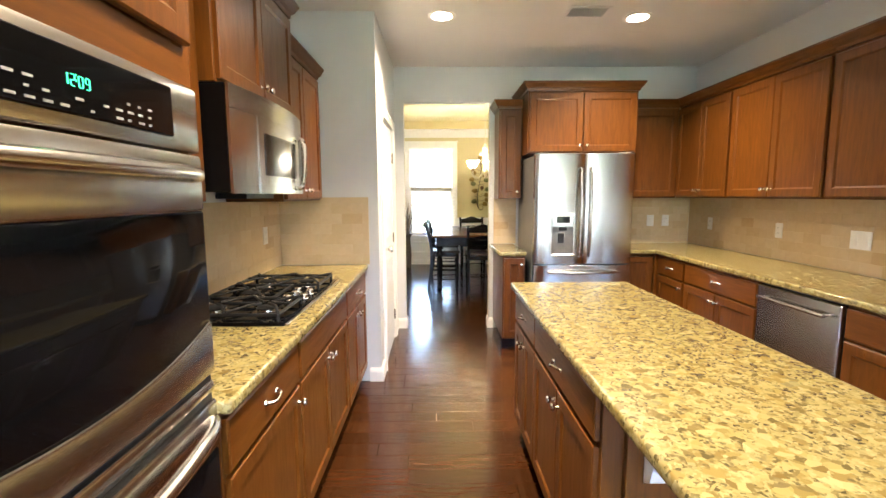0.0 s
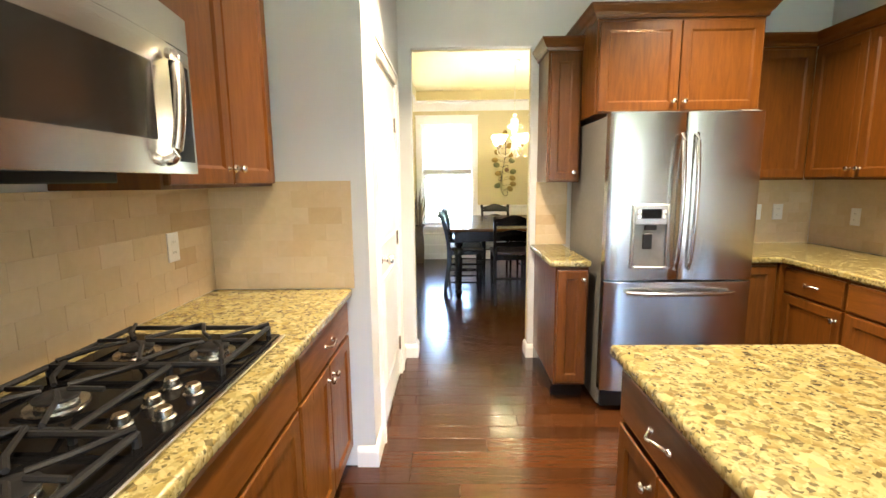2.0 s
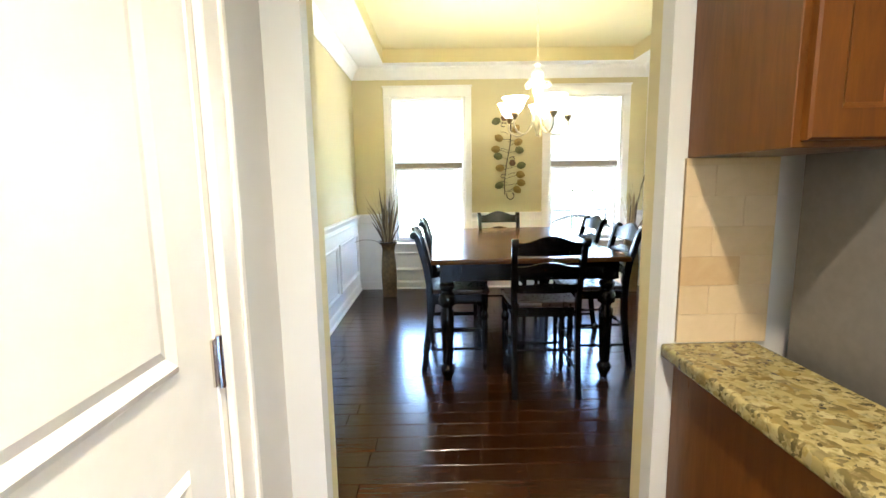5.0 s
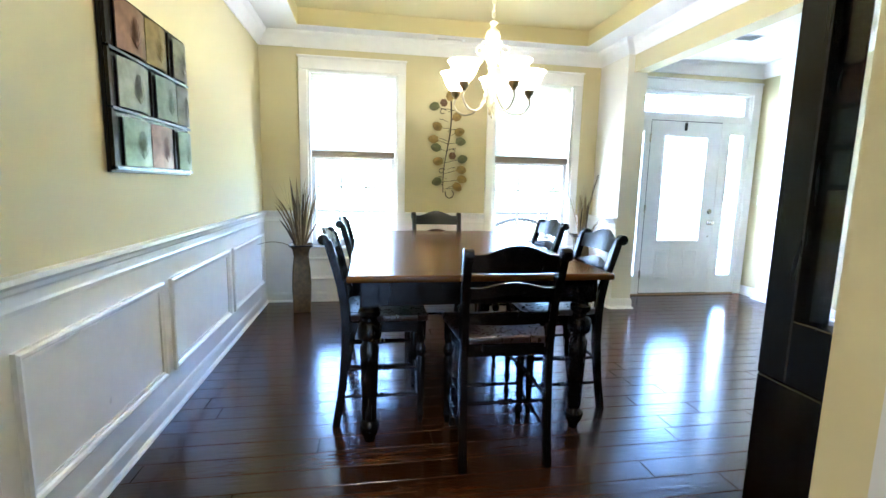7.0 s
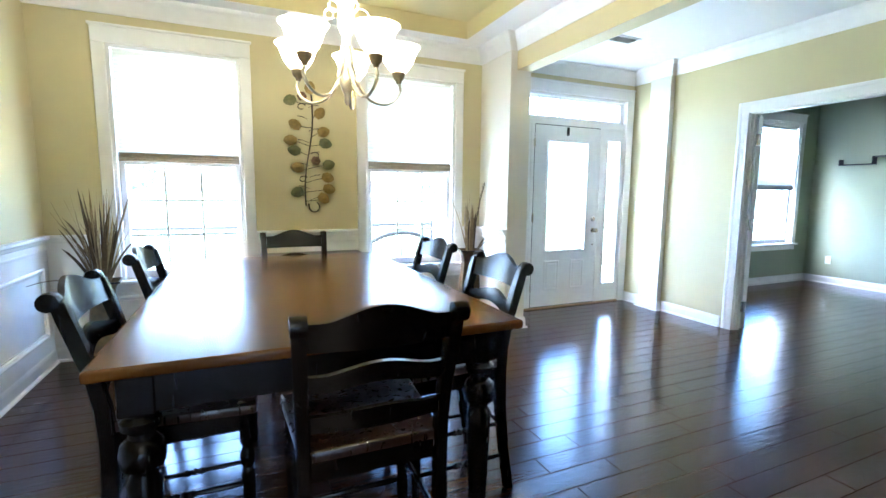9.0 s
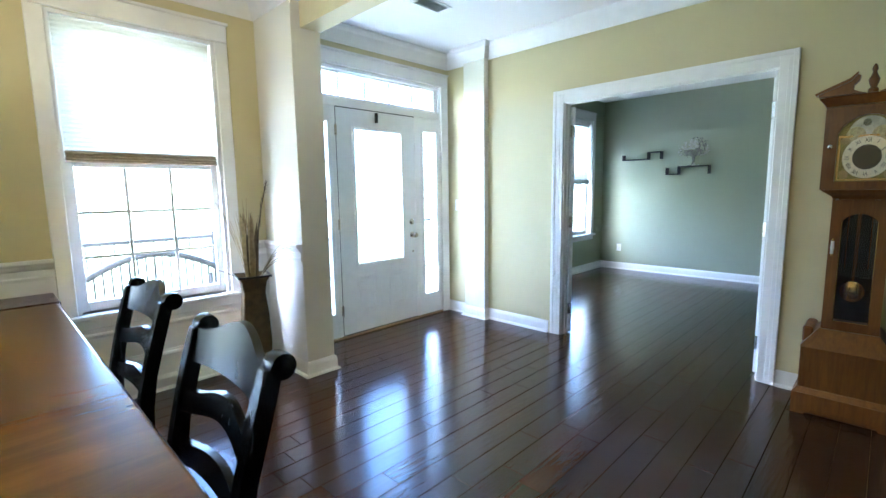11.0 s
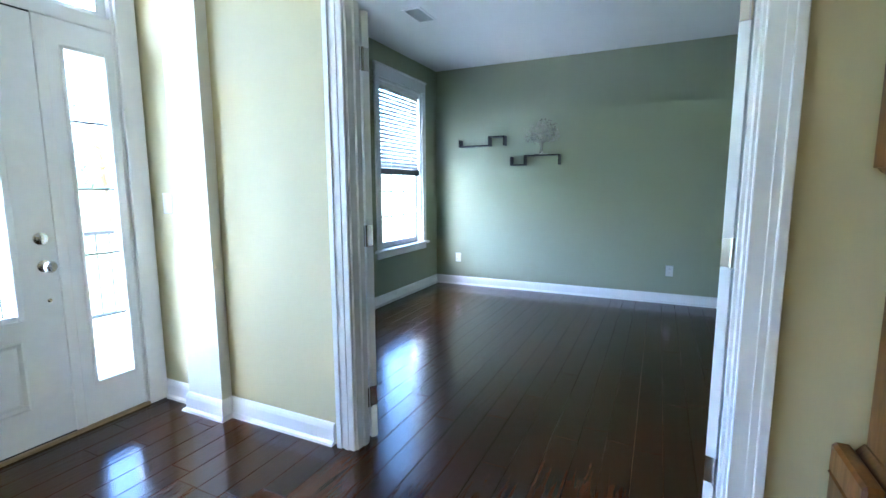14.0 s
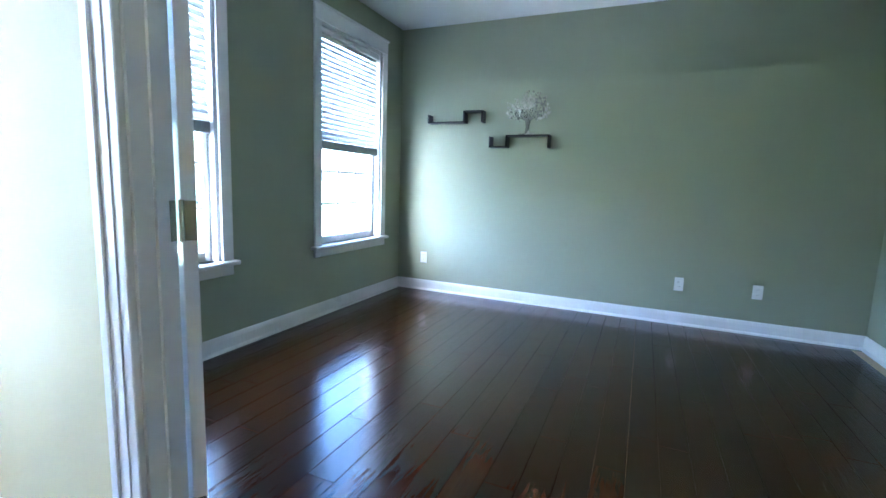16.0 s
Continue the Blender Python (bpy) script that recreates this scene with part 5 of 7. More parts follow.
# ---------------------------------------------------------------- refrigerator
def refrigerator():
    x0, w, yf = 0.848, 0.85, 3.80
    t = thing("refrigerator", (x0, yf, 0), 0, "stainless steel french-door refrigerator with an ice dispenser", "refrigerator")
    M_SIDE = plain("grey_fridge_side", (0.16, 0.155, 0.15), 0.45, 0.3)
    part("body", boxes((0.004, w - 0.004, 0.075, 0.82, 0.02, 1.765, 0.004)), M_SIDE, t, "grey enamelled case")
    for hx in (0.02, w - 0.12):
        part("top_hinge", boxes((hx, hx + 0.10, 0.03, 0.15, 1.7655, 1.785, 0.004)), M_SIDE, t)
    part("kick_grille", boxes((0.02, w - 0.02, 0.05, 0.08, 0.015, 0.125, 0.003)), M_BLACKP, t)

    def bowed(x0, x1, za, zb, bow=0.012, hole=None):
        bm = bmesh.new()
        n = 18
        cols = []
        for k in range(n + 1):
            x = x0 + (x1 - x0) * k / n
            s = 2 * (k / n) - 1
            d = -bow * (1 - s * s) + 0.012 * abs(s) ** 12
            cols.append([bm.verts.new(p) for p in ((x, d, za + 0.004), (x, d, zb - 0.004), (x, d + 0.004, zb), (x, 0.07, zb), (x, 0.07, za), (x, d + 0.004, za))])
        for p, q in zip(cols, cols[1:]):
            for j in range(6):
                bm.faces.new((p[j], q[j], q[(j + 1) % 6], p[(j + 1) % 6]))
        bm.faces.new(cols[0])
        bm.faces.new(cols[-1])
        return bm

    half = w / 2
    doors = []
    for a, b in ((0.0, half - 0.003), (half + 0.003, w)):
        doors.append(part("door", bowed(a, b, 0.823, 1.775), M_STEELV, t, "brushed steel refrigerator door", True))
    fz = part("freezer_drawer", bowed(0.0, w, 0.135, 0.814, 0.016), M_STEELV, t, "brushed steel freezer drawer", True)
    for k, x in enumerate((half - 0.038, half + 0.038)):
        bm = tube(bmesh.new(), [(x, -0.030 - 0.042 * math.sin(math.pi * q / 18) ** 0.6, 0.89 + 0.765 * q / 18) for q in range(19)], 0.013, 12)
        part("handle", bm, M_STEEL, doors[k], "curved steel door handle", True)
    bm = tube(bmesh.new(), [(0.12 + (w - 0.24) * q / 18, -0.030 - 0.045 * math.sin(math.pi * q / 18) ** 0.5, 0.755) for q in range(19)], 0.013, 12)
    part("handle", bm, M_STEEL, fz, "curved steel drawer handle", True)
    # dispenser
    d = part("dispenser", boxes((0.135, 0.150, -0.030, -0.004, 0.895, 1.265, 0.003), (0.330, 0.345, -0.030, -0.004, 0.895, 1.265, 0.003), (0.1505, 0.3295, -0.030, -0.004, 1.150, 1.265, 0.003)), M_STEEL, doors[0], "steel ice and water dispenser")
    part("recess", boxes((0.1505, 0.3295, -0.0145, -0.004, 0.9125, 1.1495, 0.001)), plain("dispenser_recess", (0.17, 0.160, 0.145), 0.4, 0.4), d, "grey dispenser recess")
    part("drip_tray", boxes((0.1505, 0.3295, -0.044, -0.004, 0.896, 0.912, 0.003)), M_STEEL, d)
    part("screen", boxes((0.185, 0.295, -0.0318, -0.0302, 1.185, 1.240, 0.0006)), M_BLACKG, d, "small black display")
    part("spout", boxes((0.205, 0.275, -0.028, -0.015, 1.118, 1.149, 0.004)), M_BLACKP, d, "dark ice spout")
    part("paddle", boxes((0.198, 0.254, -0.0265, -0.015, 1.01, 1.10, 0.005)), M_BLACKP, d, "black dispenser paddle")
    for bx in (0.163, 0.305):
        for bz in (1.188, 1.215):
            part("button", boxes((bx, bx + 0.016, -0.0318, -0.0302, bz, bz + 0.018, 0.0006)), M_PLATE, d)
    part("badge", boxes((w - 0.09, w - 0.04, -0.004, 0.004, 1.675, 1.69, 0.001)), M_CHROME, doors[1], "small plain maker's badge")


refrigerator()


# ---------------------------------------------------------------- dining table and chairs
def turned(bm, x, y, z0, z1, r, rows, n=14):
    """A turned leg: rows of (share of height, share of radius)."""
    return lathe(bm, [(r * q, z0 + (z1 - z0) * p) for p, q in rows], (x, y, 0), n)


def dining_table():
    x0, x1, y0, y1, zt = -0.068, 1.235, 6.41, 8.46, 0.85
    t = thing("dining_table", (x0, y0, 0), 0, "counter-height dining table with a honey brown top on black turned legs", "table")
    w, d = x1 - x0, y1 - y0
    part("tabletop", box(bmesh.new(), 0, w, 0, d, zt - 0.034, zt, 0.011, 3), M_TABLE, t, "honey brown stained table top", True)
    ins = 0.06
    for xa, xb, ya, yb in ((ins, w - ins, ins, ins + 0.025), (ins, w - ins, d - ins - 0.025, d - ins), (ins, ins + 0.025, ins + 0.025, d - ins - 0.025), (w - ins - 0.025, w - ins, ins + 0.025, d - ins - 0.025)):
        part("apron", boxes((xa, xb, ya, yb, zt - 0.155, zt - 0.0345, 0.002)), M_BLACKW, t, "black painted apron")
    rows = [(0.0, 0.42), (0.03, 0.5), (0.07, 0.78), (0.10, 0.92), (0.13, 0.78), (0.15, 0.55), (0.17, 0.62), (0.20, 0.62), (0.55, 0.80), (0.64, 0.84), (0.67, 0.62), (0.69, 0.62), (0.71, 1.0), (0.76, 1.08), (0.80, 0.95), (0.82, 0.62), (0.84, 0.60), (0.86, 0.92), (0.89, 0.95), (0.91, 0.72), (0.93, 0.72)]
    for lx in (0.105, w - 0.125):
        for ly in (0.10, d - 0.10):
            bm = turned(bmesh.new(), lx, ly, 0.0, 0.75, 0.056, rows)
            box(bm, lx - 0.045, lx + 0.045, ly - 0.045, ly + 0.045, 0.69, zt - 0.0345, 0.004)
            part("leg", bm, M_BLACKW, t, "black turned leg", True)


dining_table()


def dining_chair(loc, rz):
    """Faces local +y, the back at local -y."""
    t = thing("dining_chair", loc, rz, "black painted counter-height ladder-back chair with a scrolled back", "chair", "chairs round the dining table")
    sw, sh = 0.21, 0.60
    # seat, slightly wider in front
    bm = bmesh.new()
    lo = [bm.verts.new(p) for p in ((-0.195, -0.20, sh - 0.034), (0.195, -0.20, sh - 0.034), (0.225, 0.22, sh - 0.034), (-0.225, 0.22, sh - 0.034))]
    f = bm.faces.new(lo)
    r = bmesh.ops.extrude_face_region(bm, geom=[f])
    bmesh.ops.translate(bm, verts=[v for v in r["geom"] if isinstance(v, bmesh.types.BMVert)], vec=(0, 0, 0.034))
    bmesh.ops.bevel(bm, geom=bm.edges[:], offset=0.010, segments=2, affect="EDGES", profile=0.5)
    part("seat", bm, M_SEAT, t, "dark brown saddle seat", True)
    part("seat_frame", boxes((-0.185, 0.185, -0.19, -0.165, sh - 0.095, sh - 0.035), (-0.205, 0.205, 0.175, 0.20, sh - 0.095, sh - 0.035), (-0.198, -0.172, -0.165, 0.175, sh - 0.095, sh - 0.035), (0.172, 0.198, -0.165, 0.175, sh - 0.095, sh - 0.035), bev=0.003), M_BLACKW, t)

    def back_y(z):
        return -0.20 if z < sh else -0.20 - 0.10 * ((z - sh) / 0.42) ** 1.35

    for s in (-1, 1):
        bm = bmesh.new()
        prev = None
        zs = [0.0, 0.2, 0.4, 0.55, 0.65, 0.75, 0.85, 0.93, 0.985]
        for z in zs:
            yb = back_y(z) - (0.055 * (1 - z / 0.45) ** 1.5 if z < 0.45 else 0)
            hw, hd = 0.017, 0.024 if 0.3 < z < 0.7 else 0.020
            xc = s * (0.187 + 0.012 * max(0, z - sh) / 0.4)
            loop = [bm.verts.new(p) for p in ((xc - hw, yb - hd, z), (xc + hw, yb - hd, z), (xc + hw, yb + hd, z), (xc - hw, yb + hd, z))]
            if prev:
                for k in range(4):
                    bm.faces.new((prev[k], prev[(k + 1) % 4], loop[(k + 1) % 4], loop[k]))
            else:
                bm.faces.new(loop)
            prev = loop
        bm.faces.new(prev)
        bmesh.ops.bevel(bm, geom=[e for e in bm.edges if abs(e.verts[0].co.z - e.verts[1].co.z) > 0.02], offset=0.005, segments=1, affect="EDGES")
        # rolled ear
        lathe(bm, [(0.008, -0.021), (0.027, -0.019), (0.029, 0.0), (0.027, 0.019), (0.008, 0.021)], (s * 0.199, back_y(1.0) - 0.012, 0.985), 14, "x")
        part("back_post", bm, M_BLACKW, t, "", True)
        bm = turned(bmesh.new(), s * 0.19, 0.185, 0.0, sh - 0.036, 0.024, [(0, 0.5), (0.05, 0.62), (0.09, 0.9), (0.12, 0.7), (0.15, 0.62), (0.30, 0.8), (0.62, 0.95), (0.66, 0.7), (0.69, 1.05), (0.74, 1.1), (0.78, 0.7), (0.80, 0.7), (0.82, 1.0), (1.0, 1.0)], 10)
        part("front_leg", bm, M_BLACKW, t, "", True)

    def rail(z0, z1, top, bottom, name):
        """A curved slat with shaped top and bottom edges."""
        bm = bmesh.new()
        n = 16
        cols = []
        for k in range(n + 1):
            s = 2 * k / n - 1
            x = 0.178 * s
            a, b = z0 + bottom(s), z1 + top(s)
            ya, yb, bow = back_y(a), back_y(b), -0.022 * (1 - s * s)
            cols.append([bm.verts.new(p) for p in ((x, ya + bow - 0.009, a), (x, yb + bow - 0.009, b), (x, yb + bow + 0.009, b), (x, ya + bow + 0.009, a))])
        for p, q in zip(cols, cols[1:]):
            for j in range(4):
                bm.faces.new((p[j], q[j], q[(j + 1) % 4], p[(j + 1) % 4]))
        bm.faces.new(cols[0])
        bm.faces.new(cols[-1])
        return part(name, bm, M_BLACKW, t, "", True)

    hump = lambda s: 0.042 * max(0.0, math.cos(min(1.0, abs(s) / 0.8) * math.pi / 2)) ** 1.4
    rail(0.905, 0.985, hump, lambda s: 0.0, "crest_rail")
    rail(0.785, 0.835, lambda s: 0.7 * hump(s), lambda s: 0.5 * hump(s), "back_slat")
    rail(0.665, 0.715, lambda s: 0.3 * hump(s), lambda s: 0.0, "back_slat")

    def stretcher(a, b):
        bm = bmesh.new()
        pa, pb = Vector(a), Vector(b)
        ln = (pb - pa).length
        prof = [(0.008, 0.0), (0.010, 0.25 * ln), (0.008, 0.40 * ln), (0.014, 0.44 * ln), (0.009, 0.47 * ln), (0.015, 0.5 * ln), (0.009, 0.53 * ln), (0.014, 0.56 * ln), (0.008, 0.60 * ln), (0.010, 0.75 * ln), (0.008, ln)]
        lathe(bm, prof, (0, 0, 0), 8)
        bm.transform(Matrix.Translation(pa) @ (pb - pa).to_track_quat("Z", "Y").to_matrix().to_4x4())
        part("stretcher", bm, M_BLACKW, t, "", True)

    stretcher((-0.19, 0.185, 0.20), (0.19, 0.185, 0.20))
    stretcher((-0.187, -0.215, 0.30), (0.187, -0.215, 0.30))
    for s in (-1, 1):
        stretcher((s * 0.187, -0.225, 0.16), (s * 0.19, 0.185, 0.16))
        stretcher((s * 0.187, -0.205, 0.31), (s * 0.19, 0.185, 0.31))
    for ob in t.children:
        ob.scale.x = 1.05
    return t


chair = dining_chair((0.645, 6.455, 0), -1)
for x, y, rz in ((0.12, 6.86, -90), (0.15, 7.72, -91), (1.105, 6.88, 90), (1.12, 7.66, 91), (0.65, 8.21, 180)):
    copy_thing(chair, pose(x, y, 0, 0, 0, rz))


# ---------------------------------------------------------------- chandelier
def chandelier():
    cx, cy, RAISE, LOW = 0.765, 7.15, 0.04, 0.78
    M_CREAM = plain("antique_cream_metal", (0.62, 0.56, 0.40), 0.38, 0.238, grain=30, vary=0.1)
    m, n, l, b = material("white_glass_shade")
    b.inputs["Base Color"].default_value, b.inputs["Roughness"].default_value = (0.9, 0.88, 0.82, 1), 0.3
    tl, mx = n.new("ShaderNodeBsdfTranslucent"), n.new("ShaderNodeMixShader")
    tl.inputs[0].default_value = (0.95, 0.92, 0.85, 1)
    mx.inputs[0].default_value = 0.6
    l.new(b.outputs[0], mx.inputs[1])
    l.new(tl.outputs[0], mx.inputs[2])
    l.new(mx.outputs[0], n["Material Output"].inputs[0])
    M_LITGLASS = m
    t = thing("chandelier", (cx, cy, 0), 0, "cream scrolled chandelier with five lit white glass shades", "chandelier")
    dz = 0.035
    part("canopy", lathe(bmesh.new(), [(0.065, TZ - 0.001), (0.065, TZ - 0.012), (0.04, TZ - 0.03), (0.012, TZ - 0.04)], n=20), M_CREAM, t, "", True)
    z = TZ - 0.04
    k = 0
    while z > 2.26:
        bm = bmesh.new()
        pts = [(0.010 * math.cos(a), 0, z - 0.018 + 0.022 * math.sin(a)) for a in [2 * math.pi * q / 10 for q in range(11)]]
        tube(bm, pts, 0.0022, 5)
        if k % 2:
            bm.transform(pose(0, 0, 0, 0, 0, 90))
        part("chain_link", bm, M_CREAM, t, "", True)
        z -= 0.034
        k += 1
    part("column", lathe(bmesh.new(), [(0.008, 2.34), (0.024, 2.33), (0.012, 2.31), (0.014, 2.29), (0.036, 2.265), (0.046, 2.225), (0.036, 2.18), (0.018, 2.14), (0.022, 2.11), (0.016, 2.08), (0.018, 1.95), (0.026, 1.90), (0.018, 1.86), (0.030, 1.80), (0.036, 1.77), (0.022, 1.72), (0.010, 1.68), (0.014, 1.66), (0.004, 1.64)], n=18), M_CREAM, t, "", True)
    for k in range(5):
        an = radians(72 * k + 215)
        c, s = math.cos(an), math.sin(an)
        prof = [(0.02, 1.96), (0.032, 1.84), (0.06, 1.74), (0.11, 1.675), (0.17, 1.66), (0.22, 1.69), (0.247, 1.745), (0.238, 1.79)]
        # smooth the arm
        fine = []
        for q in range(len(prof) - 1):
            for u in range(4):
                w = u / 4
                p0, p1, p2, p3 = prof[max(q - 1, 0)], prof[q], prof[q + 1], prof[min(q + 2, len(prof) - 1)]
                fine.append(tuple(0.5 * (2 * b1 + (c1 - a1) * w + (2 * a1 - 5 * b1 + 4 * c1 - d1) * w * w + (3 * b1 - a1 - 3 * c1 + d1) * w ** 3) for a1, b1, c1, d1 in zip(p0, p1, p2, p3)))
        fine.append(prof[-1])
        arm = part("arm", tube(bmesh.new(), [(c * r, s * r, z) for r, z in fine], 0.0075, 8), M_CREAM, t, "", True)
        scroll = [(0.018 + 0.004 * q, 2.02 + 0.012 * q) for q in range(6)] + [(0.075 + (0.044 - 0.0026 * q) * math.cos(3.6 - 0.55 * q), 2.135 + (0.050 - 0.003 * q) * math.sin(3.6 - 0.55 * q)) for q in range(13)]
        part("scroll", tube(bmesh.new(), [(c * r, s * r, z) for r, z in scroll], 0.005, 6), M_CREAM, arm, "", True)
        part("cup", lathe(bmesh.new(), [(0.006, 1.785), (0.012, 1.79), (0.012, 1.80), (0.024, 1.815), (0.032, 1.845), (0.030, 1.85)], (c * 0.238, s * 0.238, 0), 14), M_BRONZE, arm, "antique bronze cup", True)
        # bell-shaped glass, open at the top, with wall thickness
        out = [(0.030, 1.846), (0.048, 1.87), (0.066, 1.905), (0.076, 1.94), (0.082, 1.965), (0.100, 1.99)]
        bm = bmesh.new()
        loops = [[bm.verts.new((c * 0.238 + r * math.cos(2 * math.pi * q / 24), s * 0.238 + r * math.sin(2 * math.pi * q / 24), z)) for q in range(24)] for r, z in out + [(r - 0.003, z + 0.001) for r, z in out[::-1]]]
        for p, q in zip(loops, loops[1:] + loops[:1]):
            for j in range(24):
                bm.faces.new((p[j], p[(j + 1) % 24], q[(j + 1) % 24], q[j]))
        part("shade", bm, M_LITGLASS, arm, "lit white bell glass shade", True)
        part("bulb", lathe(bmesh.new(), [(0.012, 1.852), (0.014, 1.875), (0.024, 1.90), (0.026, 1.92), (0.016, 1.94), (0.003, 1.946)], (c * 0.238, s * 0.238, 0), 14), glow("lit_bulb", (1.0, 0.84, 0.58), 1.2), arm, "glowing bulb", True)
        lamp("chandelier_lamp", "POINT", pose(cx + c * 0.238, cy + s * 0.238, 1.66 + 0.345 * LOW + RAISE), 0.32, (1.0, 0.80, 0.52), 0.02)

    for ob in t.children:
        if not ob.name.startswith(("canopy", "chain_link")):
            ob.location.z += RAISE + 1.66 * (1 - LOW)
            ob.scale.z = LOW


chandelier()


# ---------------------------------------------------------------- wall art
def wall_panel_art():
    t = thing("metal_wall_art", (DX0 + 0.001, 6.47, 1.285), 90, "dark framed wall art of embossed metal tiles in three rows", "wall art")
    w, h = 0.93, 0.75
    part("backing", boxes((0, w, -0.018, 0, 0, h, 0.003)), M_BLACKW, t, "black wooden backing")
    tints = {"copper": (0.22, 0.13, 0.09), "gold": (0.25, 0.20, 0.09), "grey": (0.24, 0.25, 0.22), "rose": (0.30, 0.20, 0.18), "green": (0.22, 0.26, 0.20)}
    mats = {k: plain("patinated_%s_metal" % k, v, 0.35, 0.75, grain=18, vary=0.25, rel=0.35) for k, v in tints.items()}
    rows = [(0.03, [(0.11, 0.27, "green"), (0.39, 0.26, "rose"), (0.74, 0.19, "green")]), (0.275, [(0.09, 0.30, "grey"), (0.48, 0.26, "green"), (0.75, 0.18, "grey")]), (0.515, [(0.10, 0.28, "copper"), (0.39, 0.24, "gold"), (0.73, 0.19, "grey")])]
    for z, tiles in rows:
        part("ledge", boxes((0.0, w, -0.034, -0.0185, z - 0.018, z - 0.004, 0.002)), plain("blued_steel", (0.20, 0.24, 0.30), 0.25, 0.9, rel=0.0), t, "blue-grey metal ledge")
        for a, ln, c in tiles:
            bm = bmesh.new()
            n = 10
            cols = []
            for k in range(n + 1):
                x = a + ln * k / n
                y = -0.030 - 0.016 * math.sin(math.pi * k / n)
                cols.append([bm.verts.new(p) for p in ((x, y, z + 0.002), (x, y, z + 0.208), (x, y + 0.006, z + 0.208), (x, y + 0.006, z + 0.002))])
            for p, q in zip(cols, cols[1:]):
                for j in range(4):
                    bm.faces.new((p[j], q[j], q[(j + 1) % 4], p[(j + 1) % 4]))
            bm.faces.new(cols[0])
            bm.faces.new(cols[-1])
            o = part("metal_tile", bm, mats[c], t, "embossed %s metal tile" % c, True)
            # raised fern
            bm = bmesh.new()
            xc, zc = a + ln * 0.52, z + 0.035
            for k in range(9):
                an = radians(20 + 140 * k / 8)
                pts = [(xc + q * 0.06 * math.cos(an), -0.030 - 0.016 * math.sin(math.pi * min(1, max(0, (xc + q * 0.06 * math.cos(an) - a) / ln))) - 0.001, zc + q * 0.13 * math.sin(an)) for q in (0.0, 0.35, 0.7, 1.0)]
                tube(bm, pts, 0.0026, 5, 0.0008)
            part("fern_relief", bm, mats[c], o, "", True)
        for x in [r[0] + r[1] for r in tiles[:-1]]:
            if min(abs(x - r[0]) for r in tiles) > 0.03:
                part("divider", boxes((x + 0.006, x + 0.014, -0.040, -0.0185, z, z + 0.21, 0.001)), M_BLACKW, t)
    t.scale.x = 0.915
    part("side_post", boxes((0.0, 0.022, -0.034, -0.0185, 0.012, h, 0.002)), M_BLACKW, t)


wall_panel_art()


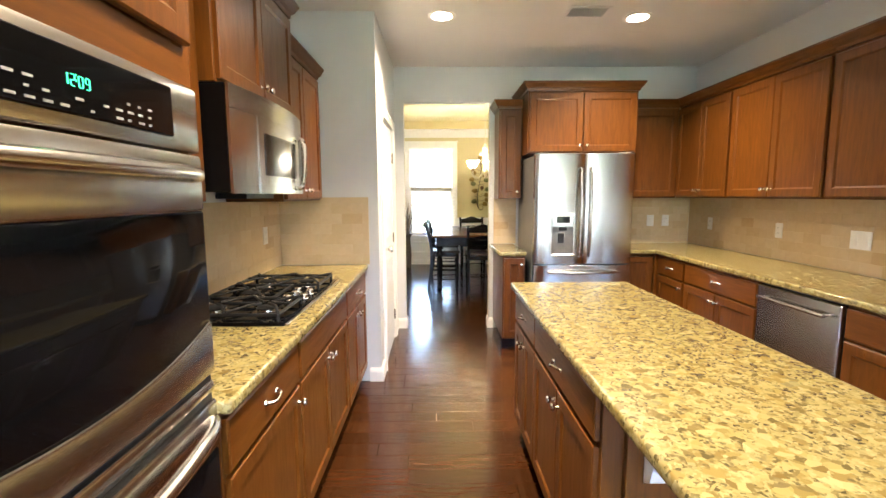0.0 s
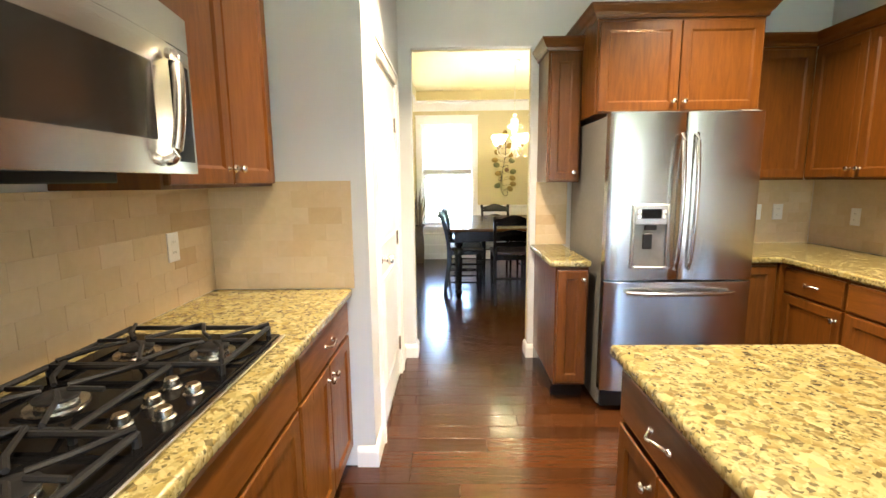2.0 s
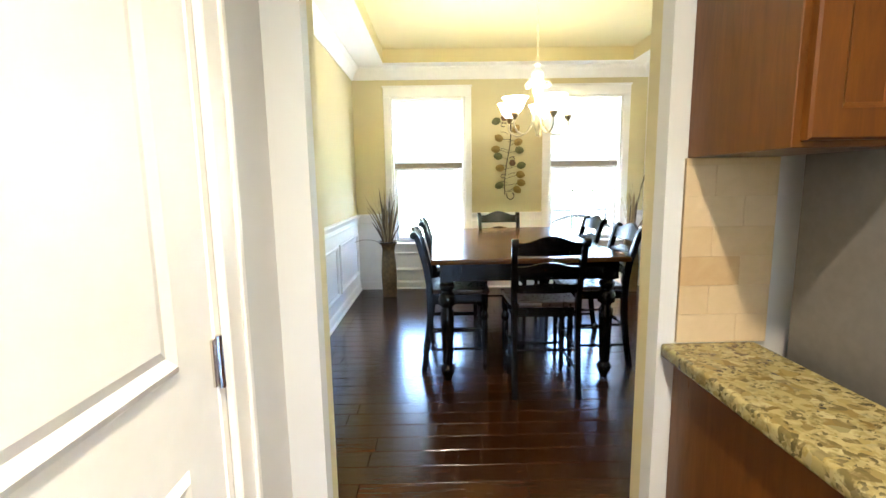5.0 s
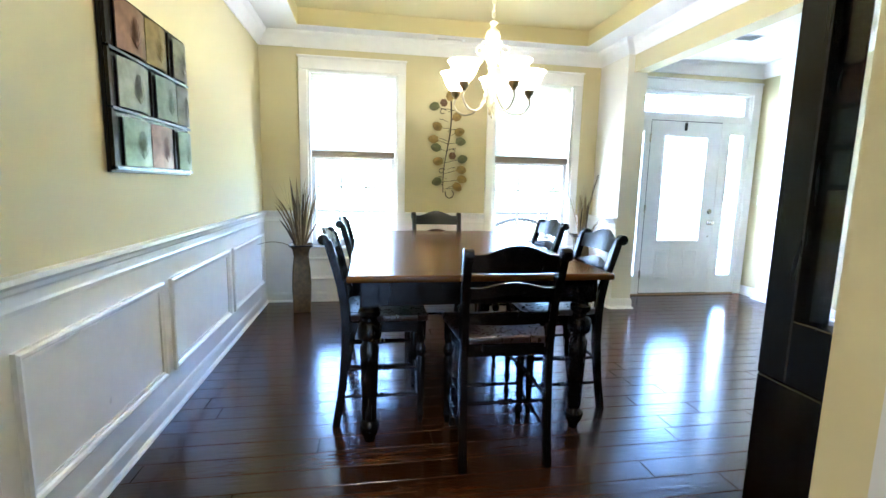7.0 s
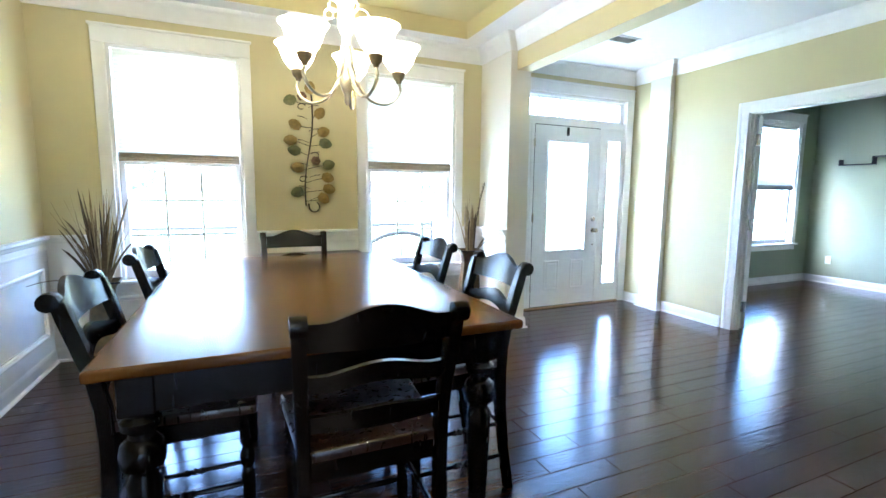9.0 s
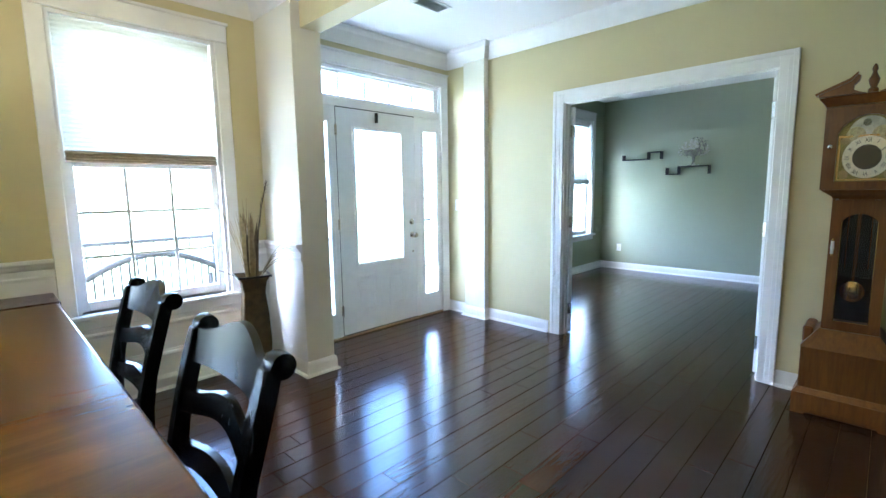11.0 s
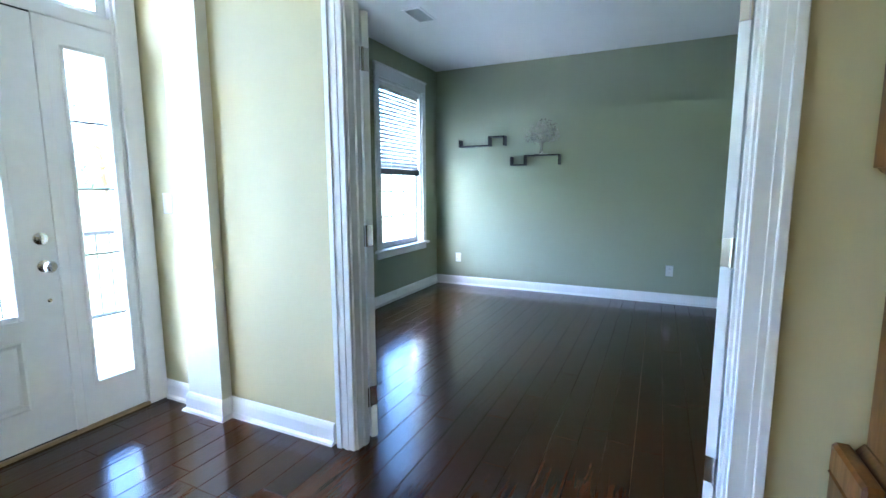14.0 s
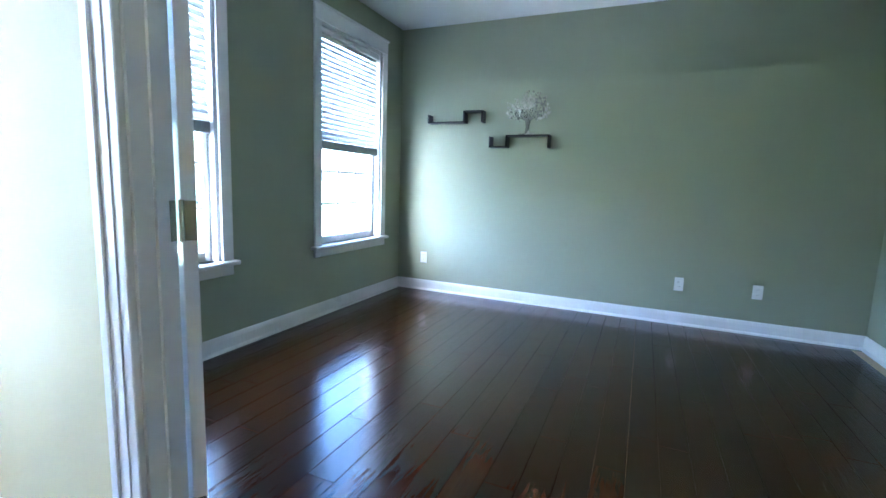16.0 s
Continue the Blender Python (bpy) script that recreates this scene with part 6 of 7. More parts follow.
def vine_art():
    t = thing("vine_wall_art", (0.87, F - 0.001, 0), 0, "wrought metal vine wall art with painted leaves", "wall art")
    M_VINE = plain("dark_wrought_metal", (0.035, 0.022, 0.015), 0.5, 0.5)
    cols = {"g": plain("green_painted_leaf", (0.13, 0.135, 0.05), 0.45, 0.3, grain=25, vary=0.25), "o": plain("ochre_painted_leaf", (0.27, 0.185, 0.04), 0.45, 0.3, grain=25, vary=0.25), "r": plain("rust_painted_flower", (0.14, 0.075, 0.035), 0.5, 0.3, grain=25, vary=0.25)}
    stem = [(0.02 * math.sin(6.0 * q) + 0.03 * (1 - 2 * q), -0.018, 2.14 - 0.96 * q) for q in [k / 24 for k in range(25)]]
    part("stem", tube(bmesh.new(), stem, 0.007, 8, 0.005), M_VINE, t, "", True)
    part("curl", tube(bmesh.new(), [(-0.012, -0.018, 1.20)] + [(0.035 - 0.045 * math.cos(a), -0.018, 1.17 - 0.045 * math.sin(a)) for a in [q * 0.42 for q in range(11)]], 0.006, 6), M_VINE, t, "", True)
    for zc, sx in ((2.03, -1), (1.62, 1), (1.41, -1)):
        part("curl", tube(bmesh.new(), [(sx * (0.055 + (0.042 - 0.0025 * q) * math.cos(2.6 - q * 0.5)), -0.018, zc + (0.034 - 0.002 * q) * math.sin(2.6 - q * 0.5)) for q in range(11)], 0.0045, 6), M_VINE, t, "", True)
    leaves = [(-0.15, 2.08, 200, "g"), (0.02, 2.20, 80, "o"), (0.10, 1.99, 50, "o"), (-0.115, 1.88, 150, "o"), (0.13, 1.83, 20, "o"), (-0.155, 1.745, 180, "o"), (0.145, 1.73, -10, "g"), (-0.125, 1.66, 170, "g"), (0.17, 1.545, 10, "g"), (-0.10, 1.515, 180, "o"), (0.16, 1.43, -15, "o"), (0.17, 1.33, -15, "o"), (-0.11, 1.30, 200, "g"), (0.12, 1.245, -40, "o")]
    for x, z, ang, c in leaves:
        bm = bmesh.new()
        ln, wd = 0.112, 0.045
        outline = [(0, 0), (0.02, 0.55), (0.35, 1.0), (0.62, 0.95), (0.85, 0.62), (0.95, 0.30), (1.0, 0.0)]
        up = [(p * ln - ln / 2, q * wd) for p, q in outline]
        dn = [(p, -q) for p, q in up[-2:0:-1]]
        pts = up + dn
        mid = [bm.verts.new((p, -0.030 - 0.010 * math.cos(p / ln * 3.1), 0)) for p in (-ln / 2 * 0.9, 0, ln / 2 * 0.9)]
        rim = [bm.verts.new((p, -0.022, q)) for p, q in pts]
        ctr = bm.verts.new((0, -0.034, 0))
        for v in mid:
            bm.verts.remove(v)
        back = bm.verts.new((0, -0.026, 0))
        for k in range(len(rim)):
            bm.faces.new((rim[k], rim[(k + 1) % len(rim)], ctr))
            bm.faces.new((rim[(k + 1) % len(rim)], rim[k], back))
        bm.transform(pose(x, 0, z, 0, -ang, 0))
        o = part("leaf", bm, cols[c], t, {"g": "green painted metal leaf", "o": "ochre painted metal leaf", "r": ""}[c])
        sx = min(stem, key=lambda p: abs(p[2] - (z - 0.03)))
        part("twig", tube(bmesh.new(), [(sx[0], -0.018, sx[2]), (0.5 * (sx[0] + x), -0.020, z - 0.018), (x, -0.022, z)], 0.0028, 5), M_VINE, o)
    for x, z in ((-0.05, 2.12), (0.055, 1.575)):
        bm = bmesh.new()
        for k in range(6):
            lathe(bm, [(0.004, 0.0), (0.022, 0.006), (0.004, 0.012)], (x + 0.02 * math.cos(k * 1.05), -0.026, z + 0.02 * math.sin(k * 1.05)), 8, "y")
        lathe(bm, [(0.014, 0.0), (0.004, 0.016)], (x, -0.028, z), 8, "y")
        part("flower", bm, cols["r"], t, "rust painted metal flower", True)
    for k in range(9):
        z = 2.05 - 0.10 * k
        part("bud", tube(bmesh.new(), [(0.0, -0.018, z - 0.02), (0.05 * (-1) ** k, -0.020, z), (0.09 * (-1) ** k, -0.020, z + 0.004)], 0.002, 5, 0.004), M_VINE, t)


vine_art()


# ---------------------------------------------------------------- vases with dried grasses
def blade(pts, width, fold=0.25):
    """A dried leaf: a creased, tapering strip along points, thickened by a shallow fold and a back face."""
    bm = bmesh.new()
    pts = [Vector(p) for p in pts]
    prev = None
    for i, p in enumerate(pts):
        u = i / (len(pts) - 1)
        d = (pts[min(i + 1, len(pts) - 1)] - pts[max(i - 1, 0)]).normalized()
        side = d.cross(Vector((0.35, -0.93, 0.1))).normalized()
        out = side.cross(d)
        w = width * (0.30 + 0.70 * math.sin(math.pi * min(1.0, 0.18 + 0.82 * u)) ** 0.8) * (1 if u < 1 else 0.08)
        loop = [bm.verts.new(q) for q in (p - side * w, p + out * w * fold, p + side * w, p - out * 0.0015)]
        if prev:
            for k in range(4):
                bm.faces.new((prev[k], prev[(k + 1) % 4], loop[(k + 1) % 4], loop[k]))
        else:
            bm.faces.new(loop)
        prev = loop
    bm.faces.new(prev)
    return bm


def floor_vase(x, y, h, turn, label):
    t = thing("floor_vase", (x, y, 0), turn, label, "vase", "tall vases by the windows")
    M_V = plain("bronze_brown_vase", (0.115, 0.072, 0.024), 0.40, 0.2, grain=22, vary=0.4, rel=0.3)
    bm = bmesh.new()
    prof = [(0.078, 0.0), (0.082, 0.02), (0.090, 0.40 * h), (0.083, 0.64 * h), (0.069, 0.84 * h), (0.080, 0.94 * h), (0.108, h), (0.101, h + 0.001), (0.072, 0.94 * h), (0.060, 0.84 * h), (0.055, 0.6 * h)]
    prev = None
    for r, z in prof:
        e = r * 0.90
        loop = [bm.verts.new((a, b, z)) for a, b in ((-e, -r), (e, -r), (r, -e), (r, e), (e, r), (-e, r), (-r, e), (-r, -e))]
        if prev:
            for k in range(8):
                bm.faces.new((prev[k], prev[(k + 1) % 8], loop[(k + 1) % 8], loop[k]))
        else:
            bm.faces.new(loop)
        prev = loop
    bm.faces.new(prev)
    part("vase_body", bm, M_V, t, "", True)
    part("rim", ribbon(bmesh.new(), [(-0.107, -0.107), (0.107, -0.107), (0.107, 0.107), (-0.107, 0.107), (-0.107, -0.107)], [(-0.003, h - 0.010), (0.004, h - 0.008), (0.004, h + 0.003), (-0.003, h + 0.003)]), M_BLACKP, t, "dark rim")
    return t


GRASS = [plain("dried_grass_%s" % k, c, 0.75, grain=45, vary=0.3, rel=0.2) for k, c in (("tan", (0.25, 0.185, 0.090)), ("brown", (0.13, 0.092, 0.048)), ("straw", (0.40, 0.32, 0.17)), ("dark", (0.055, 0.040, 0.030)), ("pale", (0.50, 0.45, 0.36)))]


def spray(t, rnd, h, limit, count, lean, lengths, widths, hues, aim=None):
    """Stems and leaves that rise from the vase's mouth; limit keeps their local y clear of the wall."""
    for k in range(count):
        an = rnd.uniform(0, 2 * math.pi) if aim is None else rnd.gauss(*aim)
        tilt, ln = abs(rnd.gauss(0, lean)) + 0.02, rnd.uniform(*lengths)
        bend = rnd.uniform(-0.5, 0.5)
        pts = []
        for q in range(8):
            u = q / 7
            d = 0.02 + ln * math.sin(tilt) * u ** 1.4
            aa = an + bend * u * u
            pts.append((d * math.cos(aa), min(limit, d * math.sin(aa)), h - 0.14 + (ln + 0.14) * u * math.cos(tilt * u)))
        w = rnd.uniform(*widths)
        mat = GRASS[rnd.choice(hues)]
        if w > 0.005:
            part("dried_leaf", blade(pts, w), mat, t)
        else:
            part("dried_stem", tube(bmesh.new(), pts, w, 5, w * 0.35), mat, t)


def long_plume(t, rnd, pts, mat):
    """A tall stem whose upper half carries short dense bristles."""
    bm = tube(bmesh.new(), pts, 0.004, 6, 0.0015)
    n = len(pts) - 1
    for q in range(150):
        u = 0.38 + 0.62 * q / 150
        i = min(n - 1, int(u * n))
        p = Vector(pts[i]).lerp(Vector(pts[i + 1]), u * n - i)
        tube(bm, [p, p + Vector((rnd.gauss(0, 1), rnd.gauss(0, 1), 1.8)).normalized() * 0.024], 0.0022, 3, 0.0006)
    part("plume", bm, mat, t, "dark bristled plume")


def vase_by_window():
    rnd = random.Random(5)
    t = floor_vase(-0.612, 8.93, 0.66, 8, "tall bronze-brown vase of spiky dried leaves beside the window")
    spray(t, rnd, 0.66, 0.22, 50, 0.34, (0.28, 0.68), (0.005, 0.011), (0, 1, 1, 3, 2))
    spray(t, rnd, 0.66, 0.22, 44, 0.30, (0.28, 0.66), (0.002, 0.0035), (0, 1, 2))
    spray(t, rnd, 0.66, 0.22, 6, 0.10, (0.22, 0.40), (0.010, 0.016), (2, 4))
    arc = [(-0.02 - 0.36 * u, -0.03 - 0.10 * u, 0.60 + 0.30 * u - 0.22 * u * u) for u in [k / 10 for k in range(11)]]
    part("dried_stem", tube(bmesh.new(), arc, 0.005, 6, 0.002), GRASS[1], t, "long drooping stem")


def vase_by_stub():
    rnd = random.Random(9)
    t = floor_vase(2.325, 8.985, 0.76, -14, "tall bronze-brown vase of broad dried leaves beside the stub wall")
    spray(t, rnd, 0.76, 0.20, 16, 0.07, (0.28, 0.46), (0.016, 0.026), (0, 1, 1, 2, 0))
    spray(t, rnd, 0.76, 0.20, 10, 0.12, (0.30, 0.52), (0.009, 0.014), (2, 4, 3))
    spray(t, rnd, 0.76, 0.20, 22, 0.20, (0.30, 0.56), (0.0018, 0.003), (2, 2, 0), (2.6, 0.5))
    long_plume(t, rnd, [(0.02 + 0.10 * u * u, -0.02 - 0.03 * u, 0.62 + 0.78 * u) for u in [k / 12 for k in range(13)]], GRASS[3])
    for k in range(7):
        f = 0.85 + 0.06 * k
        arc = [(0.02 + 0.24 * f * u, -0.04 - 0.10 * u + 0.015 * k * u, 0.70 + (0.20 + 0.02 * k) * math.sin(1.9 * u) - 0.05 * u) for u in [q / 10 for q in range(11)]]
        part("dried_stem", tube(bmesh.new(), arc, 0.0035, 5, 0.0014), GRASS[(1, 3, 4)[k % 3]], t, "thin arching stem")
    arc = [(-0.02 - 0.26 * u, -0.05 - 0.06 * u, 0.72 + 0.14 * u) for u in [q / 6 for q in range(7)]]
    part("dried_stem", tube(bmesh.new(), arc, 0.003, 5, 0.001), GRASS[3], t)


vase_by_window()
vase_by_stub()


# ---------------------------------------------------------------- hutch and console
def hutch():
    t = thing("china_hutch", (0.90, DY0 + 0.022, 0), 0, "tall black china hutch with glass doors and glass sides", "hutch")
    w, d, h = 1.15, 0.41, 2.15
    part("lower_cabinet", boxes((0, w, 0, d, 0.0, 0.86, 0.004)), M_BLACKW, t)
    for k in range(2):
        bm = rings(w / 2 - 0.03, 0.68, [(0, 0.0), (0, -0.014), (0.004, -0.018), (0.06, -0.018), (0.07, -0.008)], 0, 0)
        bm.transform(pose(0.02 + (k + 1) * (w / 2 - 0.01), d - 0.012, 0.10, 0, 0, 180))
        dd = part("door", bm, M_BLACKW, t)
        part("knob", lathe(bmesh.new(), [(0.008, 0), (0.006, -0.014), (0.014, -0.02), (0.012, -0.028), (0.003, -0.03)], (w / 2 + (0.05 if k else -0.05), d + 0.006, 0.55), 12, "y"), M_BRONZE, dd, "", True)
    s = 0.05
    part("upper_frame", boxes((0, s, 0.0, s, 0.861, h), (w - s, w, 0.0, s, 0.861, h), (0, s + 0.02, d - s - 0.02, d, 0.861, h), (w - s - 0.02, w, d - s - 0.02, d, 0.861, h), (s, w - s, 0.0, 0.012, 0.861, h), (0, w, 0, d - 0.02, h, h + 0.03), (0, s, s, d - s - 0.02, 0.861, 1.0), (0, s, s, d - s - 0.02, h - 0.08, h), (w - s, w, s, d - s - 0.02, 0.861, 1.0), (w - s, w, s, d - s - 0.02, h - 0.08, h), bev=0.003), M_BLACKW, t)
    part("cornice", ribbon(bmesh.new(), [(0, 0), (0, d - 0.02), (w, d - 0.02), (w, 0)], [(0, h + 0.0305), (0.0, h + 0.05), (0.04, h + 0.09), (0.05, h + 0.11), (0, h + 0.11)]), M_BLACKW, t)
    for x in (0.022, w - 0.026):
        part("side_pane", boxes((x, x + 0.004, s, d - s - 0.02, 1.0, h - 0.08)), M_PANE, t, "clear side glass")
    for k in range(2):
        a, b = s + 0.02 + k * (w / 2 - s - 0.018), w / 2 - 0.002 + k * (w / 2 - s - 0.018)
        o = part("glass_door", boxes((a, a + 0.055, d - 0.044, d - 0.021, 0.87, h - 0.01), (b - 0.055, b, d - 0.044, d - 0.021, 0.87, h - 0.01), (a + 0.055, b - 0.055, d - 0.044, d - 0.021, 0.87, 0.94), (a + 0.055, b - 0.055, d - 0.044, d - 0.021, h - 0.09, h - 0.01), bev=0.002), M_BLACKW, t)
        part("pane", boxes((a + 0.055, b - 0.055, d - 0.034, d - 0.030, 0.94, h - 0.09)), M_PANE, o)
    for z in (1.24, 1.58):
        part("shelf", boxes((s, w - s, 0.014, d - 0.06, z, z + 0.012)), M_PANE, t, "glass shelf")


hutch()


def console():
    t = thing("console_table", (0.46, 8.93, 0), 0, "narrow black console table under the vine wall art", "console table")
    w, d, h = 0.80, 0.30, 0.775
    part("top", boxes((-0.02, w + 0.02, -0.02, d, h - 0.028, h, 0.006)), M_SEAT, t, "dark brown top")
    part("apron", boxes((0.02, w - 0.02, 0.01, 0.03, h - 0.13, h - 0.0285), (0.02, w - 0.02, d - 0.04, d - 0.02, h - 0.13, h - 0.0285), (0.02, 0.04, 0.03, d - 0.04, h - 0.13, h - 0.0285), (w - 0.04, w - 0.02, 0.03, d - 0.04, h - 0.13, h - 0.0285)), M_BLACKW, t)
    for x in (0.035, w - 0.035):
        for y in (0.025, d - 0.035):
            part("leg", turned(bmesh.new(), x, y, 0, h - 0.029, 0.022, [(0, 0.5), (0.06, 0.8), (0.1, 0.6), (0.5, 0.8), (0.7, 0.9), (0.75, 0.7), (0.8, 1.0), (1.0, 1.0)], 10), M_BLACKW, t, "", True)


console()


# ---------------------------------------------------------------- longcase clock
def longcase_clock():
    t = thing("longcase_clock", (4.28, 6.155, 0), -90, "oak longcase clock with a brass dial and a broken pediment", "clock")
    # local x runs south, local y runs back to the wall
    w, d = 0.50, 0.345

    def ogee(x0, x1, y0, y1, z0, z1, grow, name, flip=False):
        prof = [(0, z0), (0.004, z0 + 0.2 * (z1 - z0)), (grow * 0.4, z0 + 0.5 * (z1 - z0)), (grow * 0.85, z0 + 0.8 * (z1 - z0)), (grow, z1), (-0.02, z1), (-0.02, z0)]
        if flip:
            prof = [(s, z0 + z1 - z) for s, z in prof]
        return part(name, ribbon(bmesh.new(), [(x0, y1), (x0, y0), (x1, y0), (x1, y1)], [(-s, z) for s, z in prof]), M_OAK, t, "", True)

    # plinth with a scalloped skirt
    skirt = [(0.0, 0.0), (0.07, 0.0), (0.09, 0.025), (0.12, 0.035), (0.16, 0.022), (0.20, 0.038), (0.25, 0.045), (0.30, 0.038), (0.34, 0.022), (0.38, 0.035), (0.41, 0.025), (0.43, 0.0), (w, 0.0), (w, 0.125), (0.0, 0.125)]
    part("skirt", extrude_xz(bmesh.new(), skirt, 0.0, 0.022), M_OAK, t)
    part("skirt_side", boxes((0, 0.022, 0.0225, d, 0.0, 0.125), (w - 0.022, w, 0.0225, d, 0.0, 0.125)), M_OAK, t)
    ogee(0.022, w - 0.022, 0.022, d, 0.1255, 0.155, 0.02, "skirt_moulding", True)
    part("base", boxes((0.025, w - 0.025, 0.025, d, 0.0, 0.40, 0.004)), M_OAK, t, "plain oak base")
    # sloping shoulder up to the waist
    bm = bmesh.new()
    lo = [bm.verts.new(p) for p in ((0.02, 0.02, 0.4005), (w - 0.02, 0.02, 0.4005), (w - 0.02, d, 0.4005), (0.02, d, 0.4005))]
    hi = [bm.verts.new(p) for p in ((0.105, 0.085, 0.505), (w - 0.105, 0.085, 0.505), (w - 0.105, d, 0.505), (0.105, d, 0.505))]
    bm.faces.new(lo)
    bm.faces.new(hi)
    for k in range(4):
        bm.faces.new((lo[k], lo[(k + 1) % 4], hi[(k + 1) % 4], hi[k]))
    part("shoulder", bm, M_OAK, t)
    for sx in (0.02, w - 0.075):
        part("shoulder_ear", boxes((sx, sx + 0.055, 0.10, d, 0.4055, 0.50, 0.01)), M_OAK, t)
    # waist: a box open in front behind a glazed door
    wx0, wx1 = 0.112, w - 0.112
    part("waist", boxes((wx0, wx0 + 0.014, 0.10, d, 0.505, 1.25), (wx1 - 0.014, wx1, 0.10, d, 0.505, 1.25), (wx0 + 0.014, wx1 - 0.014, d - 0.012, d, 0.505, 1.25), (wx0 + 0.014, wx1 - 0.014, 0.10, d - 0.012, 0.505, 0.517)), M_OAK, t)
    n = 10
    z0, z1, zi0, zi1 = 0.512, 1.245, 0.56, 1.17
    a, b = wx0 + 0.055, wx1 - 0.055
    arch = [(a + (b - a) * k / n, zi1 - 0.035 * (1 - math.sin(math.pi * k / n)) if 0 < k < n else zi1 - 0.045) for k in range(n + 1)]
    bm = bmesh.new()
    box(bm, wx0, a, 0.085, 0.10, z0, z1)
    box(bm, b, wx1, 0.085, 0.10, z0, z1)
    box(bm, a, b, 0.085, 0.10, z0, zi0)
    extrude_xz(bm, arch + [(b, z1), (a, z1)], 0.085, 0.10)
    dr = part("waist_door", bm, M_OAK, t, "oak door with an arched glass")
    g = part("pane", boxes((a - 0.005, b + 0.005, 0.0925, 0.0955, zi0 - 0.005, zi1)), M_PANE, dr)
    bm = bmesh.new()
    for p, q in (((a, zi0), (a, zi1 - 0.045)), ((b, zi0), (b, zi1 - 0.045)), ((a, zi0), (b, zi0))):
        tube(bm, [(p[0], 0.084, p[1]), (q[0], 0.084, q[1])], 0.0025, 5)
    part("brass_bead", bm, M_BRASS, dr, "thin brass bead")
    part("door_pull", boxes((wx0 + 0.016, wx0 + 0.026, 0.072, 0.085, 0.93, 1.03, 0.003)), M_BRASS, dr, "brass pull")
    part("door_pull_grip", lathe(bmesh.new(), [(0.009, 0.945), (0.007, 0.96), (0.010, 0.98), (0.007, 1.0), (0.009, 1.015)], (wx0 + 0.021, 0.068, 0), 10), M_PLATE, dr, "white porcelain grip", True)
    part("dark_lining", boxes((wx0 + 0.015, wx1 - 0.015, d - 0.016, d - 0.0125, 0.52, 1.24)), M_BLACKP, t)
    # pendulum and weights
    pd = part("pendulum", lathe(bmesh.new(), [(0.005, 0.0), (0.055, 0.004), (0.06, 0.008), (0.055, 0.012), (0.005, 0.016)], (w / 2 - 0.01, 0.20, 0.72), 24, "y"), M_BRASS, t, "round brass pendulum bob", True)
    part("rod", boxes((w / 2 - 0.016, w / 2 - 0.004, 0.19, 0.195, 0.72, 1.24)), M_OAK, pd)
    for x in (-0.055, 0.0, 0.055):
        part("chain", tube(bmesh.new(), [(w / 2 + x, 0.16, 1.24), (w / 2 + x, 0.16, 0.86)], 0.0022, 5), M_BRASS, t)
    # hood
    ogee(wx0 - 0.002, wx1 + 0.002, 0.098, d, 1.2505, 1.30, 0.055, "hood_moulding")
    hx0, hx1, hy = 0.045, w - 0.045, 0.055
    part("hood_side", boxes((hx0, hx0 + 0.02, hy + 0.03, d, 1.3005, 1.735), (hx1 - 0.02, hx1, hy + 0.03, d, 1.3005, 1.735), (hx0 + 0.02, hx1 - 0.02, d - 0.014, d, 1.3005, 1.735), (hx0, hx1, hy + 0.03, d, 1.735, 1.75)), M_OAK, t)
    a, b, za, zb = hx0 + 0.065, hx1 - 0.065, 1.345, 1.665
    bm = bmesh.new()
    box(bm, hx0, a, hy + 0.008, hy + 0.0295, 1.3005, 1.735)
    box(bm, b, hx1, hy + 0.008, hy + 0.0295, 1.3005, 1.735)
    box(bm, a, b, hy + 0.008, hy + 0.0295, 1.3005, za)
    arch = [(a + (b - a) * k / 14, 1.60 + 0.095 * math.sin(math.pi * k / 14) ** 0.6) for k in range(15)]
    extrude_xz(bm, arch + [(b, 1.735), (a, 1.735)], hy + 0.008, hy + 0.0295)
    hd = part("hood_door", bm, M_OAK, t, "oak hood door with an arched opening")
    part("hood_pane", boxes((a - 0.004, b + 0.004, hy + 0.014, hy + 0.017, za - 0.004, 1.70)), M_PANE, hd)
    part("hood_knob", lathe(bmesh.new(), [(0.010, 0.0), (0.012, 0.004), (0.006, 0.008), (0.010, 0.016), (0.003, 0.02)], (hx0 + 0.033, hy + 0.008, 1.535), 12, "y"), M_CHROME, hd, "", True)
    # dial
    yd = hy + 0.045
    outline = [(a, za), (b, za), (b, 1.60)] + arch[::-1][1:-1] + [(a, 1.60)]
    M_DIAL = plain("tarnished_brass_dial", (0.26, 0.22, 0.085), 0.32, 0.85, grain=70, vary=0.35, rel=0.2)
    dial = part("dial", extrude_xz(bmesh.new(), outline, yd, yd + 0.004), M_DIAL, t, "arched brass dial plate")
    xc, zc = 0.5 * (a + b), 1.473
    M_SILV = plain("silvered_chapter_ring", (0.78, 0.74, 0.60), 0.4, 0.1, rel=0.0)
    part("moon_disc", lathe(bmesh.new(), [(0.095, 0.0), (0.095, 0.003), (0.003, 0.0035)], (xc, yd - 0.0005, 1.595), 28, "y"), plain("painted_moon_disc", (0.58, 0.58, 0.50), 0.4, grain=16, vary=0.35), dial, "painted moon phase disc")
    part("dial_cover", boxes((a + 0.004, b - 0.004, yd - 0.0052, yd - 0.0008, za + 0.004, 1.592)), M_DIAL, dial, "engraved tarnished brass square")
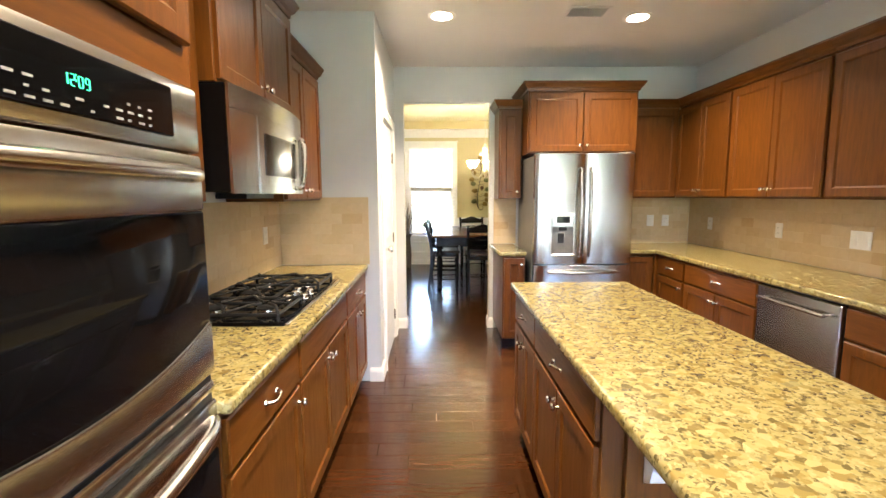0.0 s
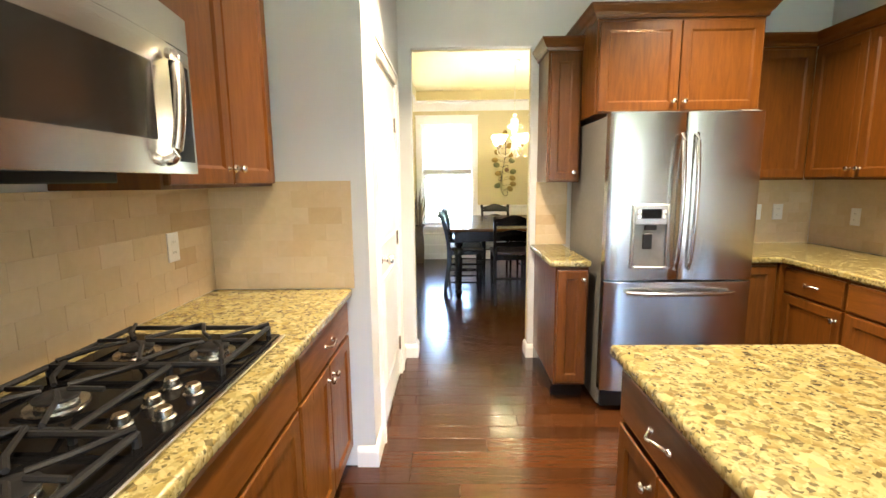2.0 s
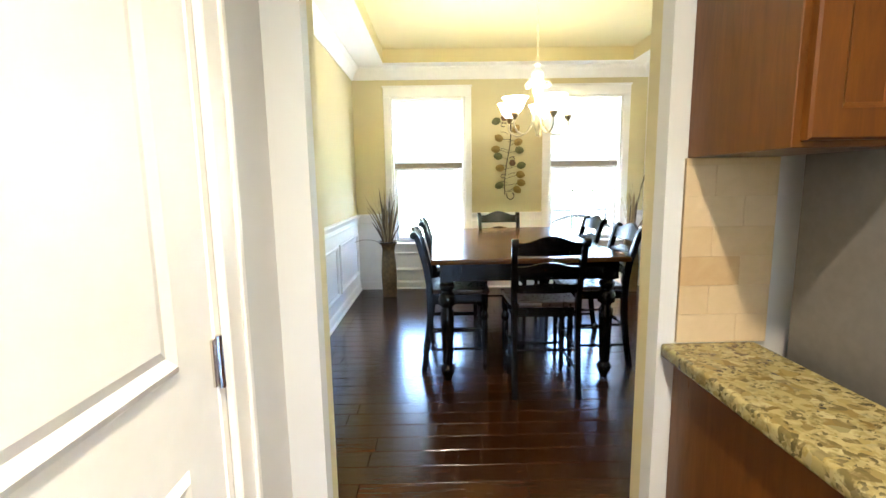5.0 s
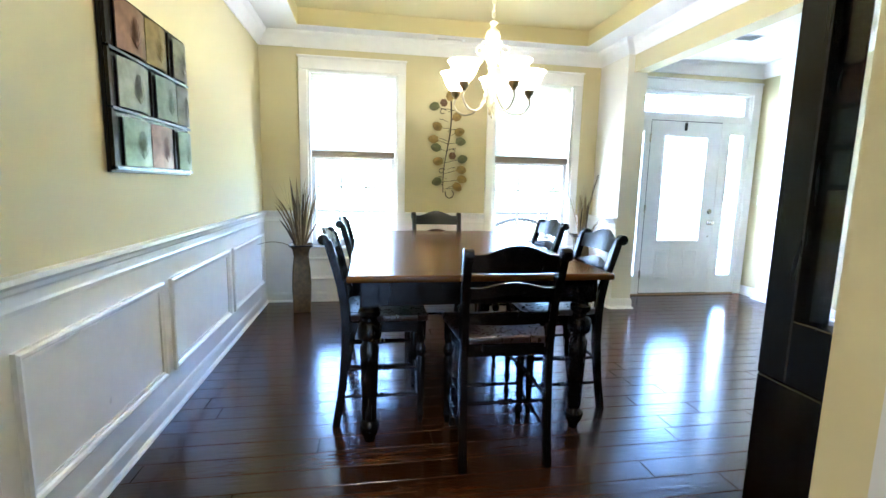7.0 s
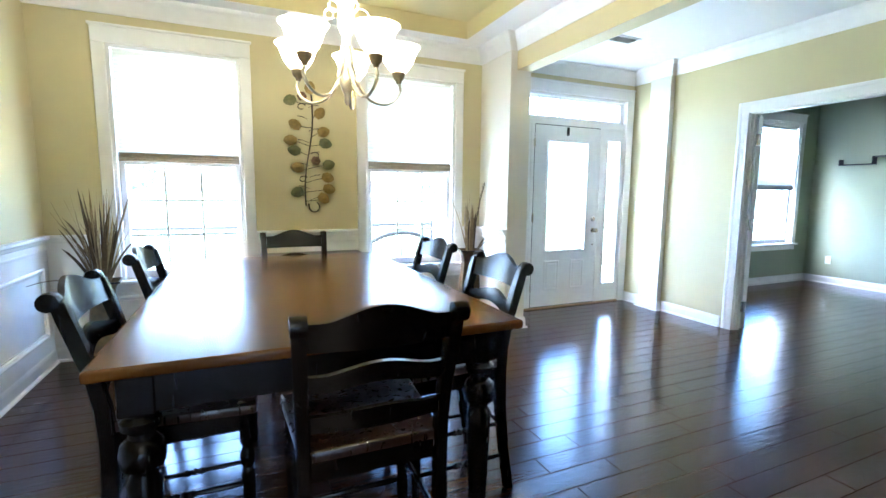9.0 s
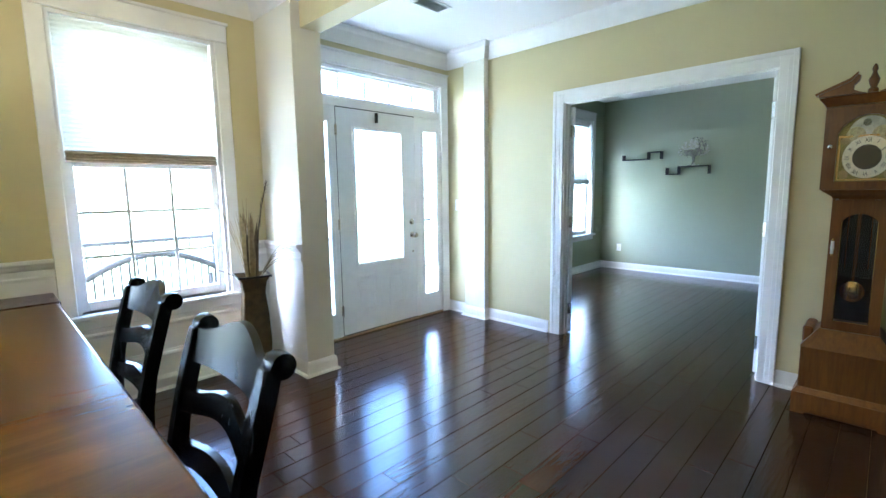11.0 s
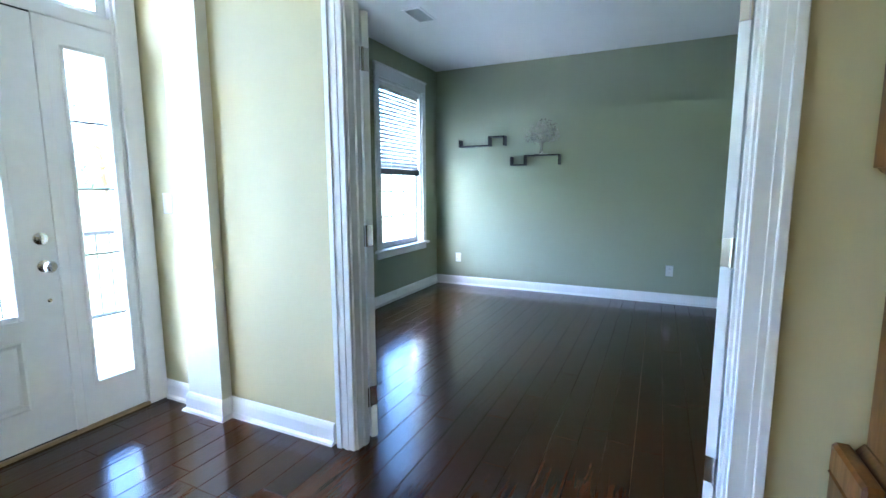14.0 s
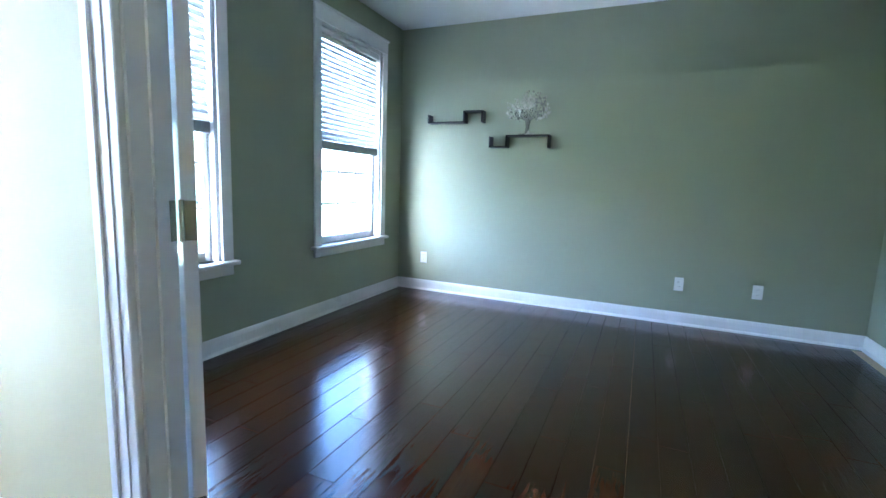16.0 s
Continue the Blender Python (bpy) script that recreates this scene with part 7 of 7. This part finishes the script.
    part("dial_border", boxes((a + 0.004, b - 0.004, yd - 0.0070, yd - 0.0053, 1.580, 1.592, 0.0005), (a + 0.004, b - 0.004, yd - 0.0070, yd - 0.0053, za + 0.004, za + 0.014, 0.0005), (a + 0.004, a + 0.013, yd - 0.0070, yd - 0.0053, za + 0.0145, 1.5795, 0.0005), (b - 0.013, b - 0.004, yd - 0.0070, yd - 0.0053, za + 0.0145, 1.5795, 0.0005)), M_BRASS, dial, "bright brass border")
    for sx in (-1, 1):
        part("hemisphere", lathe(bmesh.new(), [(0.046, 0.0), (0.044, 0.002), (0.004, 0.003)], (xc + sx * 0.058, yd - 0.0042, 1.590), 20, "y"), plain("pale_engraved_brass", (0.50, 0.45, 0.27), 0.38, 0.4, grain=80, vary=0.35), dial, "engraved dial hump")
    part("moon_face", lathe(bmesh.new(), [(0.019, 0.0), (0.017, 0.001), (0.003, 0.0015)], (xc - 0.012, yd - 0.0042, 1.656), 18, "y"), plain("faded_moon_paint", (0.16, 0.16, 0.12), 0.4, grain=90, vary=0.4), dial, "dark painted moon scene")
    for sx in (-1, 1):
        for sz in (-1, 1):
            part("spandrel", lathe(bmesh.new(), [(0.024, 0.0), (0.020, 0.0015), (0.010, 0.001), (0.004, 0.0022)], (xc + sx * 0.102, yd - 0.0053, zc + sz * 0.092), 10, "y"), M_BRONZE, dial)
    part("chapter_ring", lathe(bmesh.new(), [(0.112, 0.0), (0.112, 0.002), (0.108, 0.003), (0.005, 0.003)], (xc, yd - 0.0074, zc), 36, "y"), M_SILV, dial, "cream chapter ring with black numerals", True)
    part("dial_centre", lathe(bmesh.new(), [(0.066, 0.0), (0.066, 0.001), (0.004, 0.0014)], (xc, yd - 0.0106, zc), 28, "y"), plain("dark_dial_centre", (0.06, 0.05, 0.035), 0.4, 0.4, grain=60, vary=0.3), dial, "dark engraved dial centre")
    romans = ["XII", "I", "II", "III", "IIII", "V", "VI", "VII", "VIII", "IX", "X", "XI"]
    for k, s in enumerate(romans):
        cu = bpy.data.curves.new("numeral", "FONT")
        cu.body, cu.size, cu.align_x, cu.align_y, cu.extrude = s, 0.030, "CENTER", "CENTER", 0.0003
        tmp = bpy.data.objects.new("numeral", cu)
        me = bpy.data.meshes.new_from_object(tmp)
        bpy.data.objects.remove(tmp)
        me.materials.clear()
        me.materials.append(M_BLACKP)
        o = new("numeral", me)
        o.parent = dial
        an = radians(30 * k)
        o.matrix_basis = pose(xc + 0.089 * math.sin(an), yd - 0.0110, zc + 0.089 * math.cos(an)) @ pose(0, 0, 0, 0, math.degrees(an), 0) @ pose(0, 0, 0, 90)
        o.scale = (0.85, 1, 1)
    for an, ln, wd in ((300, 0.055, 0.005), (62, 0.082, 0.004)):
        bm = box(bmesh.new(), -wd / 2, wd / 2, 0, 0.001, -0.012, ln)
        bm.transform(pose(xc, yd - 0.0135 - (0.0015 if ln > 0.06 else 0), zc, 0, an, 0))
        part("clock_hand", bm, M_BLACKP, dial, "black clock hand")
    # cornice, broken pediment and finial
    ogee(hx0, hx1, hy + 0.008, d, 1.7505, 1.795, 0.035, "cornice")
    part("hood_top", boxes((hx0 - 0.01, hx1 + 0.01, hy + 0.01, d, 1.7955, 1.803)), M_OAK, t)
    for s in (-1, 1):
        pts = [(0.245, 1.803), (0.245, 1.815), (0.10, 1.868), (0.072, 1.90), (0.058, 1.895), (0.062, 1.872), (0.085, 1.85), (0.085, 1.825), (0.06, 1.812), (0.03, 1.803)]
        part("pediment", extrude_xz(bmesh.new(), [(w / 2 + s * x, z) for x, z in pts], hy - 0.02, hy + 0.02), M_OAK, t)
        cap = [(0.258, 1.810), (0.10, 1.869), (0.070, 1.902), (0.070, 1.914), (0.105, 1.883), (0.262, 1.822)]
        part("pediment_cap", extrude_xz(bmesh.new(), [(w / 2 + s * x, z) for x, z in cap], hy - 0.035, hy + 0.03), M_OAK, t)
    t.scale.x = 0.89
    part("finial", lathe(bmesh.new(), [(0.024, 1.803), (0.024, 1.818), (0.014, 1.828), (0.022, 1.85), (0.026, 1.868), (0.014, 1.89), (0.009, 1.905), (0.014, 1.918), (0.010, 1.935), (0.003, 1.945)], (w / 2, hy, 0), 14), M_OAK, t, "turned oak finial", True)


longcase_clock()


# ---------------------------------------------------------------- den: shelves and metal tree
def zigzag_shelf(y_left, z, steps, label):
    """A bent-board shelf on the east wall; steps are (length south, height) corners."""
    t = thing("wall_shelf", (W - 0.101, y_left, z), -90, label, "shelf", "zigzag shelves on the den wall")
    th = 0.016
    for k, (x0, x1, z0, z1) in enumerate(steps):
        part("board", boxes((x0, x1, 0.0, 0.10, z0, z1, 0.0015)), M_BLACKP, t)


zigzag_shelf(8.935, 1.757, [(0.0, 0.016, 0.0, 0.085), (0.016, 0.385, 0.0, 0.014), (0.385, 0.401, 0.0, 0.115), (0.401, 0.575, 0.101, 0.115), (0.575, 0.591, 0.0, 0.115)], "black zigzag wall shelf")
zigzag_shelf(8.27, 1.515, [(0.0, 0.016, 0.0, 0.105), (0.016, 0.165, 0.0, 0.014), (0.165, 0.181, 0.0, 0.12), (0.181, 0.565, 0.106, 0.12), (0.565, 0.581, 0.0, 0.12)], "black zigzag wall shelf with a metal tree on it")


def metal_tree():
    t = thing("metal_tree_sculpture", (W - 0.055, 7.91, 1.6355), 0, "silver metal tree sculpture with small leaves on a shelf", "sculpture")
    M_S = plain("silver_leaf_metal", (0.58, 0.56, 0.47), 0.28, 0.7, rel=0.1, grain=90, vary=0.25)
    rnd = random.Random(21)
    part("base", boxes((-0.03, 0.03, -0.075, 0.075, 0.0, 0.010, 0.002)), M_S, t)
    bm = bmesh.new()
    for k in range(9):
        a = 2 * math.pi * k / 9
        tube(bm, [(0.012 * math.cos(a), 0.018 * math.sin(a), 0.010), (0.008 * math.cos(a + 0.6), 0.010 * math.sin(a + 0.6), 0.07), (0.012 * math.cos(a + 1.2), 0.02 * math.sin(a + 1.2), 0.14)], 0.007, 6)
    part("trunk", bm, M_S, t, "", True)
    bm, lf = bmesh.new(), bmesh.new()
    for k in range(26):
        a = math.pi * (0.02 + 0.96 * k / 25)
        r = rnd.uniform(0.75, 1.0)
        tip = Vector((rnd.uniform(-0.03, 0.03), 0.225 * r * math.cos(a), 0.19 + 0.24 * r * math.sin(a) - 0.03))
        root = Vector((0, 0.016 * math.cos(a), 0.13))
        mid = root.lerp(tip, 0.5) + Vector((rnd.uniform(-0.01, 0.01), 0, 0.015))
        tube(bm, [root, mid, tip], 0.0035, 5, 0.001)
        for q in range(11):
            u = rnd.uniform(0.35, 1.05)
            p = root.lerp(tip, u) + Vector((rnd.uniform(-0.02, 0.015), rnd.uniform(-0.028, 0.028), rnd.uniform(-0.02, 0.028)))
            n = Vector((-1, rnd.uniform(-0.7, 0.7), rnd.uniform(-0.5, 0.7))).normalized()
            s1 = n.cross(Vector((0, 0, 1))).normalized()
            s2 = n.cross(s1)
            rr = rnd.uniform(0.006, 0.0105)
            vs = [lf.verts.new(p + rr * (math.cos(w) * s1 + 1.3 * math.sin(w) * s2)) for w in (0, 1.05, 2.1, 3.14, 4.19, 5.24)]
            lf.faces.new(vs)
    part("branches", bm, M_S, t, "", True)
    part("leaves", lf, M_S, t, "many small silver leaves")


metal_tree()

# ---------------------------------------------------------------- outside
M_CONC = plain("porch_concrete", (0.42, 0.41, 0.38), 0.8, grain=60, vary=0.08)
M_LAWN = plain("lawn_grass", (0.16, 0.19, 0.09), 0.9, grain=30, vary=0.3, rel=0.4)
M_SIDING = plain("pale_siding", (0.55, 0.55, 0.52), 0.7, grain=20)
structure("ground", boxes((-2500, 2500, F + 0.17, 2500, -0.55, -0.45)), M_LAWN, "green lawn in front of the house")
structure("ground_back", boxes((-2500, 2500, -2500, -3.75, -0.55, -0.45)), M_LAWN, "green lawn behind the house")
structure("pavement_porch", boxes((-2.0, 9.2, F + 0.161, F + 2.2, -0.44, -0.03, 0.01)), M_CONC, "grey concrete front porch floor")



def porch_rail(x0, x1, y):
    t = thing("porch_railing", (x0, y, -0.03), 0, "dark metal porch railing with slim balusters", "railing")
    M_RAIL = plain("dark_bronze_railing", (0.03, 0.028, 0.026), 0.5, 0.4)
    part("top_rail", boxes((0, x1 - x0, -0.025, 0.025, 0.86, 0.90, 0.006)), M_RAIL, t)
    part("bottom_rail", boxes((0, x1 - x0, -0.018, 0.018, 0.09, 0.12, 0.004)), M_RAIL, t)
    k = 0
    while k * 0.115 + 0.05 < x1 - x0:
        part("baluster", boxes((k * 0.115 + 0.04, k * 0.115 + 0.052, -0.006, 0.006, 0.12, 0.86)), M_RAIL, t)
        k += 1
    for x in (0.0, x1 - x0 - 0.04):
        part("post", boxes((x, x + 0.04, -0.02, 0.02, 0.0, 0.94, 0.004)), M_RAIL, t)


porch_rail(-1.9, 2.9, F + 2.05)
porch_rail(5.0, 9.1, F + 2.05)


def garden_bench():
    t = thing("garden_bench", (1.98, F + 0.75, -0.03), 0, "dark iron garden bench with an arched spindle back on the porch", "bench")
    w = 1.15
    top = [(-w / 2 + w * k / 20, 0.0, 0.66 + 0.22 * math.sin(math.pi * k / 20)) for k in range(21)]
    part("arched_back", tube(bmesh.new(), [(-w / 2, 0, 0.0)] + top + [(w / 2, 0, 0.0)], 0.026, 8), M_IRON, t, "", True)
    for k in range(1, 20):
        x = -w / 2 + w * k / 20
        part("spindle", tube(bmesh.new(), [(x, 0, 0.44), (x, 0, 0.64 + 0.22 * math.sin(math.pi * k / 20))], 0.007, 6), M_IRON, t)
    part("seat", boxes(*[(-w / 2, w / 2, 0.02 + 0.075 * k, 0.08 + 0.075 * k, 0.41, 0.435, 0.004) for k in range(6)]), M_IRON, t, "slatted iron seat")
    for x in (-w / 2, w / 2):
        part("arm", tube(bmesh.new(), [(x, 0.0, 0.62), (x, 0.3, 0.64), (x, 0.46, 0.60), (x, 0.46, 0.0)], 0.016, 8), M_IRON, t, "", True)


garden_bench()


def tree(x, y, h, r, seed):
    rnd = random.Random(seed)
    t = thing("tree", (x, y, -0.45), 0, "leafy green garden tree beyond the lawn", "tree", "trees beyond the lawn")
    M_BARK = M_OAK
    bm = tube(bmesh.new(), [(0, 0, 0), (0.05, 0.03, h * 0.3), (-0.05, 0.0, h * 0.6), (0, 0, h * 0.85)], 0.16, 8, 0.04)
    for k in range(7):
        a = k * 2.4
        z = h * (0.3 + 0.07 * k)
        tube(bm, [(0, 0, z), (0.4 * r * math.cos(a), 0.4 * r * math.sin(a), z + 0.35), (0.8 * r * math.cos(a), 0.8 * r * math.sin(a), z + 0.8)], 0.06, 6, 0.015)
    part("trunk", bm, M_BARK, t, "", True)
    lf = bmesh.new()
    for k in range(2600):
        u, a = rnd.random() ** 0.5, rnd.uniform(0, 2 * math.pi)
        zz = rnd.uniform(-1, 1)
        wob = 1 + 0.25 * math.sin(3 * a + seed) + 0.2 * math.sin(5 * zz + seed)
        rr = r * wob * math.sqrt(max(0.0, 1 - zz * zz)) * u ** 0.5
        p = Vector((rr * math.cos(a), rr * math.sin(a), h * 0.65 + zz * h * 0.36))
        d1 = Vector((rnd.gauss(0, 1), rnd.gauss(0, 1), rnd.gauss(0, 1))).normalized()
        d2 = d1.orthogonal().normalized()
        s = rnd.uniform(0.06, 0.13)
        lf.faces.new([lf.verts.new(p + s * q) for q in (d1, 0.5 * d2, -d1, -0.5 * d2)])
    part("crown", lf, M_LEAF, t, "uneven crown of many small leaves")


M_LEAF = plain("tree_leaves", (0.07, 0.12, 0.035), 0.6, grain=3, vary=0.3, rel=0.0)
for k, (x, y, h, r) in enumerate(((-4.5, 27, 5.5, 2.2), (2.5, 31, 6.5, 2.6), (9.5, 26, 5.0, 2.0), (15, 29, 6.0, 2.4), (20, 24, 5.5, 2.1))):
    tree(x, y, h, r, 30 + k)

# ---------------------------------------------------------------- hardwood planks
PW = 0.127
random.seed(7)
plank_mesh = {}
floor_near = thing("floor", (0, 0, 0), 0, "dark hand-scraped hardwood floor of wide planks", "floor", kind="structure")
far_rows = []


def plank_bm(x0, x1, y0, y1, bm=None):
    bm = bm or bmesh.new()
    e = 0.0019
    lo = [bm.verts.new(p) for p in ((x0, y0, -0.014), (x1, y0, -0.014), (x1, y1, -0.014), (x0, y1, -0.014))]
    md = [bm.verts.new(p) for p in ((x0, y0, -0.0022), (x1, y0, -0.0022), (x1, y1, -0.0022), (x0, y1, -0.0022))]
    hi = [bm.verts.new(p) for p in ((x0 + e, y0 + e, 0.0), (x1 - e, y0 + e, 0.0), (x1 - e, y1 - e, 0.0), (x0 + e, y1 - e, 0.0))]
    for a, b in ((lo, md), (md, hi)):
        for k in range(4):
            bm.faces.new((a[k], a[(k + 1) % 4], b[(k + 1) % 4], b[k]))
    bm.faces.new(hi)
    return bm


LENGTHS = (0.55, 0.75, 0.95, 1.2, 1.5, 1.8)
near_count = 0
far_bm = bmesh.new()
y = -3.6
while y < F:
    y1 = min(y + PW, F)
    spans = [(KX0, KX1)] if y1 < KY else [(DX0, W)] if y > 5.19 else [(DX0, R + 0.1)]
    if y1 < KY and y > 1.9:
        spans.append((2.92, R + 0.05))
    for a, b in spans:
        x = a - random.random() * 0.9
        while x < b:
            ln = random.choice(LENGTHS)
            x0, x1 = max(a, x), min(b, x + ln)
            x += ln
            if x1 - x0 < 0.05:
                continue
            cx, cy = 0.5 * (x0 + x1), 0.5 * (y + y1)
            near = (-0.55 < cx < 0.5 and 0.6 < cy < KY) or (0.2 < cx < 4.7 and 4.7 < cy < 8.6) or (4.7 <= cx < 6.9 and 6.2 < cy < 9.2)
            if near and near_count < 300 and y1 - y > 0.1:
                near_count += 1
                key = round(x1 - x0, 3)
                if key not in plank_mesh:
                    bm = plank_bm(0, key - 0.0009, 0, PW - 0.0009)
                    me = bpy.data.meshes.new("plank")
                    bmesh.ops.recalc_face_normals(bm, faces=bm.faces[:])
                    bm.to_mesh(me)
                    bm.free()
                    me.materials.append(M_FLOOR)
                    plank_mesh[key] = me
                o = new("plank", plank_mesh[key])
                o.parent = floor_near
                o.matrix_basis = pose(x0, y, 0)
            else:
                plank_bm(x0, x1 - 0.0009, y, y1 - 0.0009, far_bm)
    y = y1
o = part("planks", far_bm, M_FLOOR, floor_near)
tagged(o, "dark hand-scraped hardwood planks", kind="stuff")

# ---------------------------------------------------------------- travertine backsplash tiles
TW, TH, TG = 0.1524, 0.0762, 0.0010
random.seed(11)
tile_mesh = {}


def tile_data(w, h):
    key = (round(w, 3), round(h, 3))
    if key not in tile_mesh:
        bm = rings(w, h, [(0, 0.0), (0, -0.0086), (0.0008, -0.009)])
        me = bpy.data.meshes.new("tile")
        bmesh.ops.recalc_face_normals(bm, faces=bm.faces[:])
        bm.to_mesh(me)
        bm.free()
        me.materials.append(M_TILE)
        tile_mesh[key] = me
    return tile_mesh[key]


def backsplash(name, loc, rz, length, height, label):
    """Running-bond stone tiles, local x along the wall and -y out of it."""
    t = tagged(thing(name, loc, rz, label, "backsplash", kind="structure"))
    part("mortar_bed", boxes((0, length, -0.0082, -0.0005, 0, height)), M_GROUT, t)
    z, row = 0.0, 0
    while z < height - 0.01:
        h = min(TH, height - z) - TG
        x = -0.5 * TW if row % 2 else 0.0
        while x < length - 0.01:
            a, b = max(0, x), min(length, x + TW) - TG
            if b - a > 0.012:
                o = new("tile", tile_data(b - a, h))
                o.parent = t
                o.matrix_basis = pose(a, -0.0009 - 0.0009 * random.random(), z)
            x += TW
        z, row = z + TH, row + 1


backsplash("backsplash_west", (KX0, 0.985, CT + 0.001), 90, 2.283, 0.479, "travertine subway tile backsplash behind the cooktop")
backsplash("backsplash_pantry", (KX0 + 0.012, 3.27, CT + 0.001), 0, 0.655, 0.50, "travertine subway tile on the pantry end wall")
backsplash("backsplash_north_west", (0.60, KY, CT + 0.001), 0, 0.235, 0.475, "travertine tile beside the refrigerator")
backsplash("backsplash_north", (1.74, KY, CT + 0.001), 0, 0.93, 0.475, "travertine subway tile backsplash in the corner")
backsplash("backsplash_east", (KX1, KY - 0.012, CT + 0.001), -90, 3.2, 0.475, "travertine subway tile backsplash above the long counter")
